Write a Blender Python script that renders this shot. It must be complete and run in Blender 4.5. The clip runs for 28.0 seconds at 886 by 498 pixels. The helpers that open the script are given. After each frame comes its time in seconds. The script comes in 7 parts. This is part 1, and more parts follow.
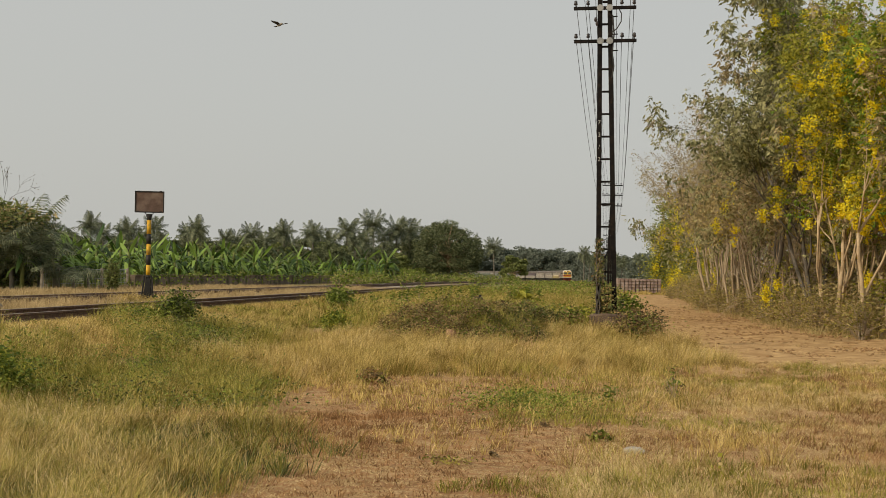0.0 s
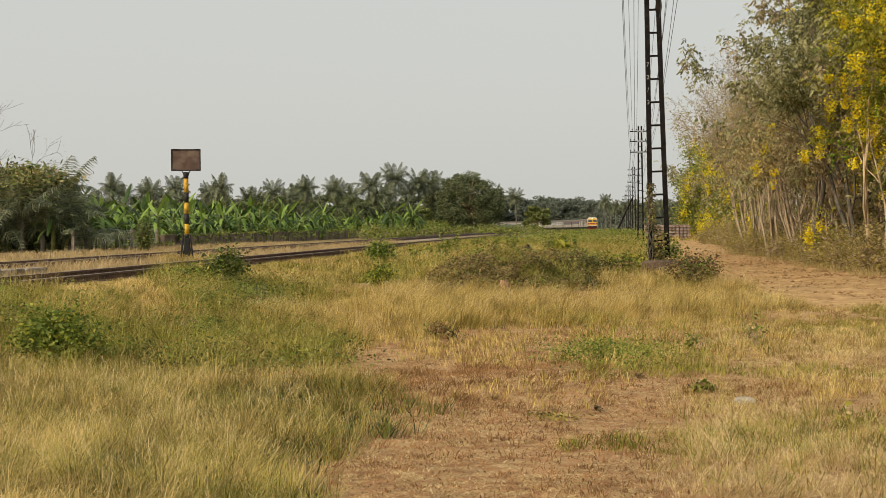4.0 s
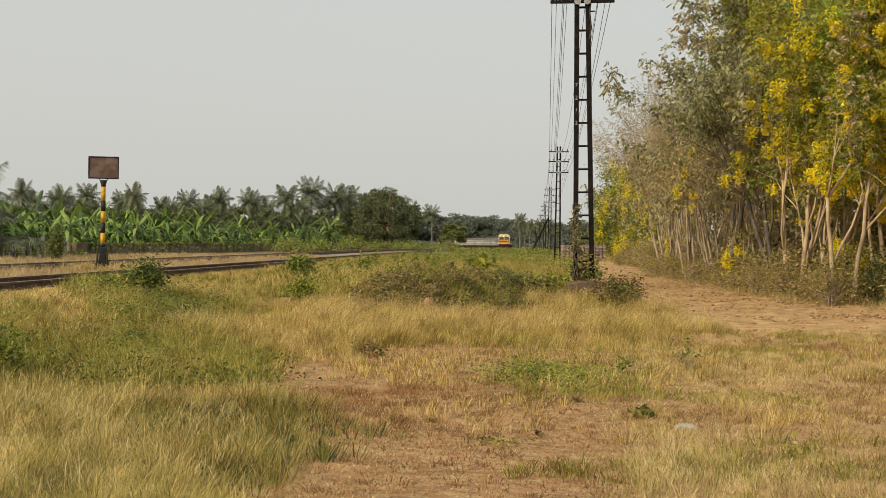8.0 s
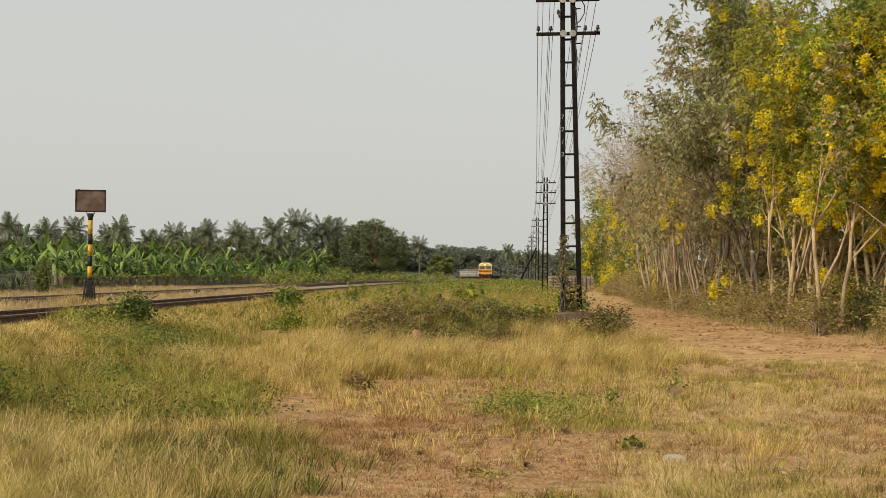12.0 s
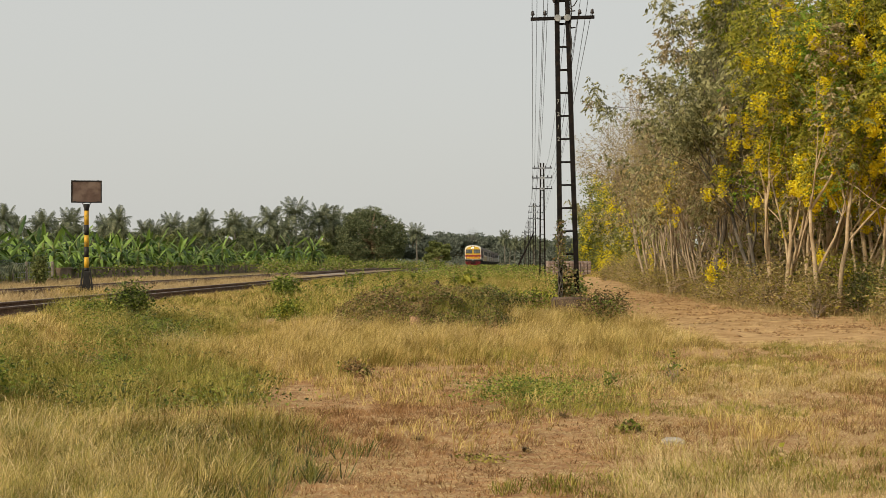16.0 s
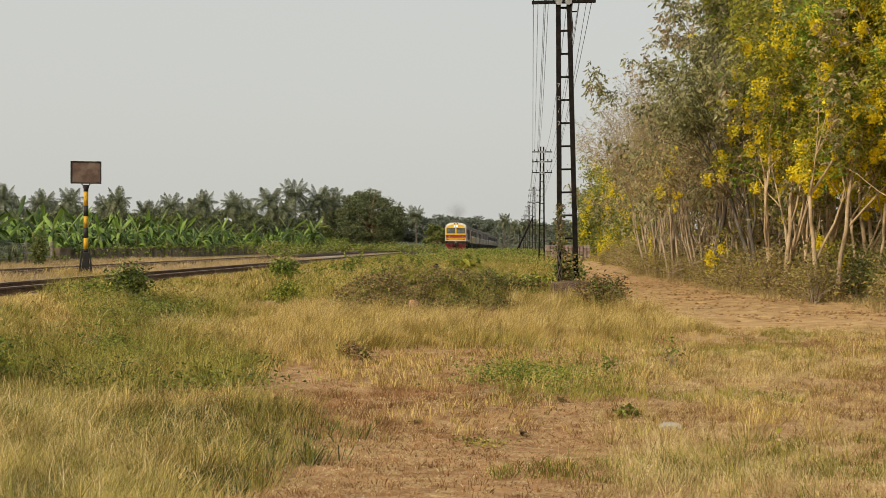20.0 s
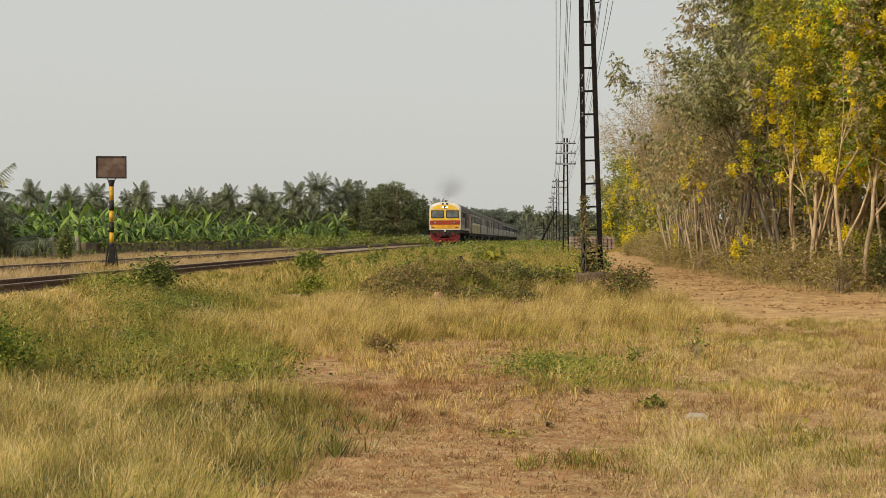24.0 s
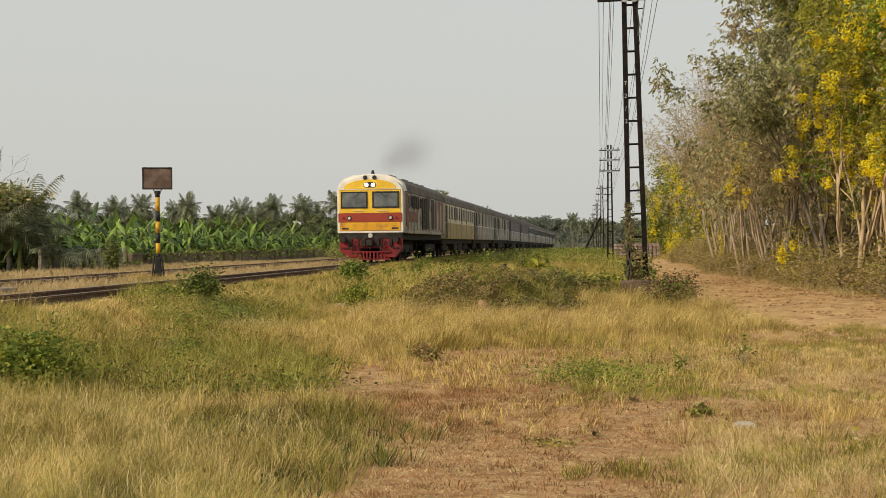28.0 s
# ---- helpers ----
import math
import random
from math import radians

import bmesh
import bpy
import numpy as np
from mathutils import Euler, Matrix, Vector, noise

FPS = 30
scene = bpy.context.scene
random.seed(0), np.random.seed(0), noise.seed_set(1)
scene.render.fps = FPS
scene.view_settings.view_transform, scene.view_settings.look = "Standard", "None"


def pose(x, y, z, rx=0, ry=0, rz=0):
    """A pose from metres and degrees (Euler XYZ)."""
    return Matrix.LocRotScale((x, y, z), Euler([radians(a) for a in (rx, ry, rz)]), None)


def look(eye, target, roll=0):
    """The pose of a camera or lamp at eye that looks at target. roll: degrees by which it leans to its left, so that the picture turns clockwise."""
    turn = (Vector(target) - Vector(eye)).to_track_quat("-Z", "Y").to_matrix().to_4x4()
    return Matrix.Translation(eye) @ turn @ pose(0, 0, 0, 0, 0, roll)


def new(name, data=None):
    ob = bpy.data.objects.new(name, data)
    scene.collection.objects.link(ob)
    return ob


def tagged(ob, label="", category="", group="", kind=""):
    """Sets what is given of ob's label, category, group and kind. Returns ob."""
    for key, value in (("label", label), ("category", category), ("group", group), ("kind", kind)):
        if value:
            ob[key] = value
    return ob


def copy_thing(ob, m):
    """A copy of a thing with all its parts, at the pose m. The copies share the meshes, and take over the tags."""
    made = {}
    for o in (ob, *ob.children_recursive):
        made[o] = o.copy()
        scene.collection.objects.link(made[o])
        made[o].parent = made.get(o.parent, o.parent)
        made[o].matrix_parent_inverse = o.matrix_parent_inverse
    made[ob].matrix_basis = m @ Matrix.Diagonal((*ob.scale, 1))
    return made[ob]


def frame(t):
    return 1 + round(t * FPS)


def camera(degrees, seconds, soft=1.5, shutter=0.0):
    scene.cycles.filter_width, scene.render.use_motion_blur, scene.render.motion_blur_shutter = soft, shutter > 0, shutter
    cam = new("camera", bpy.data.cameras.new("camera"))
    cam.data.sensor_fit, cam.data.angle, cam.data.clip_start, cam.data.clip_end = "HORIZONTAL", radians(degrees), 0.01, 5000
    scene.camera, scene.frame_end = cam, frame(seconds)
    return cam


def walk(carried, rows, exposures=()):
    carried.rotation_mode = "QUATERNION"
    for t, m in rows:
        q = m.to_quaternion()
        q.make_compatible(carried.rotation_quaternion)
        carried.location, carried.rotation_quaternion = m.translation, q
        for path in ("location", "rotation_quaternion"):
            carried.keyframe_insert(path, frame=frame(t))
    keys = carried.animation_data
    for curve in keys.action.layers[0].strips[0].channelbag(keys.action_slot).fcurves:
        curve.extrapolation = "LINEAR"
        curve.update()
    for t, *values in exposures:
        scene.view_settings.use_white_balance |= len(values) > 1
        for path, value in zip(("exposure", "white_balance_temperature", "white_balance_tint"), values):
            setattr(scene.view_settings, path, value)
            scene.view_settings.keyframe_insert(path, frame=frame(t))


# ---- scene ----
# the camera, held in the hand
PATH = [
    (0, (0.937, -0.709, 1.514), (0.786, 1.285, 1.55), 1),
    (0.5, (0.934, -0.658, 1.505), (0.782, 1.336, 1.548), 1),
    (1, (0.938, -0.631, 1.504), (0.782, 1.362, 1.549), 0.9),
    (1.5, (0.926, -0.689, 1.51), (0.765, 1.304, 1.542), 1),
    (2, (0.863, -0.673, 1.514), (0.706, 1.321, 1.546), 1.1),
    (2.5, (0.768, -0.59, 1.5), (0.606, 1.404, 1.525), 1.2),
    (3, (0.598, -0.387, 1.494), (0.351, 1.598, 1.466), 0.6),
    (3.5, (0.448, -0.327, 1.492), (0.198, 1.657, 1.459), -0.3),
    (4, (0.263, -0.236, 1.485), (0.085, 1.755, 1.45), -0.6),
    (4.5, (0.189, -0.14, 1.489), (0.108, 1.858, 1.454), -0),
    (6.5, (0.038, 0.021, 1.496), (-0.035, 2.02, 1.478), 0.5),
    (7, (0.029, 0.008, 1.494), (-0.032, 2.007, 1.476), 0.8),
    (7.5, (0.024, 0.025, 1.498), (-0.033, 2.025, 1.482), 0.9),
    (8, (0.022, 0.043, 1.496), (-0.028, 2.043, 1.485), 0.8),
    (8.5, (0.026, 0.026, 1.499), (-0.006, 2.026, 1.492), 0.6),
    (9, (0.021, 0.022, 1.503), (-0.009, 2.022, 1.5), 0.4),
    (9.5, (0.023, 0.05, 1.499), (-0.008, 2.049, 1.507), 0.4),
    (10, (0.02, 0.035, 1.502), (-0.01, 2.035, 1.514), 0.5),
    (11, (0.02, 0.018, 1.505), (-0.007, 2.018, 1.529), 0.5),
    (11.5, (0.022, 0.015, 1.503), (-0.01, 2.014, 1.539), 0.5),
    (12.5, (0.022, 0.025, 1.502), (-0.01, 2.025, 1.537), 0.5),
    (14.5, (0.033, 0.019, 1.504), (0.006, 2.019, 1.53), 0.1),
    (16, (0.032, 0.038, 1.496), (0.004, 2.037, 1.512), -0.2),
    (17, (0.032, 0.026, 1.498), (0.003, 2.026, 1.507), -0),
    (18, (0.031, 0.046, 1.498), (0.002, 2.046, 1.502), 0.3),
    (19, (0.026, 0.032, 1.495), (-0.001, 2.032, 1.494), 0.3),
    (20, (0.032, 0.039, 1.5), (0.005, 2.039, 1.491), 0.2),
    (21.5, (0.03, 0.022, 1.505), (-0.007, 2.022, 1.494), -0.4),
    (23.5, (0.028, 0.009, 1.501), (-0.03, 2.008, 1.482), -0.3),
    (25, (0.024, 0.024, 1.499), (-0.045, 2.022, 1.476), -0.1),
    (26, (0.031, 0.021, 1.502), (-0.041, 2.019, 1.476), -0.4),
    (26.5, (0.028, 0.015, 1.501), (-0.055, 2.013, 1.474), -0.4),
    (27, (0.025, 0.008, 1.505), (-0.094, 2.004, 1.484), -0.4),
    (27.5, (0.022, 0.022, 1.502), (-0.1, 2.018, 1.493), -0.5),
    (28, (0.023, 0.027, 1.505), (-0.105, 2.023, 1.497), -0.6),
]
cam = camera(36.5, 28.0, soft=0.6)
walk(cam, [(t, look(e, a, r)) for t, e, a, r in PATH], [(0, -0.2), (0.9, 0.0), (2.0, 0.04), (28, 0.02)])

# ---- daylight: hazy afternoon sky, low warm sun from behind and left ----
SUN_ELEV, SUN_FROM = 31.0, 229.0   # degrees; azimuth the sun stands at, clockwise from +y
world = bpy.data.worlds.new("sky")
scene.world = world
world.use_nodes = True
wn, wl = world.node_tree.nodes, world.node_tree.links
sky = wn.new("ShaderNodeTexSky")
sky.sky_type, sky.sun_disc = "NISHITA", False
sky.sun_elevation, sky.sun_rotation = radians(SUN_ELEV), radians(SUN_FROM)
sky.air_density, sky.dust_density, sky.ozone_density = 1.0, 6.0, 1.0
veil = wn.new("ShaderNodeMix")
veil.data_type = "RGBA"
veil.inputs[0].default_value = 0.77
veil.inputs[7].default_value = (7.25, 7.25, 6.8, 1)
wl.new(sky.outputs[0], veil.inputs[6])
wl.new(veil.outputs[2], wn["Background"].inputs[0])
wn["Background"].inputs[1].default_value = 0.1
sun = new("sun", bpy.data.lights.new("sun", "SUN"))
sun.data.energy, sun.data.angle, sun.data.color = 3.0, radians(2.0), (1.0, 0.825, 0.60)
sa, se = radians(SUN_FROM), radians(SUN_ELEV)
sun.matrix_world = look((math.sin(sa) * math.cos(se) * 60, math.cos(sa) * math.cos(se) * 60, math.sin(se) * 60), (0, 0, 0))


# ---- materials ----
def material(name, lo, hi, rough=0.8, scale=8.0, fine=60.0, bump=0.15, metal=0.0, island=0.0, each=0.0, through_light=0.0, spec=0.3, stain=None, stain_scale=1.0, gain=1.0):
    """Two colours mixed by noise at two scales, with random tone per island or object, relief and a little translucency."""
    m = bpy.data.materials.new(name)
    m.use_nodes = True
    n, l = m.node_tree.nodes, m.node_tree.links
    b = n["Principled BSDF"]
    co = n.new("ShaderNodeTexCoord").outputs["Object"]
    big = n.new("ShaderNodeTexNoise")
    big.inputs["Scale"].default_value, big.inputs["Detail"].default_value = scale, 5
    small = n.new("ShaderNodeTexNoise")
    small.inputs["Scale"].default_value, small.inputs["Detail"].default_value = fine, 3
    l.new(co, big.inputs["Vector"]), l.new(co, small.inputs["Vector"])
    add = n.new("ShaderNodeMath")
    add.operation = "MULTIPLY_ADD"
    add.inputs[1].default_value = 0.35
    patches = n.new("ShaderNodeMath")
    patches.operation = "MULTIPLY_ADD"
    patches.inputs[1].default_value, patches.inputs[2].default_value = gain, 0.5 - 0.5 * gain
    l.new(big.outputs[0], patches.inputs[0])
    l.new(small.outputs[0], add.inputs[0]), l.new(patches.outputs[0], add.inputs[2])
    ramp = n.new("ShaderNodeValToRGB")
    ramp.color_ramp.elements[0].position, ramp.color_ramp.elements[1].position = 0.48, 0.88
    ramp.color_ramp.elements[0].color, ramp.color_ramp.elements[1].color = (*lo, 1), (*hi, 1)
    last = add.outputs[0]
    for kind, amount in (("ShaderNodeNewGeometry", island), ("ShaderNodeObjectInfo", each)):
        if amount:
            g = n.new(kind)
            k = n.new("ShaderNodeMath")
            k.operation = "MULTIPLY_ADD"
            k.inputs[1].default_value = amount
            l.new(g.outputs["Random Per Island" if island and kind == "ShaderNodeNewGeometry" else "Random"], k.inputs[0])
            l.new(last, k.inputs[2])
            sub = n.new("ShaderNodeMath")
            sub.operation = "SUBTRACT"
            sub.inputs[1].default_value = amount / 2
            l.new(k.outputs[0], sub.inputs[0])
            last = sub.outputs[0]
    l.new(last, ramp.inputs[0])
    colour = ramp.outputs[0]
    if stain:
        sn = n.new("ShaderNodeTexNoise")
        sn.inputs["Scale"].default_value, sn.inputs["Detail"].default_value = stain_scale, 8
        l.new(co, sn.inputs["Vector"])
        sr = n.new("ShaderNodeValToRGB")
        sr.color_ramp.elements[0].position, sr.color_ramp.elements[1].position = 0.5, 0.66
        l.new(sn.outputs[0], sr.inputs[0])
        mx = n.new("ShaderNodeMix")
        mx.data_type = "RGBA"
        mx.inputs[7].default_value = (*stain, 1)
        l.new(sr.outputs[0], mx.inputs[0]), l.new(colour, mx.inputs[6])
        colour = mx.outputs[2]
    l.new(colour, b.inputs["Base Color"])
    b.inputs["Roughness"].default_value, b.inputs["Metallic"].default_value = rough, metal
    b.inputs["Specular IOR Level"].default_value = spec
    if bump:
        bp = n.new("ShaderNodeBump")
        bp.inputs["Strength"].default_value, bp.inputs["Distance"].default_value = bump, 0.02
        l.new(add.outputs[0], bp.inputs["Height"]), l.new(bp.outputs[0], b.inputs["Normal"])
    if through_light:
        tr = n.new("ShaderNodeBsdfTranslucent")
        l.new(colour, tr.inputs[0])
        ms = n.new("ShaderNodeMixShader")
        ms.inputs[0].default_value = through_light
        l.new(b.outputs[0], ms.inputs[1]), l.new(tr.outputs[0], ms.inputs[2])
        l.new(ms.outputs[0], n["Material Output"].inputs[0])
    return m


def glowing(name, colour, strength):
    m = bpy.data.materials.new(name)
    m.use_nodes = True
    b = m.node_tree.nodes["Principled BSDF"]
    b.inputs["Base Color"].default_value = b.inputs["Emission Color"].default_value = (*colour, 1)
    b.inputs["Emission Strength"].default_value = strength
    return m


def leafy(name, lo, hi, tl=0.3, rough=0.6, island=0.8, scale=1.4, gain=1.5):
    return material(name, lo, hi, rough, scale, 6.0, 0.0, island=island, through_light=tl, spec=0.25, gain=gain)


STRAW = leafy("straw_blades", (0.25, 0.18, 0.04), (0.71, 0.545, 0.20), 0.2, island=0.62, scale=2.8, gain=2.4)
PALE = leafy("pale_straw", (0.45, 0.335, 0.14), (0.80, 0.64, 0.34), 0.15, island=0.4, scale=2.8, gain=1.8)
DULLSTRAW = leafy("dull_straw", (0.29, 0.215, 0.10), (0.58, 0.45, 0.235), 0.15, island=0.62)
GREEN = leafy("green_blades", (0.155, 0.155, 0.024), (0.46, 0.405, 0.09), 0.25, island=0.62, scale=2.8, gain=2.4)
REDDISH = leafy("reddish_dry_blades", (0.23, 0.125, 0.052), (0.46, 0.275, 0.125), 0.2, island=0.62, scale=2.8, gain=2.4)
HERB = leafy("herb_leaves", (0.095, 0.14, 0.02), (0.31, 0.37, 0.065), 0.3, scale=2.8, gain=2.4)
# dark green vines; tone deepened further to paint shade at the grass bases
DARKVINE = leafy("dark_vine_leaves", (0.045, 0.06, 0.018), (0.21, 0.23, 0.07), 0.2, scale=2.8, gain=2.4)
DRYVINE = leafy("dry_vine_leaves", (0.12, 0.08, 0.036), (0.40, 0.285, 0.125), 0.2, scale=2.8, gain=2.4)
BANANA = material("banana_leaf", (0.038, 0.08, 0.014), (0.245, 0.37, 0.07), 0.42, 1.4, 9.0, 0.0, each=0.9, through_light=0.25, spec=0.35)
PALMLEAF = leafy("palm_leaf", (0.085, 0.105, 0.06), (0.24, 0.26, 0.155), 0.2)
MANGO = leafy("mango_leaf", (0.075, 0.095, 0.042), (0.22, 0.245, 0.115), 0.2)
DARKMANGO = leafy("dark_mango_leaf", (0.045, 0.06, 0.03), (0.13, 0.15, 0.07), 0.15)
LIGHTTREE = leafy("light_tree_leaf", (0.12, 0.15, 0.045), (0.29, 0.32, 0.105), 0.3)
# distance haze put into the leaf colour: greyed, low contrast
HAZYTREE = leafy("hazy_far_tree_leaf", (0.115, 0.14, 0.105), (0.20, 0.225, 0.175), 0.2, island=0.3)
GREYLEAF = leafy("greyish_tree_leaf", (0.18, 0.185, 0.08), (0.50, 0.485, 0.25), 0.45)
CASSIALEAF = leafy("cassia_leaf", (0.17, 0.185, 0.022), (0.50, 0.48, 0.078), 0.45)
PALEBARK = material("pale_brown_bark", (0.30, 0.215, 0.12), (0.58, 0.46, 0.30), 0.9, 3, 30, 0.5)
STUMPWOOD = material("raw_reddish_wood", (0.22, 0.13, 0.075), (0.42, 0.26, 0.16), 0.9, 8, 40, 0.4)
LEAFBRIGHT = leafy("fresh_cassia_leaf", (0.12, 0.21, 0.02), (0.30, 0.42, 0.06), 0.4)
DRYLEAF = leafy("dry_tree_leaf", (0.24, 0.195, 0.095), (0.52, 0.43, 0.235), 0.35)
FLOWER = leafy("yellow_flower", (0.80, 0.64, 0.015), (0.97, 0.86, 0.06), 0.45)
SCRUB = leafy("scrub_leaf", (0.27, 0.215, 0.085), (0.55, 0.45, 0.21), 0.35)
BARK = material("brown_bark", (0.20, 0.14, 0.08), (0.46, 0.34, 0.21), 0.9, 3, 30, 0.5)
GREYBARK = material("grey_bark", (0.17, 0.15, 0.12), (0.36, 0.32, 0.26), 0.9, 3, 30, 0.5)
TWIG = material("dry_twig", (0.26, 0.20, 0.13), (0.50, 0.41, 0.29), 0.9, 3, 30, 0.2)
DARKTWIG = material("dark_twig", (0.08, 0.07, 0.058), (0.19, 0.17, 0.14), 0.9, 3, 30, 0.2)
PALMBARK = material("palm_bark", (0.11, 0.10, 0.08), (0.23, 0.21, 0.17), 0.9, 2, 12, 0.5)
BLACKSTEEL = material("tarred_steel", (0.004, 0.0035, 0.0035), (0.012, 0.010, 0.009), 0.75, 6, 50, 0.3, stain=(0.02, 0.014, 0.010), stain_scale=9, spec=0.15)
GALV = material("galvanised_plate", (0.24, 0.25, 0.25), (0.40, 0.41, 0.40), 0.5, 10, 60, 0.1, metal=0.3)
INSUL = material("dark_insulator", (0.02, 0.018, 0.018), (0.06, 0.05, 0.05), 0.3, 10, 60, 0)
CHALK = material("worn_white_lettering", (0.22, 0.22, 0.21), (0.42, 0.42, 0.40), 0.7, 30, 90, 0.0)
WHITEPAINT = material("white_paint", (0.62, 0.62, 0.60), (0.8, 0.8, 0.78), 0.6, 8, 50, 0.05)
YELLOWPAINT = material("yellow_paint", (0.55, 0.30, 0.02), (0.72, 0.44, 0.03), 0.55, 6, 40, 0.1, stain=(0.35, 0.22, 0.05), stain_scale=12)
BLACKPAINT = material("black_paint", (0.012, 0.012, 0.012), (0.035, 0.033, 0.03), 0.6, 6, 40, 0.1)
RUSTBOARD = material("weathered_brown_sheet", (0.085, 0.055, 0.042), (0.15, 0.10, 0.078), 0.75, 4, 30, 0.15, stain=(0.19, 0.14, 0.11), stain_scale=3)
DARKBLOCK = material("stained_concrete", (0.08, 0.056, 0.042), (0.19, 0.135, 0.098), 0.95, 5, 40, 0.5, stain=(0.07, 0.05, 0.04), stain_scale=4)
CONCRETE = material("old_concrete", (0.20, 0.17, 0.13), (0.42, 0.37, 0.30), 0.9, 5, 40, 0.4, stain=(0.12, 0.09, 0.07), stain_scale=3)
SLEEPERC = material("concrete_sleeper", (0.26, 0.23, 0.19), (0.44, 0.40, 0.34), 0.9, 5, 40, 0.3, each=0.2)
STACKPINK = material("stacked_sleeper_end", (0.22, 0.155, 0.13), (0.42, 0.335, 0.29), 0.9, 5, 40, 0.3, each=0.4)
RAIL = material("rusty_rail", (0.06, 0.034, 0.022), (0.16, 0.092, 0.06), 0.7, 10, 80, 0.2)
RAILTOP = material("worn_rail_head", (0.20, 0.15, 0.115), (0.38, 0.31, 0.25), 0.5, 10, 60, 0.05, metal=0.4)
BALLAST = material("ballast_stone", (0.15, 0.10, 0.06), (0.36, 0.26, 0.16), 0.95, 6, 60, 0.3, island=0.62)
WALLM = material("mossy_wall", (0.13, 0.10, 0.075), (0.28, 0.22, 0.16), 0.9, 1.2, 20, 0.4, stain=(0.07, 0.07, 0.035), stain_scale=1.5)
CLOD = material("dry_soil_clod", (0.25, 0.145, 0.068), (0.47, 0.31, 0.15), 0.95, 4, 40, 0.6, island=0.7)
# ---- train paints ----
TYELLOW = material("loco_yellow", (0.68, 0.43, 0.025), (0.82, 0.55, 0.045), 0.35, 2, 30, 0.03, spec=0.5)
TORANGE = material("loco_lower_yellow", (0.58, 0.29, 0.012), (0.70, 0.38, 0.02), 0.4, 2, 30, 0.03, spec=0.5, stain=(0.40, 0.20, 0.03), stain_scale=3)
TRED = material("loco_red", (0.24, 0.028, 0.014), (0.33, 0.045, 0.02), 0.45, 2, 30, 0.03, spec=0.5)
TBUFFER = material("buffer_red", (0.17, 0.012, 0.016), (0.28, 0.024, 0.03), 0.5, 3, 30, 0.05, stain=(0.10, 0.02, 0.02), stain_scale=3)
TWHITE = material("loco_white", (0.62, 0.60, 0.54), (0.78, 0.76, 0.70), 0.4, 3, 30, 0.03)
TSIDE = material("loco_dirty_side", (0.30, 0.275, 0.235), (0.50, 0.465, 0.40), 0.6, 1.5, 12, 0.06, stain=(0.15, 0.10, 0.08), stain_scale=1.2)
TSIDERED = material("loco_side_faded_red", (0.16, 0.06, 0.045), (0.26, 0.11, 0.085), 0.6, 2, 16, 0.05)
TROOF = material("sooty_roof", (0.075, 0.066, 0.055), (0.19, 0.165, 0.14), 0.8, 1.5, 12, 0.1)
TDARK = material("underframe_black", (0.012, 0.011, 0.01), (0.045, 0.04, 0.036), 0.8, 4, 30, 0.2)
TGRILLE = material("grille_black", (0.015, 0.014, 0.013), (0.05, 0.045, 0.04), 0.7, 4, 30, 0.2)
TCREAM = material("coach_cream", (0.62, 0.55, 0.40), (0.80, 0.73, 0.57), 0.5, 1.5, 12, 0.04, stain=(0.36, 0.28, 0.17), stain_scale=1.5)
TBROWN = material("coach_mustard", (0.30, 0.225, 0.075), (0.46, 0.36, 0.14), 0.5, 1.5, 12, 0.04, stain=(0.22, 0.16, 0.08), stain_scale=1.5)
TGREY = material("coach_dusty_grey", (0.26, 0.235, 0.195), (0.42, 0.385, 0.33), 0.6, 1.5, 12, 0.04, stain=(0.16, 0.14, 0.12), stain_scale=1.2)
TVIOLET = material("coach_dull_violet", (0.085, 0.065, 0.075), (0.15, 0.12, 0.13), 0.55, 1.5, 12, 0.04)
TSILVER = material("coach_silver", (0.44, 0.44, 0.43), (0.62, 0.62, 0.60), 0.45, 1.5, 12, 0.04, metal=0.2)
# base colour raised to grey to paint in the reflected sky
TGLASS = material("sky_grey_window_glass", (0.05, 0.062, 0.068), (0.15, 0.17, 0.175), 0.15, 2, 20, 0.0, spec=0.7)
TDARKGLASS = material("dark_coach_glass", (0.02, 0.022, 0.022), (0.06, 0.06, 0.058), 0.4, 2, 20, 0.0, spec=0.3)
LAMP = glowing("headlamp", (1.0, 0.95, 0.84), 5.0)
LENS = material("lamp_glass", (0.38, 0.38, 0.36), (0.6, 0.6, 0.56), 0.15, 6, 30, 0, spec=0.8)
BIRD = material("bird_plumage", (0.02, 0.02, 0.02), (0.07, 0.065, 0.06), 0.8, 8, 60, 0.1)
BIRDLIGHT = material("bird_pale_plumage", (0.25, 0.23, 0.20), (0.4, 0.37, 0.33), 0.8, 8, 60, 0.1)


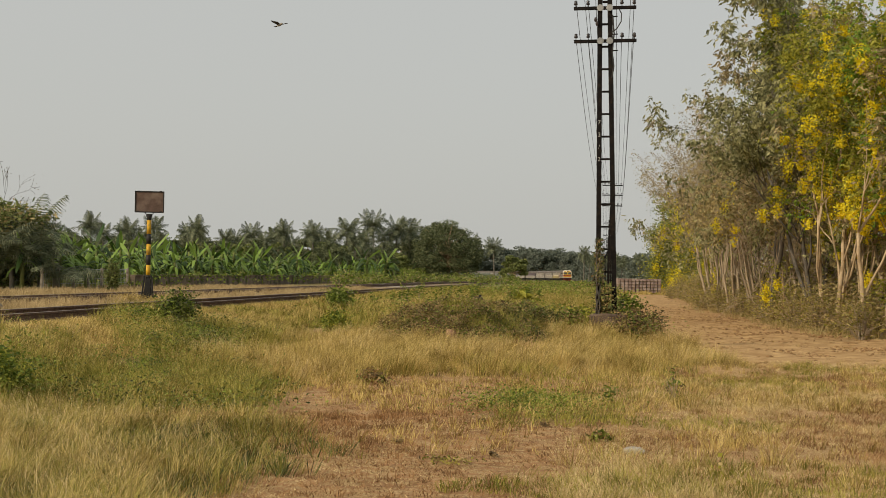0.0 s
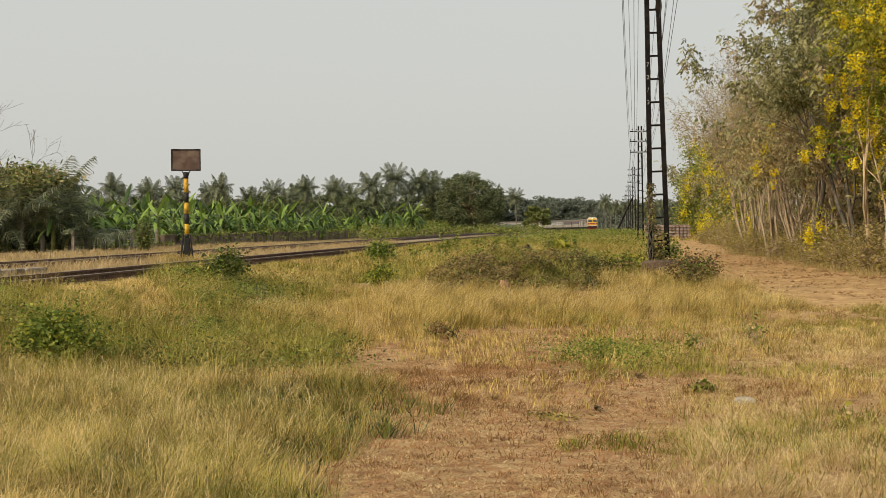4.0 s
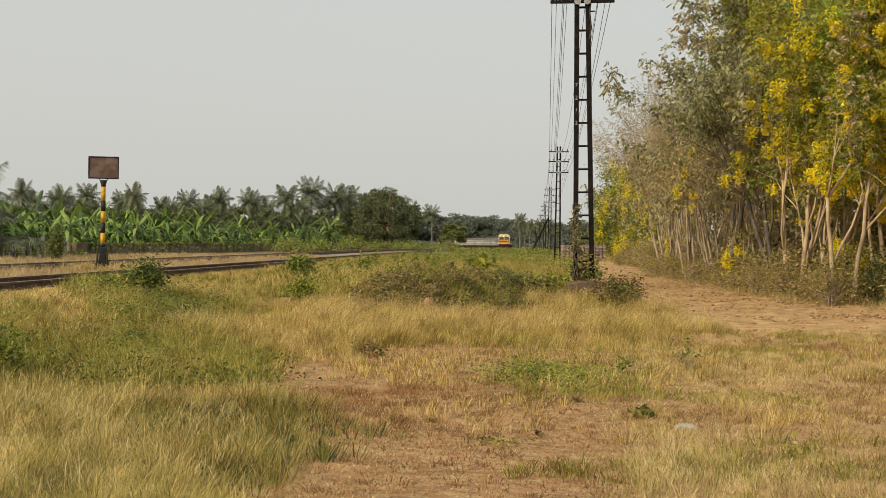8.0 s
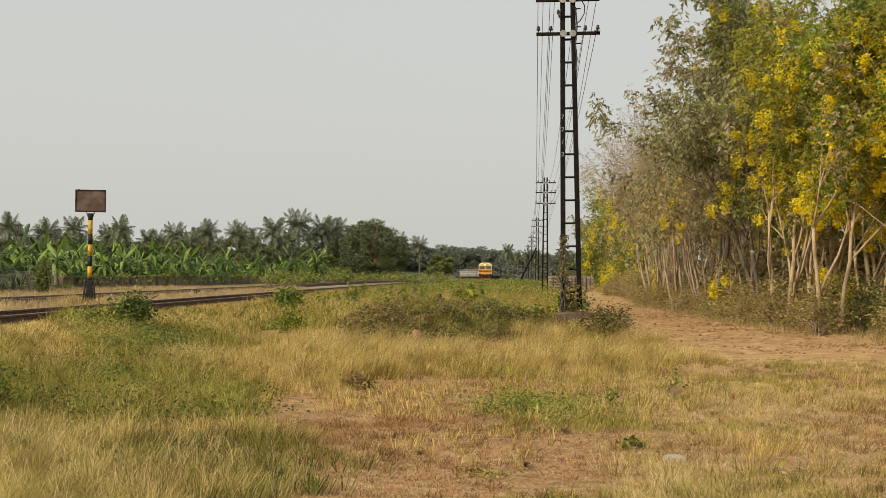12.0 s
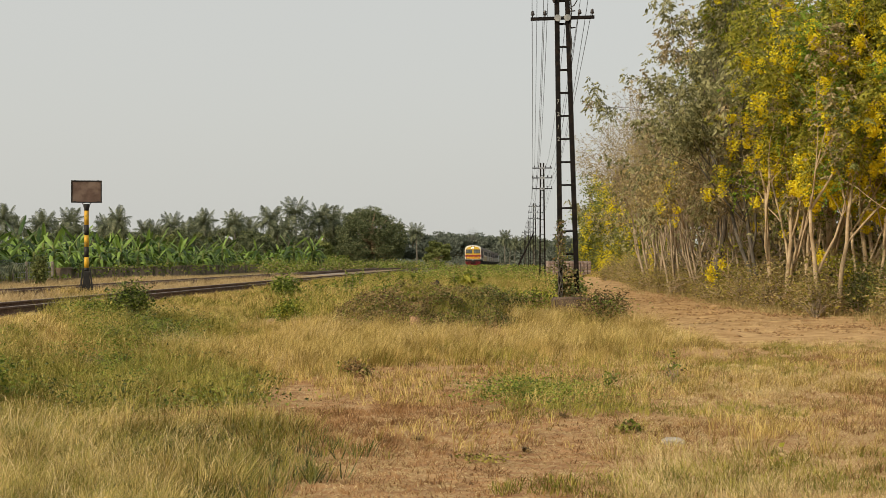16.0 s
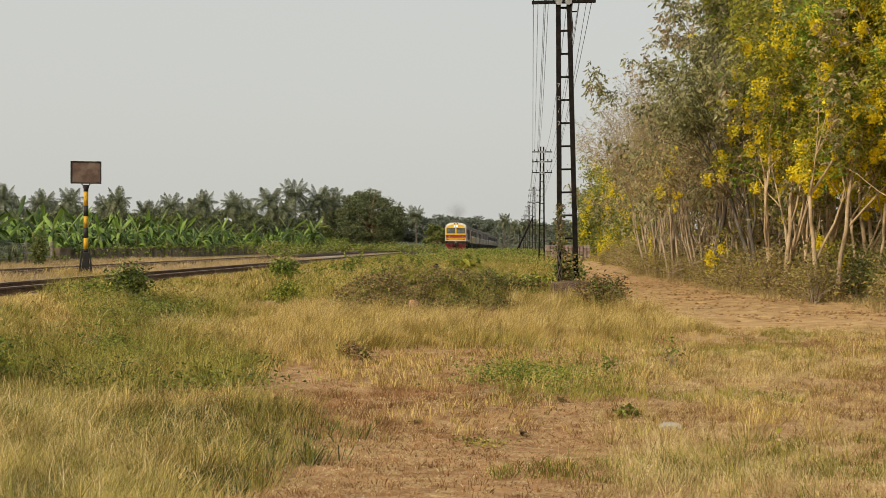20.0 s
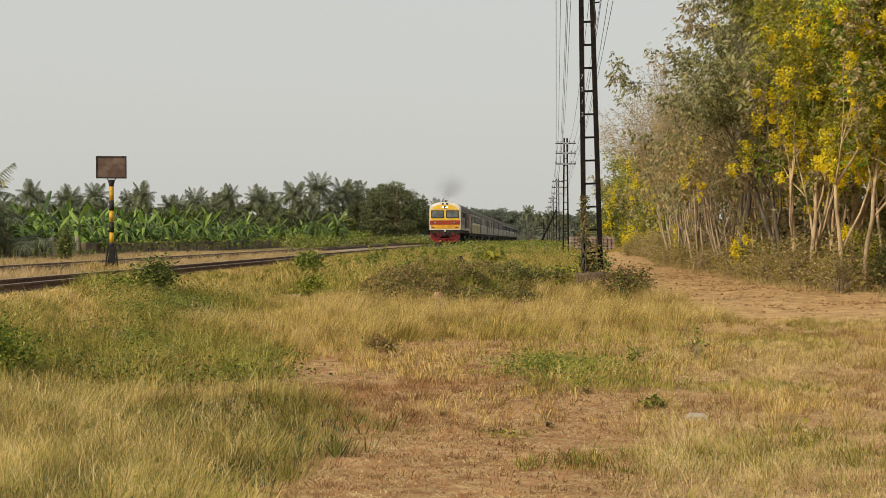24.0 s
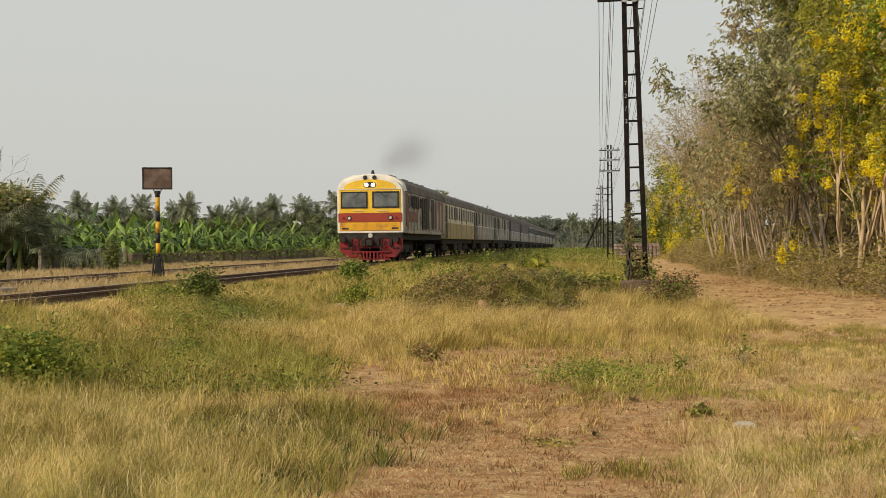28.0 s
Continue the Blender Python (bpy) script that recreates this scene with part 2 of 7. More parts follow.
def soil_material():
    """Reddish soil, straw litter, green turf and tilled dirt, laid by the ground's own colour attribute."""
    m = bpy.data.materials.new("soil_and_litter")
    m.use_nodes = True
    n, l = m.node_tree.nodes, m.node_tree.links
    b = n["Principled BSDF"]
    co = n.new("ShaderNodeTexCoord").outputs["Object"]

    def noise_at(s, d=6, stretch=None):
        t = n.new("ShaderNodeTexNoise")
        t.inputs["Scale"].default_value, t.inputs["Detail"].default_value = s, d
        v = co
        if stretch:
            mp = n.new("ShaderNodeMapping")
            mp.inputs["Scale"].default_value = stretch
            l.new(co, mp.inputs[0])
            v = mp.outputs[0]
        l.new(v, t.inputs["Vector"])
        return t.outputs[0]

    def two(f, lo, hi, p0=0.38, p1=0.64):
        r = n.new("ShaderNodeValToRGB")
        r.color_ramp.elements[0].position, r.color_ramp.elements[1].position = p0, p1
        r.color_ramp.elements[0].color, r.color_ramp.elements[1].color = (*lo, 1), (*hi, 1)
        l.new(f, r.inputs[0])
        return r.outputs[0]

    def mix(f, a, c):
        x = n.new("ShaderNodeMix")
        x.data_type = "RGBA"
        l.new(f, x.inputs[0]), l.new(a, x.inputs[6]), l.new(c, x.inputs[7])
        return x.outputs[2]

    at = n.new("ShaderNodeVertexColor")
    at.layer_name = "cover"
    sep = n.new("ShaderNodeSeparateColor")
    l.new(at.outputs[0], sep.inputs[0])
    red = two(noise_at(2.2), (0.26, 0.135, 0.06), (0.46, 0.27, 0.13))
    straw = two(noise_at(38, 8, (1, 2.2, 1)), (0.27, 0.17, 0.075), (0.66, 0.49, 0.25))
    turf = two(noise_at(6), (0.09, 0.085, 0.03), (0.24, 0.20, 0.075))
    dirt = two(noise_at(2.6, 14), (0.33, 0.195, 0.085), (0.60, 0.41, 0.20), 0.3, 0.7)
    c = mix(two(noise_at(5.5, 12, (1, 1.6, 1)), (0.05, 0.05, 0.05), (0.85, 0.85, 0.85), 0.42, 0.60), red, straw)
    c = mix(sep.outputs[2], c, straw)
    c = mix(sep.outputs[1], c, turf)
    c = mix(sep.outputs[0], c, dirt)
    l.new(c, b.inputs["Base Color"])
    b.inputs["Roughness"].default_value, b.inputs["Specular IOR Level"].default_value = 0.95, 0.15
    bp = n.new("ShaderNodeBump")
    bp.inputs["Strength"].default_value, bp.inputs["Distance"].default_value = 0.8, 0.03
    rough = n.new("ShaderNodeMath")
    rough.operation = "MULTIPLY_ADD"
    rough.inputs[1].default_value = 2.2
    l.new(noise_at(7, 10), rough.inputs[0]), l.new(noise_at(24, 8), rough.inputs[2])
    l.new(rough.outputs[0], bp.inputs["Height"]), l.new(bp.outputs[0], b.inputs["Normal"])
    return m


SOIL = soil_material()


# ---- building helpers ----
class Geo:
    """Collects vertices and faces of one part."""

    def __init__(self):
        self.v, self.f = [], []

    def box(self, x0, y0, z0, x1, y1, z1):
        k = len(self.v)
        self.v += [(x0, y0, z0), (x1, y0, z0), (x1, y1, z0), (x0, y1, z0), (x0, y0, z1), (x1, y0, z1), (x1, y1, z1), (x0, y1, z1)]
        self.f += [(k + a, k + b, k + c, k + d) for a, b, c, d in ((3, 2, 1, 0), (4, 5, 6, 7), (0, 1, 5, 4), (1, 2, 6, 5), (2, 3, 7, 6), (3, 0, 4, 7))]
        return self

    def tube(self, points, radii, n=6, cap=True):
        """A tapered tube along points."""
        k, pts = len(self.v), [Vector(p) for p in points]
        for i, p in enumerate(pts):
            d = (pts[min(i + 1, len(pts) - 1)] - pts[max(i - 1, 0)]).normalized()
            a = d.cross(Vector((0.13, 0.97, 0.21))).normalized()
            b = d.cross(a)
            for j in range(n):
                w = 2 * math.pi * j / n
                self.v.append(tuple(p + (a * math.cos(w) + b * math.sin(w)) * radii[i]))
        for i in range(len(pts) - 1):
            for j in range(n):
                q = (j + 1) % n
                self.f.append((k + i * n + j, k + i * n + q, k + (i + 1) * n + q, k + (i + 1) * n + j))
        if cap:
            self.f.append(tuple(k + j for j in range(n - 1, -1, -1)))
            self.f.append(tuple(k + (len(pts) - 1) * n + j for j in range(n)))
        return self

    def disc(self, c, axis, r, depth, n=14):
        c, axis = Vector(c), Vector(axis).normalized()
        return self.tube([c - axis * depth / 2, c + axis * depth / 2], [r, r], n)

    def extrude(self, outline, axis, lo, hi):
        """A closed outline of (a, b) pairs pushed along an axis: 'y' takes (x, z), 'x' takes (y, z), 'z' takes (x, y)."""
        k, n = len(self.v), len(outline)
        for h in (lo, hi):
            for a, b in outline:
                self.v.append({"y": (a, h, b), "x": (h, a, b), "z": (a, b, h)}[axis])
        self.f += [(k + i, k + (i + 1) % n, k + n + (i + 1) % n, k + n + i) for i in range(n)]
        self.f += [tuple(k + i for i in range(n - 1, -1, -1)), tuple(k + n + i for i in range(n))]
        return self

    def mesh(self, name, mat, bevel=0.0, smooth=False):
        me = bpy.data.meshes.new(name)
        me.from_pydata(self.v, [], self.f)
        bm = bmesh.new()
        bm.from_mesh(me)
        bmesh.ops.recalc_face_normals(bm, faces=bm.faces[:])
        if bevel:
            bmesh.ops.bevel(bm, geom=bm.edges[:], offset=bevel, segments=1, affect="EDGES", clamp_overlap=True)
        bm.to_mesh(me)
        bm.free()
        me.materials.append(mat)
        if smooth:
            me.polygons.foreach_set("use_smooth", [True] * len(me.polygons))
        return me


def part(name, me, parent, label="", at=None):
    """One mesh object under a thing or a part."""
    ob = new(name, me)
    ob.parent = parent
    if at is not None:
        ob.matrix_basis = at
    return tagged(ob, label)


def thing(name, label, category, group="", kind="", at=None):
    ob = new(name)
    if at is not None:
        ob.matrix_basis = at
    return tagged(ob, label, category, group, kind)


def fast_mesh(name, v, tris, mat, smooth=False):
    """A mesh from arrays of vertices and triangles (or quads)."""
    me = bpy.data.meshes.new(name)
    k = tris.shape[1]
    me.vertices.add(len(v))
    me.vertices.foreach_set("co", np.ascontiguousarray(v, dtype=np.float32).ravel())
    me.loops.add(tris.size)
    me.loops.foreach_set("vertex_index", np.ascontiguousarray(tris, dtype=np.int32).ravel())
    me.polygons.add(len(tris))
    me.polygons.foreach_set("loop_start", np.arange(0, tris.size, k, dtype=np.int32))
    me.update(calc_edges=True)
    me.validate()
    me.materials.append(mat)
    if smooth:
        me.polygons.foreach_set("use_smooth", np.ones(len(tris), dtype=bool))
    return me


def lumps(x, y, s, seed=0.0):
    """Cheap smooth noise in 0..1 for arrays of places, of wavelength about s metres."""
    x, y, out = np.asarray(x) / s, np.asarray(y) / s, 0.0
    for k, (a, b, c) in enumerate(((1.0, 0.31, 0.7), (-0.57, 0.93, 2.1), (0.41, -1.27, 4.4), (1.73, 0.85, 1.3), (-1.11, 1.69, 5.2))):
        out = out + np.sin(2 * np.pi * 0.5 * (a * x + b * y) + c + seed * (k + 1)) / 5
    return 0.5 + 0.5 * np.clip(out * 1.6, -1, 1)


def fuzz(x, y, s, seed=0.0):
    """Uneven noise in 0..1 without any regular waves: three octaves of random values on a grid of about s metres."""
    x, y, out = np.asarray(x, dtype=float) / s, np.asarray(y, dtype=float) / s, 0.0
    for o, amp in ((1, 0.56), (2, 0.28), (4, 0.16)):
        u, v = x * o + 17.3 * seed + 9.1 * o, y * o + 5.7 * seed - 3.3 * o
        i, j = np.floor(u), np.floor(v)
        fu, fv = u - i, v - j
        fu, fv = fu * fu * (3 - 2 * fu), fv * fv * (3 - 2 * fv)

        def at(a, b):
            h = np.sin(a * 127.1 + b * 311.7 + seed * 74.7) * 43758.5453
            return h - np.floor(h)

        out = out + amp * ((at(i, j) * (1 - fu) + at(i + 1, j) * fu) * (1 - fv) + (at(i, j + 1) * (1 - fu) + at(i + 1, j + 1) * fu) * fv)
    return np.clip(0.5 + (out - 0.5) * 1.6, 0, 1)


def step(v, a, b):
    t = np.clip((np.asarray(v, dtype=float) - a) / (b - a), 0, 1)
    return t * t * (3 - 2 * t)


# ---- the lie of the land ----
def track_x(y):
    """The middle of the running line: straight, then a curve to the left far off."""
    y = np.asarray(y, dtype=float)
    straight = -9.33 + 0.0478 * y
    apex = 415.0
    bend = 9.35 + 0.0 - (y - apex) ** 2 / (2 * 480.0)
    return np.where(y < 392.0, straight, bend)


def far_fall(y):
    return -0.0038 * np.clip(np.asarray(y, dtype=float) - 120, 0, 420)


def rail_z(y):
    return 0.72 + far_fall(y)


def land(x, y):
    """Height of the ground."""
    x, y = np.asarray(x, dtype=float), np.asarray(y, dtype=float)
    u = x - (-9.33 + 0.0478 * np.clip(y, -50, 200))
    bank = 0.46 * (1 - step(u, 1.5, 4.2))
    rise = 0.30 * step(y, 45, 85)
    middle = 0.32 * step(y, 24, 40) * (1 - step(u, 8.8, 10.8))
    z = np.maximum(bank, np.maximum(rise, middle))
    mound = 0.72 * np.exp(-(((x + 0.5) / 2.0) ** 2 + ((y - 28.6) / 2.7) ** 2) ** 1.3)
    plinth = 0.42 * np.exp(-(((x - 2.3) / 1.1) ** 2 + ((y - 28.2) / 1.2) ** 2))
    z = z + mound * 0.9 + plinth * 0.8
    z = z + 0.06 * (lumps(x, y, 3.1) - 0.5) * step(y, 6, 10) * (1 - step(y, 60, 90)) + 0.03 * (lumps(x, y, 0.9, 2.0) - 0.5)
    return z + far_fall(y)


def surface(x, y):
    """The ground, or the ballast where it lies higher."""
    u = np.abs(x - track_x(y))
    w = np.abs(x - track_x(y) + 4.0)
    near = 0.53 - 0.27 * np.clip(u - 1.45, 0, 9) + far_fall(y)
    far = 0.57 - 0.27 * np.clip(w - 1.45, 0, 9) + far_fall(y)
    return np.maximum.reduce([land(x, y), np.where(u < 2.3, near, -99.0), np.where((w < 2.3) & (y < 165), far, -99.0)])


def path_amount(x, y):
    """1 on the tilled dirt track beside the trees, 0 off it."""
    u = x - (-9.33 + 0.0478 * y)
    edge = 10.6 + 0.5 * (lumps(x, y, 5.0, 1.0) - 0.5)
    return step(u, edge, edge + 1.0) * step(y + 2.0 * (lumps(x, y, 3.0, 3.0) - 0.5), 20.5, 24.5) * (1 - step(y, 88, 100))


def ragged(x, y, amount, seed):
    """Shifts a place by smooth noise, to make borders uneven."""
    return x + amount * 1.5 * (fuzz(x, y, 1.9, seed) - 0.5), y + amount * 1.5 * (fuzz(x, y, 2.1, seed + 2) - 0.5)


def green_left(x, y):
    """The weedy green stretch to the left of the bare patch."""
    x, y = ragged(x, y, 1.3, 5.0)
    return (1 - step(x + 0.25 * (y - 14), -2.7, -1.5)) * step(y, 12.2, 13.2) * (1 - step(y, 25, 28)) * (1 - step(y, 18.0, 19.2) * (1 - step(x + 0.285 * y, -0.2, 0.4)))


def herb_patch(x, y):
    x, y = ragged(x, y, 0.7, 9.0)
    return np.exp(-(((x - 0.85) / 0.85) ** 2 + ((y - 14.8) / 1.6) ** 2) ** 1.3)


def green_amount(x, y):
    c = step(y, 29, 34) * (1 - path_amount(x, y))
    return np.clip(green_left(x, y) * (0.45 + 0.8 * lumps(x, y, 2.2, 5.0)) + herb_patch(x, y) + c * (0.4 + 0.8 * lumps(x, y, 4, 2.5)), 0, 1)


def near_left(x, y):
    """Long thin grass at the near left."""
    x, y = ragged(x, y, 1.2, 2.0)
    return (1 - step(x + 0.2 * (y - 8), -2.2, -0.5)) * (1 - step(y, 11.4, 13.0))


def near_right(x, y):
    x, y = ragged(x, y, 0.7, 3.0)
    return np.exp(-(((x - 1.75) / 0.75) ** 2 + ((y - 8.5) / 2.2) ** 2) ** 1.5)


def straw_field(x, y):
    """The tall yellow straw in the middle distance and on the bank."""
    x, y = ragged(x, y, 1.6, 7.0)
    u = x - (-9.33 + 0.0478 * y)
    a = step(y, 16.5, 19.5) * (1 - step(y, 26.4 - 1.4 * step(x, -2.8, -1.6), 27.6 - 1.4 * step(x, -2.8, -1.6))) * (1 - step(x, -0.6, 0.3)) * (1 - 0.8 * green_left(x, y))
    b = step(y, 18.8, 21.5) * (1 - step(y, 27.4, 29.0)) * step(x, 0.2, 0.9) * (1 - step(x, 2.8, 4.2))
    c = (1 - step(u, 3.0, 4.4)) * step(u, 0.62, 0.7) * step(y, 10, 12) * (1 - 0.8 * step(y, 55, 65))
    return np.clip(np.maximum.reduce([a, b, c]) * (1 - 0.8 * green_left(x, y)), 0, 1)


def straw_amount(x, y):
    right = step(x, 1.5, 2.6) * (1 - step(y, 24, 27))
    return np.clip(np.maximum.reduce([straw_field(x, y), near_left(x, y), 0.4 * right, near_right(x, y)]), 0, 1)


def ground():
    def spread(lo, hi, fine0, fine1, d, g):
        a = list(np.arange(fine0, fine1, d))
        w, p = d, fine1
        while p < hi:
            a.append(p)
            w *= g
            p += w
        w, p = d, fine0
        low = []
        while p > lo:
            w *= g
            p -= w
            low.append(p)
        return np.array(low[::-1] + a + [hi])

    xs, ys = spread(-1600, 1600, -13, 13, 0.2, 1.13), spread(-300, 3500, 5, 42, 0.2, 1.06)
    gx, gy = np.meshgrid(xs, ys)
    gz = land(gx, gy)
    p = path_amount(gx, gy)
    gz = gz + p * (0.05 * (fuzz(gx, gy, 0.6, 7.0) - 0.5) + 0.06 * (fuzz(gx, gy, 2.3, 4.0) - 0.5))
    v = np.stack([gx, gy, gz], -1).reshape(-1, 3)
    nx, ny = len(xs), len(ys)
    i = (np.arange(ny - 1)[:, None] * nx + np.arange(nx - 1)).ravel()
    q = np.stack([i, i + 1, i + nx + 1, i + nx], -1)
    me = fast_mesh("ground", v, q, SOIL, True)
    col = me.color_attributes.new("cover", "FLOAT_COLOR", "POINT")
    g = green_amount(gx, gy) * 0.9
    far = step(gy, 100, 140)
    s = straw_amount(gx, gy) * 0.8
    nl = near_left(gx, gy)
    g = np.maximum(g, 0.75 * nl)
    s = s * (1 - nl)
    rgba = np.stack([p * (1 - far), np.maximum(g, far), s * (1 - far), np.ones_like(p)], -1)
    col.data.foreach_set("color", rgba.astype(np.float32).ravel())
    ob = new("ground", me)
    return tagged(ob, "dry reddish soil with straw litter and a tilled dirt track", "ground", kind="structure")


ground()


# ---- railway lines ----
def sweep(outline, path, z_of):
    """A profile of (across, up) pairs carried along a plan line of (x, y)."""
    g, n = Geo(), len(outline)
    for i, (x, y) in enumerate(path):
        a, b = path[max(i - 1, 0)], path[min(i + 1, len(path) - 1)]
        d = Vector((b[0] - a[0], b[1] - a[1])).normalized()
        for o, h in outline:
            g.v.append((x + d.y * o, y - d.x * o, z_of(y) + h))
    for i in range(len(path) - 1):
        for j in range(n):
            q = (j + 1) % n
            g.f.append((i * n + j, i * n + q, (i + 1) * n + q, (i + 1) * n + j))
    g.f += [tuple(range(n)), tuple((len(path) - 1) * n + j for j in range(n - 1, -1, -1))]
    return g


RAIL_SHAPE = [(-0.06, -0.14), (0.06, -0.14), (0.06, -0.125), (0.012, -0.11), (0.012, -0.045), (0.035, -0.035), (0.035, -0.004), (-0.035, -0.004), (-0.035, -0.035), (-0.012, -0.045), (-0.012, -0.11), (-0.06, -0.125)]


def railway(offset, y0, y1, sleepers_to, drop, label):
    line = thing("railway_track", label, "railway track", kind="structure")
    ys = [y for y in np.arange(y0, 60, 3.0)] + [y for y in np.arange(60, y1, 12.0)]
    mid = [(float(track_x(y)) + offset, float(y)) for y in ys]
    z_of = lambda y: float(rail_z(y)) - drop
    for side in (-0.535, 0.535):
        shifted = [(x + side, y) for x, y in mid]
        rail = part("rail", sweep(RAIL_SHAPE, shifted, z_of).mesh("rail", RAIL), line)
        part("rail_head", sweep([(-0.03, -0.003), (0.03, -0.003), (0.026, 0.002), (-0.026, 0.002)], shifted, z_of).mesh("rail_head", RAILTOP), rail, "worn shiny running surface")
    bed = sweep([(-2.3, -0.42), (2.3, -0.42), (1.45, -0.19), (-1.45, -0.19)], mid, z_of)
    part("ballast", bed.mesh("ballast", BALLAST), line, "brown dusty ballast bed")
    one = Geo().extrude([(-1.0, -0.09), (1.0, -0.09), (1.0, 0.075), (0.72, 0.10), (0.3, 0.06), (-0.3, 0.06), (-0.72, 0.10), (-1.0, 0.075)], "y", -0.12, 0.12).mesh("sleeper", SLEEPERC, 0.012)
    y = y0
    while y < sleepers_to:
        part("sleeper", one, line, "", pose(float(track_x(y)) + offset, y, z_of(y) - 0.245, 0, 0, -2.7))
        y += 0.66
    return line


railway(0.0, 6.0, 620.0, 130.0, 0.0, "single railway line of rusty rails on concrete sleepers")
railway(-4.0, 8.0, 170.0, 95.0, -0.04, "overgrown second line of rusty rails in dry grass")


def kerb():
    g = Geo()
    for i in range(17):
        y = 9.0 + i * 1.02
        x = float(track_x(y)) - 2.25
        g.box(x - 0.16, y, 0.38, x + 0.16, y + 1.0, 0.80 - 0.012 * max(0, i - 9) + 0.006 * (i % 3))
    k = new("platform_kerb", g.mesh("platform_kerb", CONCRETE, 0.02))
    tagged(k, "low pale concrete kerb blocks between the two lines", "kerb", kind="structure")


kerb()


# ---- warning board on a striped post ----
def board():
    b = thing("track_sign", "brown weathered board on a yellow and black banded post", "sign", at=pose(-9.77, 35.0, 0.64, 0, 0, 14))
    part("foot", Geo().extrude([(-0.12, -0.25), (0.12, -0.25), (0.105, 0.22), (0.075, 0.42), (0.075, 0.59), (-0.075, 0.59), (-0.075, 0.42), (-0.105, 0.22)], "y", -0.13, 0.13).mesh("foot", BLACKPAINT, 0.02), b, "black tapered concrete foot")
    for s in (-1, 1):
        part("strut", Geo().tube([(0.17 * s, -0.15, -0.1), (0.09 * s, -0.085, 0.66)], [0.03, 0.022], 5).mesh("strut", BLACKPAINT), b)
    z = 0.58
    for i in range(7):
        h = (0.10, 0.28, 0.27, 0.30, 0.27, 0.37, 0.12)[i]
        dark = i % 2 == 0
        part("band", Geo().tube([(0, 0, z), (0, 0, z + h)], [0.06 + (0.003 if dark else 0)] * 2, 14).mesh("band", BLACKPAINT if dark else YELLOWPAINT, 0.0, True), b, "black painted band" if dark else "yellow painted band")
        z += h
    part("collar", Geo().disc((0, 0, z + 0.01), (0, 0, 1), 0.085, 0.09).mesh("collar", BLACKPAINT, 0.01), b)
    for s in (-1, 1):
        part("bracket", Geo().tube([(0.035 * s, 0, z), (0.10 * s, 0, z + 0.06), (0.10 * s, 0, z + 0.2)], [0.014] * 3, 6).mesh("bracket", BLACKPAINT), b)
    panel = part("panel", Geo().box(-0.375, -0.02, z + 0.10, 0.375, 0.02, z + 0.655).mesh("panel", RUSTBOARD, 0.015), b, "weathered brown sheet with faded scratches")
    fr = Geo().box(-0.39, -0.035, z + 0.085, 0.39, 0.03, z + 0.115).box(-0.39, -0.035, z + 0.64, 0.39, 0.03, z + 0.67)
    fr.box(-0.39, -0.035, z + 0.115, -0.36, 0.03, z + 0.64).box(0.36, -0.035, z + 0.115, 0.39, 0.03, z + 0.64)
    part("rim", fr.mesh("rim", BLACKPAINT, 0.004), panel, "dark folded rim")
    for x in (-0.3, 0.3):
        for zz in (0.10, 0.645):
            part("clip", Geo().box(x - 0.03, -0.045, z + zz, x + 0.03, -0.02, z + zz + 0.03).mesh("clip", BLACKPAINT, 0.003), panel)


board()


# ---- telegraph poles made of old rails ----
ARM_X = (-0.62, -0.36, 0.36, 0.62)
ARM_Z = (5.84, 6.55, 7.2)


def pole_mesh_parts(p, near):
    top, lo, hi = 7.55, 0.175, 0.095
    for s in (-1, 1):
        def at(z, s=s):
            return s * (lo + (hi - lo) * z / top)
        section = [(-0.052, -0.055), (0.052, -0.055), (0.052, -0.04), (0.012, -0.03), (0.012, 0.035), (0.036, 0.042), (0.036, 0.075), (-0.036, 0.075), (-0.036, 0.042), (-0.012, 0.035), (-0.012, -0.03), (-0.052, -0.04)]
        leg = Geo()
        leg.v = [(at(0) + px, py, -0.3) for px, py in section] + [(at(top) + px, py, top) for px, py in section]
        leg.f = [(i, (i + 1) % 12, 12 + (i + 1) % 12, 12 + i) for i in range(12)] + [tuple(range(11, -1, -1)), tuple(range(12, 24))]
        part("leg", leg.mesh("leg", BLACKSTEEL), p)
    z = 0.42
    while z < 7.5:
        h = lo + (hi - lo) * z / top
        part("rung", Geo().box(-h, -0.02, z - 0.02, h, 0.035, z + 0.02).mesh("rung", BLACKSTEEL, 0.004 if near else 0), p)
        z += 0.483
    for k, z in enumerate(ARM_Z):
        arm = part("crossarm", Geo().box(-0.665, -0.115, z - 0.035, 0.665, -0.06, z + 0.035).mesh("crossarm", BLACKSTEEL, 0.006), p, "black steel crossarm")
        for x in (-0.10, 0.10):
            part("plate", Geo().disc((x, -0.125, z), (0, 1, 0), 0.075, 0.02, 8).mesh("plate", GALV, 0.003), arm, "pale octagonal bolted plate")
        for x in ARM_X if k < 2 else (-0.50, -0.24, 0.24, 0.56):
            g = Geo().tube([(x, -0.09, z + 0.03), (x, -0.09, z + 0.09)], [0.009, 0.009], 5)
            g.tube([(x, -0.09, z + 0.075), (x, -0.09, z + 0.10), (x, -0.09, z + 0.125), (x, -0.09, z + 0.15), (x, -0.09, z + 0.17)], [0.034, 0.042, 0.03, 0.036, 0.018], 8)
            part("insulator", g.mesh("insulator", INSUL, 0, True), arm, "dark glazed insulator")


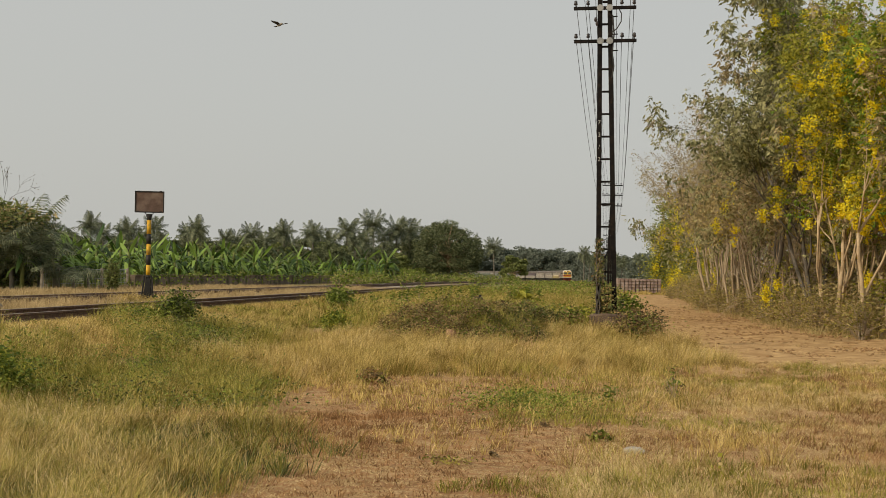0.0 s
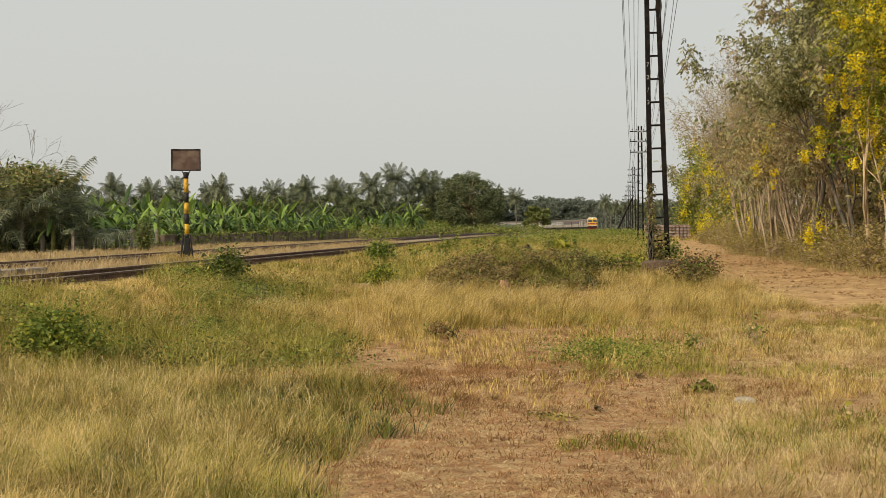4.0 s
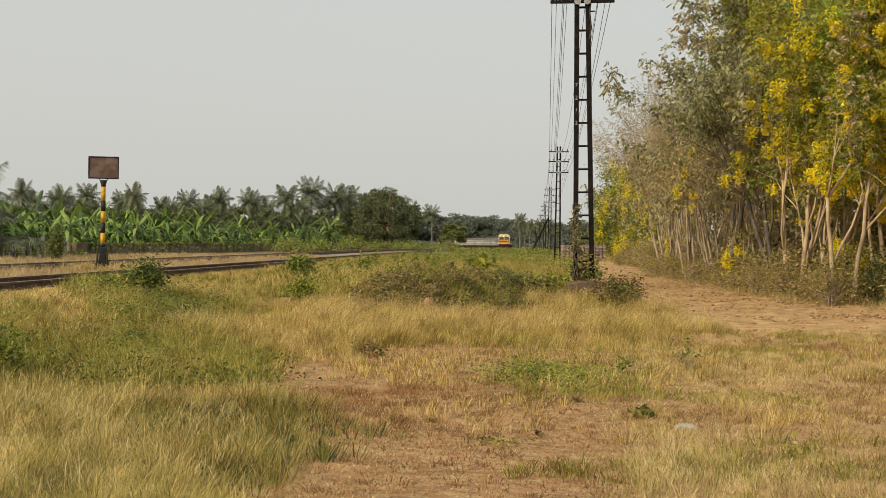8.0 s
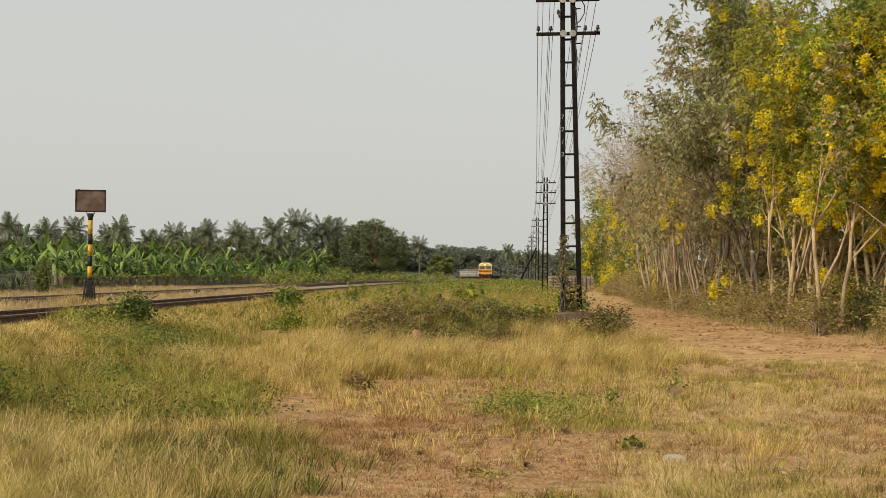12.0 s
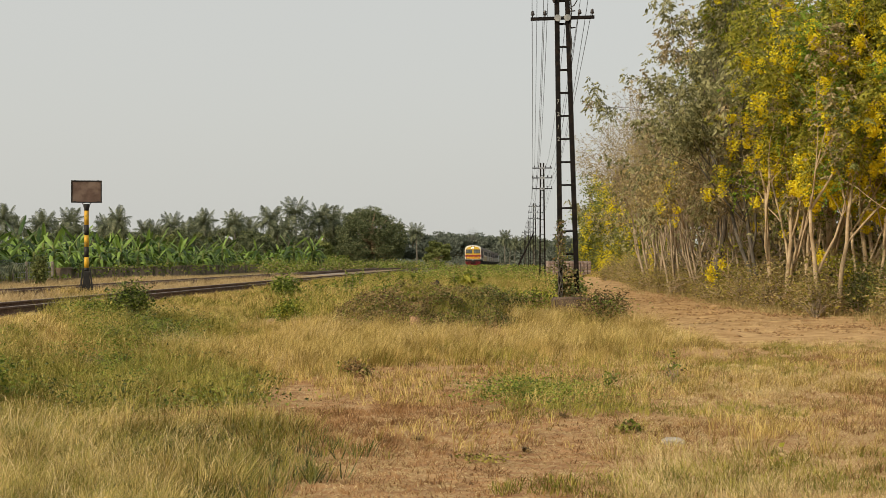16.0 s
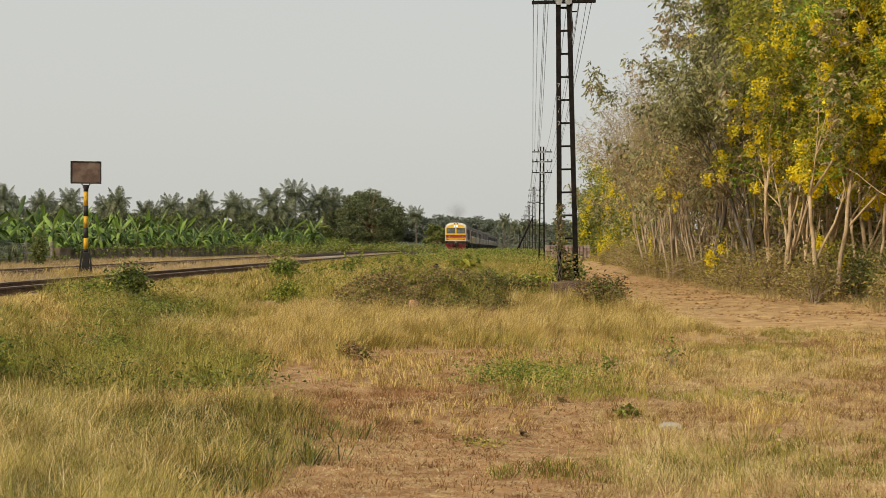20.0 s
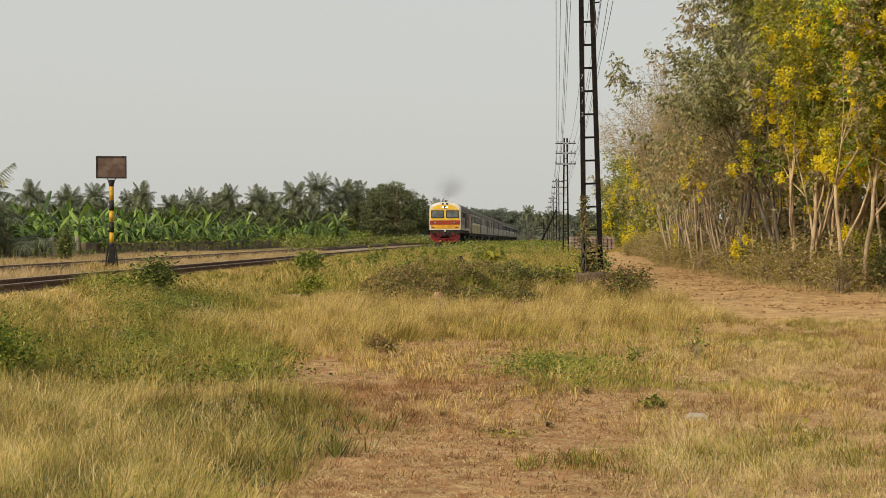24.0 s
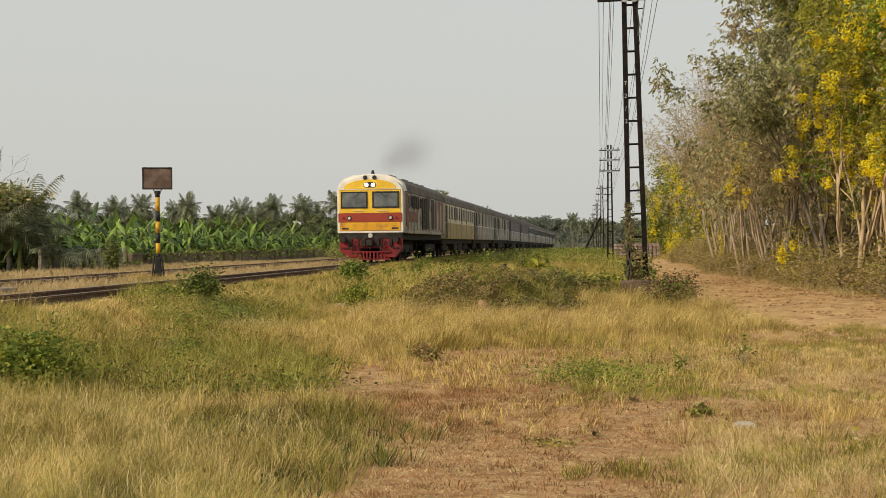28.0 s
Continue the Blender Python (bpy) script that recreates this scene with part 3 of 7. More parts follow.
def pole(x, y, near=False, turn=-2.7, drop=0.0, lean=0.0):
    z = float(land(x, y))
    p = thing("telegraph_pole", "black ladder pole of two old rails with rungs and crossarms", "pole", "telegraph poles", at=pose(x, y, z + 0.02 - drop, 0, lean, turn))
    pole_mesh_parts(p, near)
    return p


POLES = [(2.27, 28.2, 0.72), (5.35, 88.8, 0.38), (8.1, 149.4, None), (10.6, 210.0, None), (12.8, 271.0, None), (14.6, 332.0, None)]
first = pole(2.27, 28.2, True, -2.7, float(land(2.27, 28.2)) + 0.02 - 0.70, -1.1)
for x, y, _ in POLES[1:]:
    pole(x, y)
blk = thing("pole_foundation", "broken concrete block at the foot of the near pole", "foundation", at=pose(2.30, 28.15, 0.30, 0, 0, 4))
part("block", Geo().extrude([(-0.37, -0.1), (0.37, -0.1), (0.365, 0.36), (0.33, 0.41), (-0.1, 0.42), (-0.36, 0.395)], "y", -0.34, 0.34).mesh("block", DARKBLOCK, 0.03), blk)


def numerals():
    """White painted kilometre digits down one leg."""
    for i, ch in enumerate("72/2"):
        cu = bpy.data.curves.new("digit", "FONT")
        cu.body, cu.size, cu.extrude, cu.align_x = ch, 0.125, 0.001, "CENTER"
        ob = bpy.data.objects.new("digit_curve", cu)
        me = bpy.data.meshes.new_from_object(ob)
        bpy.data.objects.remove(ob)
        me.materials.clear()
        me.materials.append(CHALK)
        z = 4.12 - 0.262 * i
        part("painted_digit", me, first, "white painted numeral", pose(-0.175 + 0.08 * z / 7.55, -0.062, z - 0.06, 90, 0, 0))


numerals()


def pole_fittings():
    """Short side brackets and a slack loop of cable on the near pole."""
    for z in (5.63, 5.98, 6.36):
        part("side_bracket", Geo().tube([(0.10, -0.05, z), (0.27, -0.06, z + 0.01)], [0.016, 0.013], 6).mesh("side_bracket", BLACKSTEEL), first, "short steel side bracket")
    loop = [(0.28, -0.1, 6.55), (0.35, -0.1, 6.42), (0.34, -0.1, 6.25), (0.25, -0.1, 6.10), (0.15, -0.09, 6.03)]
    part("cable_loop", Geo().tube(loop, [0.012] * 5, 5).mesh("cable_loop", BLACKPAINT), first, "slack black cable loop")
    drop = [(0.16, -0.085, 6.4), (0.19, -0.085, 6.0), (0.15, -0.085, 5.6), (0.18, -0.085, 5.3), (0.14, -0.085, 5.05)]
    part("drop_cable", Geo().tube(drop, [0.016] * 5, 5).mesh("drop_cable", BLACKPAINT), first, "black cable tied down the leg")
    for x, z in ((-0.2, 6.30), (-0.17, 6.22)):
        part("cable_insulator", Geo().tube([(x, -0.09, z - 0.05), (x, -0.09, z), (x, -0.09, z + 0.05)], [0.02, 0.035, 0.02], 8).mesh("cable_insulator", INSUL), first)


pole_fittings()

stay = thing("pole_stay", "leaning dark timber stay pole beside the line", "pole")
part("post", Geo().tube([(5.8, 149.0, -0.2), (8.0, 149.4, 4.4)], [0.12, 0.09], 7).mesh("post", BLACKSTEEL), stay)


def wires():
    for k, az in enumerate(ARM_Z):
        for ax in ARM_X if k < 2 else (-0.50, -0.24, 0.24, 0.56):
            if k == 1 and ax == 0.36:
                continue
            w = thing("telegraph_wire", "thin slack telegraph wire strung between the poles", "wire", "telegraph wires")
            g = Geo()
            for (xa, ya, _), (xb, yb, _) in zip(POLES[:-2], POLES[1:-1]):
                za = (0.70 if ya < 40 else float(land(xa, ya)) + 0.02) + az + 0.13
                zb = float(land(xb, yb)) + 0.02 + az + 0.13
                sag = 0.40 + 0.17 * ((k * 3 + int(ax * 10)) % 5)
                pts = []
                for i in range(15):
                    t = i / 14
                    pts.append((xa + (xb - xa) * t + ax + (-0.13 if ya < 40 else 0.0) * (1 - t), ya - 0.09 + (yb - ya) * t, za + (zb - za) * t - 4 * sag * t * (1 - t)))
                g.tube(pts, [0.0065] * 15, 4)
            part("strand", g.mesh("strand", BLACKPAINT), w)


wires()


# ---- sleeper stack at the end of the dirt track ----
def stack():
    s = thing("sleeper_stack", "neat stack of concrete sleepers with pinkish ends in five rows", "sleeper stack", at=pose(7.75, 96.5, 0.30, 0, 0, 4))
    one = Geo().extrude([(-0.12, -0.085), (0.12, -0.085), (0.09, 0.085), (-0.09, 0.085)], "y", 0, 2.0).mesh("sleeper", STACKPINK, 0.01)
    bat = Geo().box(-1.6, 0.3, -0.02, 1.6, 0.4, 0.02).mesh("batten", BARK)
    for r in range(5):
        part("batten", bat, s, "", pose(0, 0, 0.02 + r * 0.212))
        for i in range(12):
            part("sleeper", one, s, "", pose(-1.46 + i * 0.265, 0.03 * math.sin(7.3 * i + 4.1 * r), 0.125 + r * 0.212))


stack()


# ---- fence and low wall in front of the bananas ----
def wall_x(y):
    return float(track_x(y)) - 14.4


def low_wall():
    w = thing("boundary_wall", "low mossy wall topped with creepers beside the banana plot", "wall", kind="structure")
    g = [(wall_x(y), float(y)) for y in np.arange(68, 172, 4.0)]
    part("wall_body", sweep([(-0.12, -0.3), (0.12, -0.3), (0.12, 0.62), (-0.12, 0.62)], g, lambda y: float(land(wall_x(y), y))).mesh("wall_body", WALLM), w)
    part("coping", sweep([(-0.17, 0.622), (0.17, 0.622), (0.17, 0.70), (-0.17, 0.70)], g, lambda y: float(land(wall_x(y), y))).mesh("coping", WALLM), w)


low_wall()


def fence():
    f = thing("wire_fence", "sagging wire mesh fence on pale concrete posts", "fence")
    post = Geo().box(-0.06, -0.06, -0.2, 0.06, 0.06, 1.02).mesh("post", CONCRETE, 0.015)
    ys = [56.7 + 1.75 * i for i in range(7)]
    xs = [wall_x(y) for y in ys]
    for x, y in zip(xs, ys):
        part("post", post, f, "", pose(x, y, float(land(x, y)), 0, 0, 3))
    for h in (0.08, 0.3, 0.52, 0.74, 0.96):
        g = Geo().tube([(x, y, float(land(x, y)) + h - 0.03 * (i % 2)) for i, (x, y) in enumerate(zip(xs, ys))], [0.012] * 7, 4)
        part("wire", g.mesh("wire", GALV), f)
    for i in range(6):
        g = Geo()
        for j in range(1, 9):
            t = j / 9
            x, y = xs[i] + (xs[i + 1] - xs[i]) * t, ys[i] + (ys[i + 1] - ys[i]) * t
            z = float(land(x, y))
            g.tube([(x, y, z + 0.03), (x, y, z + 0.97)], [0.007, 0.007], 3)
        part("mesh_panel", g.mesh("mesh_panel", GALV), f)


fence()


def hut():
    h = thing("hut", "pale open hut seen between the trunks", "hut", at=pose(14.2, 76, 0.15, 0, 0, -8))
    for x in (-1.6, -0.5, 0.6, 1.7):
        part("post", Geo().box(x - 0.06, -1.2, 0, x + 0.06, -1.08, 1.7).mesh("post", WHITEPAINT, 0.01), h, "white painted post")
    part("back_wall", Geo().box(-1.8, 1.0, 0, 1.8, 1.12, 1.75).mesh("back_wall", CONCRETE), h)
    part("parapet", Geo().box(-1.8, -1.2, 0.0, 1.8, -1.1, 0.55).mesh("parapet", WHITEPAINT, 0.01), h)
    part("roof", Geo().extrude([(-2.1, 1.72), (2.1, 1.72), (2.1, 1.80), (0, 2.35), (-2.1, 1.80)], "y", -1.5, 1.4).mesh("roof", TSILVER), h, "grey sheet roof")


hut()


def stump():
    s = thing("tree_stump", "short sawn pale tree stump in the grass", "stump", at=pose(-0.86, 25.4, float(land(-0.86, 25.4)), 4, 3, 20))
    part("trunk", Geo().tube([(0, 0, -0.1), (0.01, 0, 0.1), (-0.01, 0.01, 0.2), (0.0, 0.02, 0.25)], [0.15, 0.11, 0.10, 0.095], 9).mesh("trunk", STUMPWOOD, 0, False), s)


stump()


def snag():
    x, y = -0.55, 30.2
    s = thing("broken_stump", "dark rotten stump on top of the mound", "stump", at=pose(x, y, float(land(x, y)) + 0.06, 6, -5, 40))
    part("trunk", Geo().tube([(0, 0, -0.2), (0.0, 0, 0.12), (0.02, 0.01, 0.24), (0.05, 0.0, 0.34)], [0.12, 0.10, 0.085, 0.03], 8).mesh("trunk", TDARK, 0, False), s)
    part("branch_stub", Geo().tube([(0, 0, 0.12), (-0.1, 0.02, 0.24), (-0.12, 0.02, 0.31)], [0.05, 0.04, 0.015], 6).mesh("branch_stub", TDARK), s)


snag()


# ---- the train ----
def coach_section(w, h0, side, top):
    """Half-round roof over straight sides, as (x, z)."""
    pts = [(w, h0), (w, side)]
    for i in range(1, 8):
        a = math.pi * i / 8
        pts.append((w * math.copysign(abs(math.cos(a)) ** 0.75, math.cos(a)), side + (top - side) * math.sin(a) ** 0.85))
    return pts + [(-w, side), (-w, h0)]


WHEEL = None


def bogie(parent, y, axles):
    global WHEEL
    fr = Geo()
    n = len(axles)
    for s in (-1, 1):
        fr.extrude([(axles[0] - 0.5, 0.42), (axles[-1] + 0.5, 0.42), (axles[-1] + 0.5, 0.62), (axles[-1] - 0.3, 0.78), (axles[0] + 0.3, 0.78), (axles[0] - 0.5, 0.62)], "x", s * 0.98 - 0.05, s * 0.98 + 0.05)
        for a in axles:
            fr.box(s * 0.98 - 0.09, a - 0.14, 0.32, s * 0.98 + 0.09, a + 0.14, 0.58)
    fr.box(-1.0, -0.22, 0.5, 1.0, 0.22, 0.7)
    b = part("bogie", fr.mesh("bogie", TDARK), parent, "black bogie frame", pose(0, y, 0))
    if WHEEL is None:
        g = Geo()
        for s in (-1, 1):
            g.disc((s * 0.5, 0, 0), (1, 0, 0), 0.43, 0.12, 18)
        g.disc((0, 0, 0), (1, 0, 0), 0.07, 1.1, 8)
        WHEEL = g.mesh("wheelset", TDARK)
    for a in axles:
        part("wheelset", WHEEL, b, "", pose(0, a, 0.43))


def locomotive():
    t = thing("locomotive", "yellow and red diesel locomotive with white rimmed rounded cab", "locomotive")
    L, w, z0, side, top = 7.75, 1.4, 1.27, 3.02, 3.74
    half = coach_section(w, z0, side, top)
    part("body", Geo().extrude(half, "y", -L, L - 0.42).mesh("body", TSIDE, 0.02), t, "dusty beige side panels")
    roof = [(x * 1.004, z) for x, z in half if z >= side - 0.01]
    part("roof", Geo().extrude([(1.42, side - 0.02)] + [(x * 1.012, z + 0.02) for x, z in roof[1:-1]] + [(-1.42, side - 0.02)], "y", -L - 0.02, L - 0.6).mesh("roof", TROOF), t, "sooty rounded roof")
    # cab front: stacked bands with a white rim
    fy = L - 0.42

    def band(name, za, zb, mat, y, label, inset=0.0):
        def edge(z):
            if z <= side:
                return w - inset
            q = min((z - side) / (top - side), 1.0)
            return (w - inset) * math.sqrt(max(1 - q ** 2.0, 0.0))
        zs = [za + (zb - za) * i / 8 for i in range(9)]
        o = [(edge(z), z) for z in zs] + [(-edge(z), z) for z in reversed(zs)]
        if edge(zb) < 0.02:
            o = [(edge(z), z) for z in zs[:-1]] + [(0, zb)] + [(-edge(z), z) for z in reversed(zs[:-1])]
        return part(name, Geo().extrude(o, "y", fy - 0.05, y).mesh(name, mat, 0.012), t, label)

    band("front_rim", z0, top - 0.005, TWHITE, fy + 0.30, "white painted front rim", 0.0)
    band("front_lower", z0 + 0.09, 1.72, TORANGE, fy + 0.325, "deep yellow lower front panel", 0.10)
    band("front_band", 1.725, 2.10, TRED, fy + 0.335, "dark red band across the front", 0.045)
    band("front_face", 2.105, 3.10, TYELLOW, fy + 0.325, "yellow windscreen panel", 0.09)
    arch = [(1.12 * math.cos(math.pi * q / 14), 3.125 + 0.40 * math.sin(math.pi * q / 14) ** 0.9) for q in range(15)]
    part("front_dome", Geo().extrude(arch, "y", fy + 0.2, fy + 0.32).mesh("front_dome", TYELLOW, 0.01), t, "yellow arched forehead inside a white surround")
    cap = [(1.43, side - 0.02)] + [(x * 1.016, z + 0.026) for x, z in roof[1:-1]] + [(-1.43, side - 0.02)]
    part("roof_cap", Geo().extrude(cap, "y", L - 1.25, fy + 0.12).mesh("roof_cap", TWHITE, 0.01), t, "white painted front end of the roof")
    part("lamp_surround", Geo().extrude([(-0.29, 3.29), (-0.2, 3.17), (0.2, 3.17), (0.29, 3.29), (0.2, 3.41), (-0.2, 3.41)], "y", fy + 0.3, fy + 0.327).mesh("lamp_surround", BLACKPAINT, 0.01), t, "dark oval headlamp surround")
    part("rain_ledge", Geo().box(-1.3, fy + 0.3, 3.09, 1.3, fy + 0.355, 3.115).mesh("rain_ledge", TWHITE, 0.004), t)
    for s in (-1, 1):
        x0, x1 = sorted((s * 0.10, s * 1.24))
        win = part("windscreen", Geo().box(x0 + 0.05, fy + 0.315, 2.36, x1 - 0.05, fy + 0.345, 2.96).mesh("windscreen", TGLASS, 0.02), t, "dark windscreen pane with grey sky reflection in its colour")
        g = Geo().box(x0, fy + 0.32, 2.31, x1, fy + 0.36, 2.365).box(x0, fy + 0.32, 2.955, x1, fy + 0.36, 3.01)
        g.box(x0, fy + 0.32, 2.365, x0 + 0.055, fy + 0.36, 2.955).box(x1 - 0.055, fy + 0.32, 2.365, x1, fy + 0.36, 2.955)
        part("gasket", g.mesh("gasket", BLACKPAINT, 0.006), win, "black rubber surround")
        part("wiper", Geo().tube([(s * 0.35, fy + 0.37, 3.03), (s * 0.7, fy + 0.375, 2.75)], [0.012, 0.009], 4).mesh("wiper", BLACKPAINT), win)
        part("headlamp", Geo().disc((s * 0.145, fy + 0.335, 3.29), (0, 1, 0), 0.078, 0.06, 16).mesh("headlamp", LAMP), t, "lit round headlamp")
        part("horn", Geo().disc((s * 0.2, fy + 0.31, 3.60), (0, 1, 0), 0.09, 0.08, 14).mesh("horn", BLACKPAINT, 0.006), t, "round dark roof lamp")
        part("marker_lamp", Geo().disc((s * 0.88, fy + 0.355, 1.90), (0, 1, 0), 0.062, 0.08, 14).mesh("marker_lamp", LENS), t, "clear round marker lamp")
        part("lamp_ring", Geo().disc((s * 0.88, fy + 0.345, 1.90), (0, 1, 0), 0.10, 0.04, 14).mesh("lamp_ring", BLACKPAINT), t, "dark ring round the marker lamp")
        part("tail_lamp", Geo().disc((s * 1.12, fy + 0.35, 1.90), (0, 1, 0), 0.06, 0.06, 12).mesh("tail_lamp", TBUFFER), t)
        part("number_patch", Geo().box(s * 1.06 - 0.14, fy + 0.322, 1.42, s * 1.06 + 0.14, fy + 0.329, 1.49).mesh("number_patch", BLACKPAINT), t, "dark number bar")
        part("handrail", Geo().tube([(s * 0.3, fy + 0.36, 2.2), (s * 0.75, fy + 0.37, 2.2)], [0.012, 0.012], 4).mesh("handrail", TWHITE), t)
        # buffer beam and pilot
        part("buffer", Geo().disc((s * 1.12, fy + 0.5, 0.98), (0, 1, 0), 0.13, 0.36, 12).mesh("buffer", TDARK, 0.01), t)
        part("pilot_plate", Geo().extrude([(s * 0.45, 0.26), (s * 1.05, 0.22), (s * 1.32, 0.55), (s * 1.34, 1.10), (s * 0.55, 1.10)], "y", fy - 0.1, fy + 0.26).mesh("pilot_plate", TBUFFER, 0.015), t, "red front skirt plate")
        part("step", Geo().box(s * 1.08 - 0.14, fy + 0.22, 0.62, s * 1.08 + 0.14, fy + 0.32, 0.66).mesh("step", TDARK), t)
        part("hose", Geo().tube([(s * 0.45, fy + 0.3, 1.05), (s * 0.5, fy + 0.42, 0.8), (s * 0.42, fy + 0.34, 0.5)], [0.03] * 3, 6).mesh("hose", TDARK), t)
    part("buffer_beam", Geo().box(-1.36, fy - 0.2, 1.02, 1.36, fy + 0.28, 1.265).mesh("buffer_beam", TDARK, 0.01), t)
    part("beam_panel", Geo().box(-0.62, fy - 0.1, 0.62, 0.62, fy + 0.2, 1.06).mesh("beam_panel", TBUFFER, 0.01), t)
    for x, wd in ((-0.86, 0.07), (-0.3, 0.09), (0.3, 0.09), (0.86, 0.07)):
        part("beam_bracket", Geo().box(x - wd, fy + 0.2, 0.70, x + wd, fy + 0.34, 1.03).mesh("beam_bracket", TDARK, 0.01), t, "dark jumper socket on the beam")
    for x in (-0.62, -0.15, 0.62):
        part("air_hose", Geo().tube([(x, fy + 0.3, 0.96), (x + 0.05, fy + 0.44, 0.72), (x + 0.14, fy + 0.42, 0.56), (x + 0.2, fy + 0.32, 0.7)], [0.026] * 4, 6).mesh("air_hose", TDARK), t)
    part("coupler", Geo().box(-0.13, fy + 0.1, 0.72, 0.13, fy + 0.62, 0.98).mesh("coupler", TDARK, 0.03), t, "heavy dark coupler")
    part("beam_lamp", Geo().disc((0, fy + 0.3, 1.16), (0, 1, 0), 0.10, 0.08, 14).mesh("beam_lamp", LENS), t, "white lamp over the coupler")
    cow = Geo()
    for i in range(11):
        x = -0.75 + 0.15 * i
        cow.box(x - 0.035, fy + 0.12 + 0.22 * (1 - abs(x)), 0.16, x + 0.035, fy + 0.18 + 0.22 * (1 - abs(x)), 0.46)
    cow.box(-0.85, fy + 0.1, 0.44, 0.85, fy + 0.36, 0.50).box(-0.8, fy + 0.1, 0.13, 0.8, fy + 0.36, 0.18)
    part("cowcatcher", cow.mesh("cowcatcher", TBUFFER, 0.006), t, "red slatted cowcatcher")
    # sides
    for s in (-1, 1):
        xo, xi = (s * 1.402, s * 1.43)
        lo, hi = min(xo, xi), max(xo, xi)
        for y, wd, za, zb, m, nm in ((L - 1.25, 0.30, 1.55, 2.95, TSIDERED, "cab_door"), (L - 2.05, 0.2, 2.35, 2.9, TDARKGLASS, "cab_window")):
            part(nm, Geo().box(lo, y - wd, za, hi, y + wd, zb).mesh(nm, m, 0.01), t)
        part("side_band", Geo().box(lo, L - 4.6, 1.75, hi - 0.004 * s if s > 0 else hi, L - 1.7, 2.2).mesh("side_band", TSIDERED, 0.004), t, "faded red side band")
        for y in (-0.6, -2.6):
            part("air_grille", Geo().box(lo - 0.01, y - 0.55, 1.5, hi + 0.01, y + 0.55, 2.95).mesh("air_grille", TGRILLE, 0.01), t, "tall black air intake")
        for i in range(4):
            y = L - 3.2 - i * 0.62
            part("louvre", Geo().box(lo, y - 0.22, 2.35, hi, y + 0.22, 2.92).mesh("louvre", TGRILLE, 0.006), t)
        for i in range(9):
            y = L - 2.6 - i * 0.62
            part("upper_window", Geo().box(lo - 0.01, y - 0.12, 2.42, hi + 0.008, y + 0.12, 2.86).mesh("upper_window", TGRILLE, 0.006), t, "small dark side window")
        for i in range(14):
            y = -L + 0.6 + i * 1.02
            part("side_rib", Geo().box(lo, y - 0.02, 1.4, hi + 0.006, y + 0.02, 2.98).mesh("side_rib", TSIDE, 0.004), t)
        for y in (1.2, 0.3):
            part("engine_door", Geo().box(lo - 0.012, y - 0.24, 1.45, hi + 0.012, y + 0.24, 2.92).mesh("engine_door", TGRILLE, 0.01), t, "open dark engine room door")
        for i in range(5):
            y = -4.0 - i * 0.72
            part("side_panel", Geo().box(lo, y - 0.3, 1.5, hi, y + 0.3, 2.92).mesh("side_panel", TSIDE if i % 2 else TSIDERED, 0.008), t)
        part("sill", Geo().box(lo - 0.01, -L, 1.24, hi + 0.01, L - 0.5, 1.36).mesh("sill", TSIDE, 0.01), t)
        part("roof_gutter", Geo().box(lo, -L, 3.0, hi + 0.005, L - 0.6, 3.05).mesh("roof_gutter", TROOF, 0.005), t)
    part("fuel_tank", Geo().tube([(0, -1.8, 0.62), (0, 1.8, 0.62)], [0.55, 0.55], 16).mesh("fuel_tank", TDARK), t, "black cylindrical fuel tank")
    part("underframe", Geo().box(-1.25, -L + 0.1, 0.98, 1.25, L - 0.6, 1.27).mesh("underframe", TDARK), t)
    for y in (4.6, -4.6):
        bogie(t, y, (-1.65, 0.0, 1.65))
    part("exhaust_stack", Geo().tube([(0, 1.0, 3.66), (0, 1.0, 3.92)], [0.2, 0.17], 10).mesh("exhaust_stack", TROOF), t)
    part("roof_antenna", Geo().tube([(0, L - 0.9, 3.70), (0, L - 0.9, 3.95)], [0.12, 0.04], 8).mesh("roof_antenna", BLACKPAINT), t)
    for y in (-1.5, -3.4, -5.4):
        part("roof_fan", Geo().disc((0, y, 3.75), (0, 0, 1), 0.62, 0.10, 18).mesh("roof_fan", TROOF, 0.01), t, "round roof fan housing")
    for y in (3.2, 4.4, 0.2, -0.6, -6.6):
        part("roof_box", Geo().box(-0.45, y - 0.35, 3.66, 0.5, y + 0.3, 3.86).mesh("roof_box", TROOF, 0.02), t, "sooty roof hatch")
    for s in (-1, 1):
        part("roof_rail", Geo().tube([(s * 0.85, -L + 0.5, 3.56), (s * 0.85, L - 1.6, 3.56)], [0.03, 0.03], 5).mesh("roof_rail", TROOF), t)
    return t


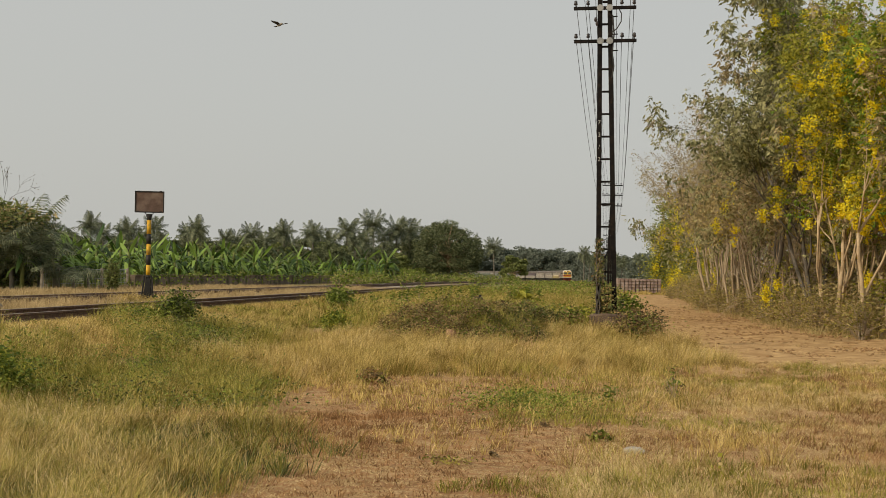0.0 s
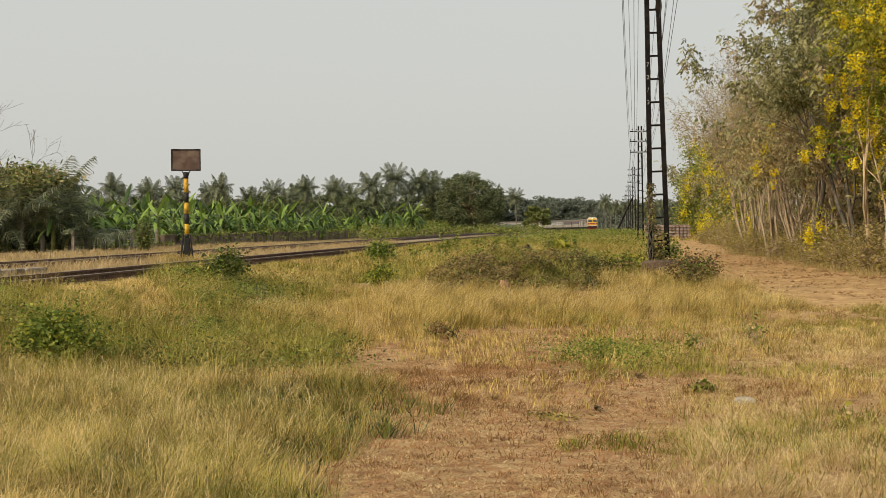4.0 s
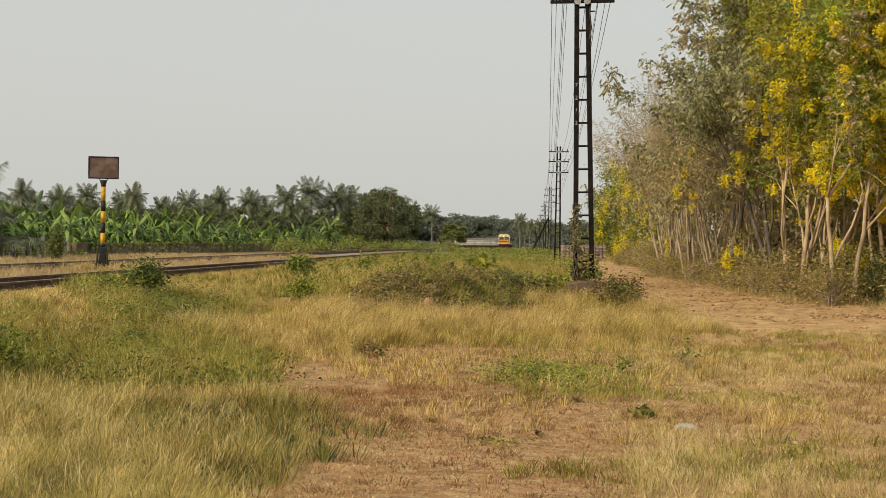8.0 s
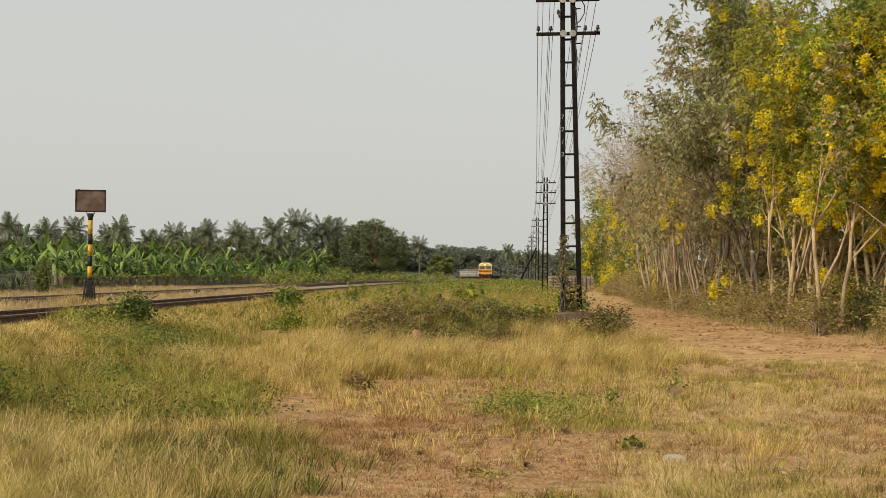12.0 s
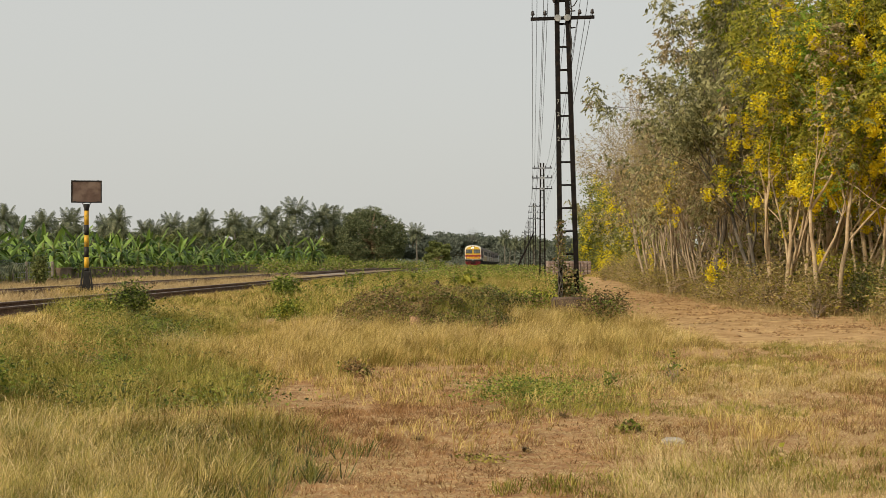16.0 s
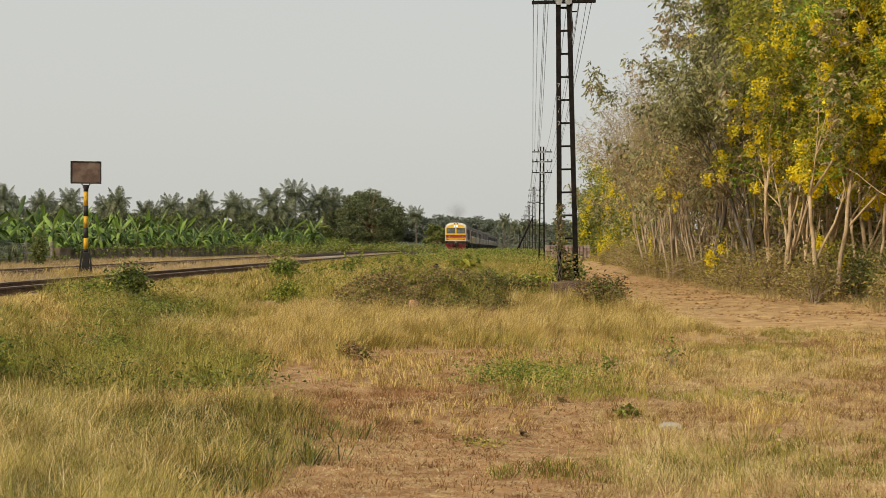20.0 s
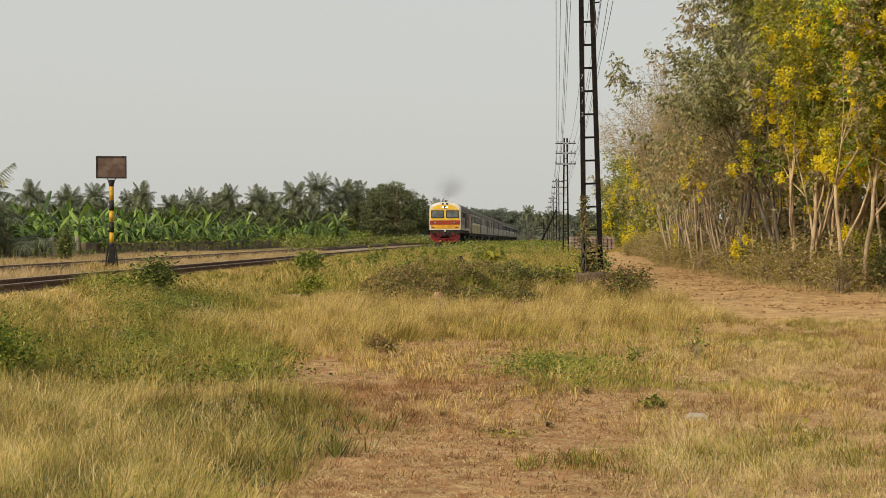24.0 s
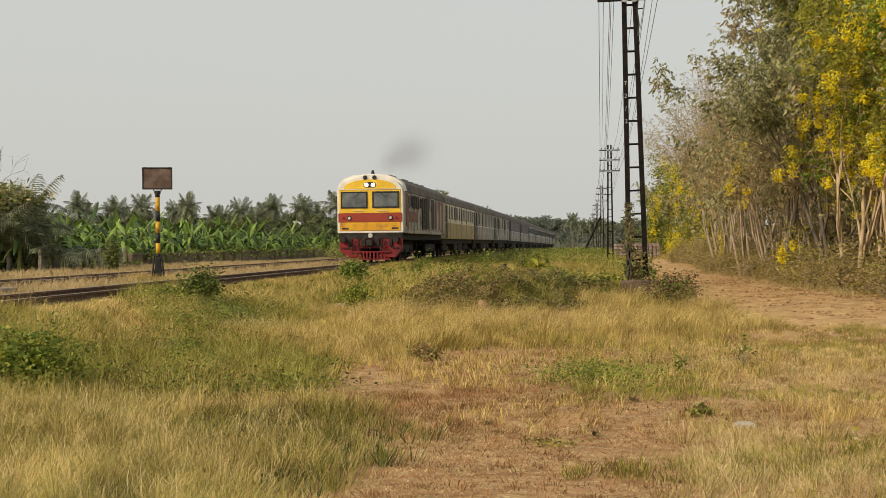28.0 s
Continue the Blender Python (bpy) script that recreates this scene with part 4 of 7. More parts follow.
def coach(length, upper, lower, stripe, style, label):
    c = thing("coach", label, "railway coach", "coaches of the train")
    L, w = length / 2, 1.4
    half = coach_section(w, 1.05, 3.0, 3.66)
    part("body", Geo().extrude(half, "y", -L + 0.15, L - 0.15).mesh("body", upper, 0.02), c)
    roof = [(x, z) for x, z in half if z >= 2.99]
    part("roof", Geo().extrude([(1.43, 2.98)] + [(x * 1.012, z + 0.02) for x, z in roof[1:-1]] + [(-1.43, 2.98)], "y", -L + 0.12, L - 0.12).mesh("roof", TROOF), c, "grey dusty roof")
    for s in (-1, 1):
        lo, hi = sorted((s * 1.402, s * 1.425))
        part("side_skirt", Geo().box(lo, -L + 0.16, 1.04, hi, L - 0.16, 1.92).mesh("side_skirt", lower, 0.006), c, "lower side panel")
        part("stripe", Geo().box(lo, -L + 0.16, 1.922, hi + 0.004, L - 0.16, 1.975).mesh("stripe", stripe, 0.003), c, "pale waist stripe")
        n = {"small": 11, "band": 9, "few": 5, "van": 0}[style]
        pane = Geo().box(lo - 0.012, -0.28, 2.14, hi + 0.006, 0.28, 2.84).mesh("window", TDARKGLASS, 0.01) if style != "band" else Geo().box(lo - 0.012, -0.72, 2.06, hi + 0.006, 0.72, 2.86).mesh("window", TVIOLET, 0.01)
        for i in range(n):
            y = (i - (n - 1) / 2) * (length - 3.2) / max(n, 1)
            part("window", pane, c, "dark window", pose(0, y, 0))
        if style == "van":
            for y in (-4.0, 3.6):
                part("sliding_door", Geo().box(lo - 0.012, y - 0.8, 1.2, hi + 0.02, y + 0.8, 2.85).mesh("sliding_door", TGREY, 0.01), c)
                part("louvre", Geo().box(lo - 0.012, y + 1.6, 1.5, hi + 0.012, y + 2.1, 2.85).mesh("louvre", TGRILLE, 0.01), c)
        for e in (-1, 1):
            y = e * (L - 0.75)
            part("door", Geo().box(lo - 0.01, y - 0.36, 1.08, hi + 0.008, y + 0.36, 2.86).mesh("door", TGRILLE, 0.01), c, "end door")
        for i in range(5):
            y = (i - 2) * (length - 2.6) / 5
            part("side_seam", Geo().box(lo - 0.008, y + 0.36, 1.06, hi + 0.003, y + 0.38, 2.96).mesh("side_seam", TROOF), c)
        part("gutter", Geo().box(lo, -L + 0.15, 2.95, hi + 0.02, L - 0.15, 3.0).mesh("gutter", TROOF, 0.005), c)
    for i in range(6):
        y = (i - 2.5) * length / 6.6
        part("roof_vent", Geo().box(-0.25, y - 0.22, 3.62, 0.25, y + 0.22, 3.80).mesh("roof_vent", TROOF, 0.03), c, "dusty roof ventilator")
    for e in (-1, 1):
        a, b = sorted((e * (L - 0.16), e * (L + 0.12)))
        part("gangway", Geo().box(-0.55, a, 1.1, 0.55, b, 3.1).mesh("gangway", TDARK, 0.02), c, "dark rubber gangway")
    part("underframe", Geo().box(-1.2, -L + 0.3, 0.78, 1.2, L - 0.3, 1.05).mesh("underframe", TDARK), c)
    for y, ww in ((-1.6, 1.2), (1.2, 0.9)):
        part("equipment_box", Geo().box(-1.15, y - ww, 0.36, 1.15, y + ww, 0.8).mesh("equipment_box", TDARK, 0.03), c)
    for y in (L - 3.1, -L + 3.1):
        bogie(c, y, (-1.05, 1.05))
    return c


loco = locomotive()
LENGTHS = [15.9, 18.7, 17.8, 18.6, 18.8, 18.8, 18.8, 18.8, 18.8, 18.8, 18.8, 18.8]
c1 = coach(18.6, TCREAM, TBROWN, TCREAM, "small", "cream and mustard coach with a row of narrow windows")
c2 = coach(17.7, TGREY, TGREY, TCREAM, "few", "dusty grey coach with a pale waist stripe")
c3 = coach(18.5, TGREY, TGREY, TSILVER, "van", "grey baggage car with sliding doors")
c4 = coach(18.7, TVIOLET, TGREY, TSILVER, "band", "grey coach with a dull violet window band")
c6 = coach(18.7, TSILVER, TGREY, TSILVER, "small", "dusty silver coach with narrow windows")
CARS = [loco, c1, c2, c3, c4, copy_thing(c4, pose(0, 0, 0)), c6] + [copy_thing(c6, pose(0, 0, 0)) for _ in range(5)]


# ---- birds ----
def bird(span, label):
    b = thing("bird", label, "bird", "birds over the field")
    part("body", Geo().tube([(0, 0.16, 0.01), (0, 0.11, 0.01), (0, 0.02, 0), (0, -0.09, 0), (0, -0.2, 0.0)], [0.012, 0.035, 0.05, 0.04, 0.012], 8).mesh("body", BIRDLIGHT, 0, True), b)
    part("tail", Geo().extrude([(-0.02, -0.15), (0.02, -0.15), (0.05, -0.3), (-0.05, -0.3)], "z", -0.006, 0.004).mesh("tail", BIRD), b)
    for s in (-1, 1):
        k = span / 2 - 0.03
        o = [(0, 0.07), (s * k * 0.4, 0.12), (s * k, -0.02), (s * k * 0.75, -0.06), (s * k * 0.35, -0.07), (0, -0.08)]
        part("wing", Geo().extrude(o, "z", -0.005, 0.006).mesh("wing", BIRD), b, "dark wing", pose(s * 0.03, 0, 0.02))
    return b


bird_near = bird(0.72, "dark bird with pale body gliding overhead")
bird_far = bird(0.66, "dark bird flapping across the sky")


bird_perched = bird(0.66, "small dark bird that comes to rest on the near pole")
bird_perched.scale = (0.45, 0.45, 0.45)


# ---- grass and low plants, scattered as blades and leaves ----
RNG = np.random.default_rng(11)


def blades(name, x, y, h, width, mat, label, lean=0.35, wind=(0.12, -0.05), tuft=1, rng=RNG, clump=1.0):
    """Tapered bent blades standing on the ground, in tufts that spread outward: five points and three triangles each."""
    a = rng.uniform(0, 2 * np.pi, len(x) * tuft)
    if tuft > 1:
        x, y, h = np.repeat(x, tuft), np.repeat(y, tuft), np.repeat(h, tuft) * rng.uniform(0.55, 1.15, len(x) * tuft)
        r = np.abs(rng.normal(size=len(x))) * 0.045 * clump * (0.5 + h * 2)
        h = h * (1 - 0.3 * np.clip(r / (0.08 * clump), 0, 1.6)) if clump > 1 else h
        x, y = x + np.cos(a) * r, y + np.sin(a) * r
    n = len(x)
    z = surface(x, y) - 0.01
    bend = h * lean * rng.uniform(0.2, 1.6, n)
    dx, dy = np.cos(a) * bend + wind[0] * h, np.sin(a) * bend + wind[1] * h
    sway = 0.9 * min(lean, 1.0)
    dx = dx + h * sway * (fuzz(x, y, 0.9, 12.0) - 0.5)
    dy = dy + h * sway * (fuzz(x, y, 1.1, 15.0) - 0.5)
    f = rng.uniform(-0.6, 0.6, n)
    width = width * rng.uniform(0.6, 1.4, n)
    wx, wy = np.cos(f) * width, np.sin(f) * width
    p0 = np.stack([x - wx, y - wy, z], -1)
    p1 = np.stack([x + wx, y + wy, z], -1)
    p2 = np.stack([x - wx * 0.7 + dx * 0.35, y - wy * 0.7 + dy * 0.35, z + h * 0.62], -1)
    p3 = np.stack([x + wx * 0.7 + dx * 0.35, y + wy * 0.7 + dy * 0.35, z + h * 0.62], -1)
    p4 = np.stack([x + dx, y + dy, z + h * np.clip(1.0 - 0.25 * lean * rng.uniform(0, 2, n), 0.5, 1)], -1)
    v = np.stack([p0, p1, p2, p3, p4], 1).reshape(-1, 3)
    k = np.arange(n)[:, None] * 5
    tri = np.concatenate([k + [0, 1, 3], k + [0, 3, 2], k + [2, 3, 4]])
    ob = new(name, fast_mesh(name, v, tri, mat))
    return tagged(ob, label, "grass", kind="stuff")


def leaves_mesh(name, p, size, mat, rng, droop=0.0, long=1.8, flat=0.5):
    """Folded pointed leaves at places p: two triangles each, turned at random."""
    n = len(p)
    size = size * rng.uniform(0.6, 1.3, n)
    d = rng.normal(size=(n, 3))
    d[:, 2] = d[:, 2] * flat - droop
    d /= np.linalg.norm(d, axis=1)[:, None]
    e = np.cross(d, rng.normal(size=(n, 3)))
    e /= np.linalg.norm(e, axis=1)[:, None] + 1e-9
    a, b = d * (size * long / 2)[:, None], e * (size / 2)[:, None]
    v = np.stack([p - a, p + b, p + a, p - b], 1).reshape(-1, 3)
    k = np.arange(n)[:, None] * 4
    tri = np.concatenate([k + [0, 1, 2], k + [0, 2, 3]])
    return fast_mesh(name, v, tri, mat)


def scatter(n, x0, x1, y0, y1, keep, rng=RNG):
    """Random places in the fan that opens from the standpoint, thinned by keep(x, y)."""
    y = np.sqrt(rng.uniform(y0 ** 2, y1 ** 2, n))
    x = y * rng.uniform(x0, x1, n)
    ok = rng.uniform(0, 1, n) < keep(x, y)
    return x[ok], y[ok]


L, R = -0.52, 0.40   # the fan's sides


def off_track(x, y):
    u = x - track_x(y)
    return ((u > 0.64) | (u < -0.8)) & (np.abs(u + 4) > 0.75)


def not_path(x, y):
    return 1 - path_amount(x, y)


def mix_in(x, y, s, seed, lo=0.35, hi=0.65):
    return step(fuzz(x, y, s, seed), lo, hi)


def grass():
    U = lambda lo, hi, n: RNG.uniform(lo, hi, n)
    # near left: long thin arching stems, straw and green mixed, over darker growth
    x, y = scatter(8500, L, 0.05, 5.6, 13.2, lambda x, y: near_left(x, y) * (0.2 + 0.8 * mix_in(x, y, 0.6, 1, 0.3, 0.7)))
    blades("straw_grass", x, y, U(0.10, 0.32, len(x)) * (0.5 + 0.8 * fuzz(x, y, 0.9, 6)), 0.0014, STRAW, "long thin straw-coloured grass", 1.0, tuft=9)
    x, y = scatter(12500, L, 0.05, 5.6, 13.2, lambda x, y: near_left(x, y) * (0.3 + 0.7 * mix_in(x, y, 1.1, 4, 0.3, 0.7)))
    blades("green_grass", x, y, U(0.08, 0.27, len(x)), 0.0017, GREEN, "green grass blades among the straw", 0.9, tuft=9)
    x, y = scatter(13000, L, 0.05, 5.6, 13.2, lambda x, y: near_left(x, y))
    blades("dark_undergrowth", x, y, U(0.08, 0.21, len(x)), 0.003, DARKVINE, "dark green undergrowth below the grass", 0.9, tuft=6)
    x, y = scatter(6500, L, 0.05, 5.6, 13.2, lambda x, y: near_left(x, y))
    blades("seed_stems", x, y, U(0.22, 0.46, len(x)), 0.0014, PALE, "long pale seed stems leaning over", 1.2)
    x, y = scatter(6000, L, 0.05, 5.6, 13.2, lambda x, y: near_left(x, y))
    blades("dry_stubble", x, y, U(0.04, 0.14, len(x)), 0.0026, REDDISH, "dried reddish undergrowth in the grass", 0.9, tuft=6)
    x, y = scatter(620, L, 0.05, 5.6, 13.2, lambda x, y: near_left(x, y))
    blades("straw_tussocks", x, y, U(0.22, 0.42, len(x)), 0.0015, STRAW, "arching straw tussocks", 0.9, (0.12, -0.05), tuft=70, clump=2.6)
    x, y = scatter(620, L, 0.05, 5.6, 13.2, lambda x, y: near_left(x, y))
    blades("grass_tussocks", x, y, U(0.18, 0.36, len(x)), 0.0018, GREEN, "green grass tussocks among the straw", 0.8, (0.12, -0.05), tuft=60, clump=2.4)
    # near right corner
    x, y = scatter(5200, 0.0, R, 7.0, 12.5, lambda x, y: near_right(x, y) * (0.15 + 0.85 * mix_in(x, y, 0.6, 1, 0.3, 0.7)))
    blades("straw_grass", x, y, U(0.05, 0.24, len(x)), 0.0011, PALE, "straw tufts on bare soil", 1.3, (0.2, -0.1), tuft=9)
    x, y = scatter(3400, 0.0, R, 7.0, 12.5, lambda x, y: near_right(x, y) * (0.3 + 0.7 * mix_in(x, y, 0.9, 3)))
    blades("green_grass", x, y, U(0.06, 0.22, len(x)), 0.0016, GREEN, "green tufts among pale straw", 1.0, tuft=8)
    # green weedy stretch
    x, y = scatter(2700, L, 0.0, 11.8, 28, lambda x, y: green_left(x, y) * off_track(x, y) * mix_in(x, y, 1.5, 14, 0.3, 0.6))
    blades("grass_tussocks", x, y, U(0.26, 0.56, len(x)), 0.0028, GREEN, "rank green grass tussocks on the slope", 0.75, (0.12, -0.05), tuft=46, clump=2.6)
    x, y = scatter(900, L, 0.0, 11.8, 28, lambda x, y: green_left(x, y) * off_track(x, y) * mix_in(x, y, 1.2, 71, 0.4, 0.7))
    blades("straw_tussocks", x, y, U(0.24, 0.5, len(x)), 0.0022, STRAW, "dry straw tussocks in the green grass", 0.8, (0.2, -0.05), tuft=40, clump=2.6)
    x, y = scatter(30000, L, 0.0, 11.8, 28, lambda x, y: green_left(x, y) * off_track(x, y) * (0.2 + 0.8 * mix_in(x, y, 0.9, 4, 0.3, 0.6)))
    blades("green_grass", x, y, U(0.10, 0.30, len(x)) * (0.3 + 1.3 * fuzz(x, y, 1.1, 8)), 0.0026, GREEN, "rank green grass on the slope", 0.7, (0.18, -0.05), tuft=8)
    x, y = scatter(11000, L, 0.0, 11.8, 28, lambda x, y: green_left(x, y) * off_track(x, y) * mix_in(x, y, 1.3, 2, 0.4, 0.7))
    blades("straw_grass", x, y, U(0.18, 0.46, len(x)), 0.0021, STRAW, "dry stems among the green grass", 0.6, tuft=5)
    # creeping leaves, and growth below it coloured dark to deepen the grass's shade
    for label, mat, n, tall in (("creeping green leaves among the grass", HERB, 56000, 0.34), ("creeping leaves coloured dark green for the shade under the grass", DARKVINE, 60000, 0.30)):
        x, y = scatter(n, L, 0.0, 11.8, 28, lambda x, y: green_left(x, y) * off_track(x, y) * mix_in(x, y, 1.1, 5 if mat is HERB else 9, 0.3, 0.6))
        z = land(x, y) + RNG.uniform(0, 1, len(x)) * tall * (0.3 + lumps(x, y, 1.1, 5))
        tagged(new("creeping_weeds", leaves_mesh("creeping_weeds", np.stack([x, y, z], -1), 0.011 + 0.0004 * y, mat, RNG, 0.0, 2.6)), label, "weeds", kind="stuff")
    x, y = scatter(5000, L, 0.06, 10.4, 14.2, lambda x, y: np.exp(-((x + 1.5 - 0.2 * (y - 12)) / 1.6) ** 2) * mix_in(x, y, 0.7, 6, 0.3, 0.6))
    blades("dry_stubble", x, y, U(0.03, 0.12, len(x)), 0.0026, REDDISH, "reddish withered grass along the bare patch", 1.0, tuft=6)
    # tall straw field: soft leaning clumps, with darker growth between them
    keep = lambda x, y: straw_field(x, y) * off_track(x, y) * (0.2 + 0.8 * mix_in(x, y, 0.8, 1, 0.2, 0.6))
    x, y = scatter(3600, L, 0.2, 14, 30, lambda x, y: keep(x, y) * step(x - track_x(y), 1.6, 3.2))
    blades("straw_tussocks", x, y, U(0.30, 0.66, len(x)) * np.where(x - track_x(y) < 3.6, 0.6, 1.0) * (0.35 + 0.65 * step(straw_field(x, y), 0.1, 0.85)), 0.0021, STRAW, "tall dry straw tussocks", 0.7, (0.24, -0.06), tuft=46, clump=3.0)
    x, y = scatter(44000, L, 0.2, 14, 30, keep)
    u = x - track_x(y)
    low = np.where(u < 1.2, 0.30, np.where(u < 2.4, 0.48, np.where(u < 4.2, 0.75, 1.0)))
    fade = 0.3 + 0.7 * step(straw_field(x, y), 0.1, 0.85)
    h = U(0.26, 0.50, len(x)) * (0.4 + 0.9 * fuzz(x, y, 1.2, 3)) * low * fade
    blades("straw_grass", x, y, h, 0.0019, STRAW, "tall dry yellow grass leaning in soft clumps", 0.75, (0.24, -0.06), tuft=8)
    x, y = scatter(30000, L, 0.2, 15, 30, lambda x, y: keep(x, y) * step(x - track_x(y), 1.2, 2.0) * mix_in(x, y, 1.0, 5, 0.25, 0.6))
    blades("seed_stems", x, y, U(0.34, 0.62, len(x)) * np.where(x - track_x(y) < 3.5, 0.62, 1.0) * (0.4 + 0.8 * fuzz(x, y, 1.2, 3)) * (0.35 + 0.65 * step(straw_field(x, y), 0.1, 0.85)), 0.0016, PALE, "pale feathery seed heads over the dry grass", 0.8, (0.30, -0.05), tuft=4)
    x, y = scatter(24000, L, 0.2, 14, 30, lambda x, y: straw_field(x, y) * off_track(x, y) * (0.12 + 0.88 * mix_in(x, y, 1.6, 9, 0.4, 0.65)))
    u = x - track_x(y)
    blades("green_grass", x, y, U(0.12, 0.34, len(x)) * np.where(u < 1.4, 0.25, np.where(u < 2.4, 0.4, 1.0)), 0.0026, GREEN, "greener tufts in the dry grass", 0.6, (0.18, -0.05), tuft=6)
    x, y = scatter(12000, L, 0.2, 14, 28, lambda x, y: straw_field(x, y) * off_track(x, y) * step(x - track_x(y), 2.2, 3.0) * mix_in(x, y, 0.7, 19, 0.5, 0.75))
    blades("dark_undergrowth", x, y, U(0.06, 0.18, len(x)), 0.0032, DRYVINE, "withered brown growth between the straw clumps", 0.9, tuft=6)
    # short reddish dry stubble and wisps over the bare soil
    x, y = scatter(30000, L, R, 5.6, 24, lambda x, y: (1 - 0.6 * straw_amount(x, y)) * (0.15 + 0.85 * mix_in(x, y, 0.8, 8)) * not_path(x, y) * (1 - green_left(x, y)))
    blades("dry_stubble", x, y, U(0.02, 0.075, len(x)), 0.0026, REDDISH, "short reddish dried stubble", 1.0, tuft=6)
    x, y = scatter(13000, L, R, 9.0, 24, lambda x, y: (1 - straw_amount(x, y)) * mix_in(x, y, 1.2, 2.7, 0.5, 0.75) * not_path(x, y) * (1 - green_left(x, y)) * step(y, 10, 13))
    blades("straw_wisps", x, y, U(0.05, 0.2, len(x)), 0.003, STRAW, "thin straw wisps on bare soil", 0.7, tuft=6)
    for near, far, n in ((5.6, 13, 170000), (13, 30, 150000)):
        x, y = scatter(n, L, R, near, far, lambda x, y: (0.55 + 0.4 * step(x, 0.9, 2.4)) * (0.12 + 0.88 * mix_in(x, y, 0.9, 3, 0.25, 0.8)) * (1 - 0.85 * near_left(x, y)) * (1 - 0.85 * path_amount(x, y)) * (1 - 0.8 * green_left(x, y)))
        blades("straw_litter", x, y, U(0.012, 0.038, len(x)), 0.0026 if far < 14 else 0.0032, PALE, "pale cut straw lying on the soil", 3.2)
    x, y = scatter(300000, L, R, 5.6, 22, lambda x, y: (0.25 + 0.75 * mix_in(x, y, 0.8, 6, 0.25, 0.7)) * (1 - 0.6 * step(x, 1.2, 2.8)) * (1 - 0.85 * near_left(x, y)) * (1 - 0.7 * step(y, 12, 18)) * (1 - 0.8 * green_left(x, y)))
    blades("brown_litter", x, y, U(0.012, 0.038, len(x)), 0.0028, REDDISH, "brown dead grass lying on the soil", 3.0)
    # right: a mat of fallen pale straw with soft low tufts beside the dirt track
    side = lambda x, y: not_path(x, y) * step(x + 0.8 * (fuzz(x, y, 2.0, 41) - 0.5), 1.1, 2.4)
    x, y = scatter(26000, 0.06, R, 7.5, 28, lambda x, y: side(x, y) * (0.25 + 0.75 * mix_in(x, y, 1.5, 9, 0.25, 0.75)))
    blades("mixed_tufts", x, y, U(0.02, 0.09, len(x)) * (0.35 + 1.1 * fuzz(x, y, 1.5, 9)), 0.0017, PALE, "low matted pale grass beside the dirt track", 2.6, (0.3, -0.1), tuft=7)
    x, y = scatter(7000, 0.06, R, 8.0, 26, lambda x, y: side(x, y) * mix_in(x, y, 1.1, 29, 0.5, 0.8))
    blades("mixed_tufts", x, y, U(0.03, 0.16, len(x)), 0.0013, STRAW, "yellow grass tufts beside the dirt track", 1.1, (0.25, -0.1), tuft=6)
    x, y = scatter(15000, 0.03, R, 8.5, 25, lambda x, y: mix_in(x, y, 1.5, 2.2, 0.5, 0.8) * not_path(x, y))
    blades("green_tufts", x, y, U(0.03, 0.13, len(x)), 0.0024, GREEN, "low green tufts in straw litter", 0.9, tuft=6)
    x, y = scatter(9000, 0.06, R, 7.5, 22, lambda x, y: mix_in(x, y, 1.3, 13, 0.5, 0.75) * not_path(x, y) * step(x, 1.2, 2.2))
    blades("dry_stubble", x, y, U(0.03, 0.12, len(x)), 0.0022, REDDISH, "brown withered patches in the straw", 1.2, tuft=6)
    x, y = scatter(260, 0.08, R, 8.0, 25, lambda x, y: side(x, y) * mix_in(x, y, 1.6, 51, 0.4, 0.7))
    blades("grass_tussocks", x, y, U(0.12, 0.30, len(x)), 0.002, STRAW, "low straw tussocks beside the dirt track", 1.0, (0.24, -0.06), tuft=40, clump=2.6)
    x, y = scatter(260, 0.05, R, 8.0, 24, lambda x, y: side(x, y) * mix_in(x, y, 1.3, 57, 0.45, 0.7))
    blades("grass_tussocks", x, y, U(0.10, 0.24, len(x)), 0.002, GREEN, "low green tussocks in straw litter", 0.9, (0.1, -0.05), tuft=36, clump=2.4)
    x, y = scatter(5200, -0.1, 0.03, 25.5, 31.5, lambda x, y: np.exp(-(((x + 0.5) / 1.9) ** 2 + ((y - 28.2) / 2.6) ** 2) ** 2) * (0.2 + 0.8 * mix_in(x, y, 1.2, 3)))
    blades("green_grass", x, y, U(0.18, 0.42, len(x)), 0.004, GREEN, "grass stems growing through the creepers", 0.7, tuft=4)
    x, y = scatter(9000, 0.03, R, 8.5, 27, lambda x, y: herb_patch(x, y) * mix_in(x, y, 0.6, 23, 0.35, 0.65) + 0.5 * np.exp(-(((x - 1.6) / 1.2) ** 2 + ((y - 19) / 2.5) ** 2)))
    blades("green_grass", x, y, U(0.08, 0.2, len(x)), 0.003, GREEN, "green grass round the weeds", 0.6, tuft=5)
    # shoulder of the running line
    n = 13000
    y = 12 + 63 * U(0, 1, n) ** 1.15
    x = track_x(y) + U(0.66, 3.2, n)
    k = np.clip(x - track_x(y), 0, 2.2)
    blades("shoulder_straw", x, y, U(0.08, 0.22, n) * (0.15 + 0.42 * k + 0.5 * fuzz(x, y, 1.6, 33) + 0.5 * step(y, 46, 58)), 0.0042, STRAW, "dry yellow grass on the shoulder of the line", 0.8, tuft=6)
    n = 11000
    y = 26 + 60 * U(0, 1, n)
    x = track_x(y) + U(1.0, 3.4, n)
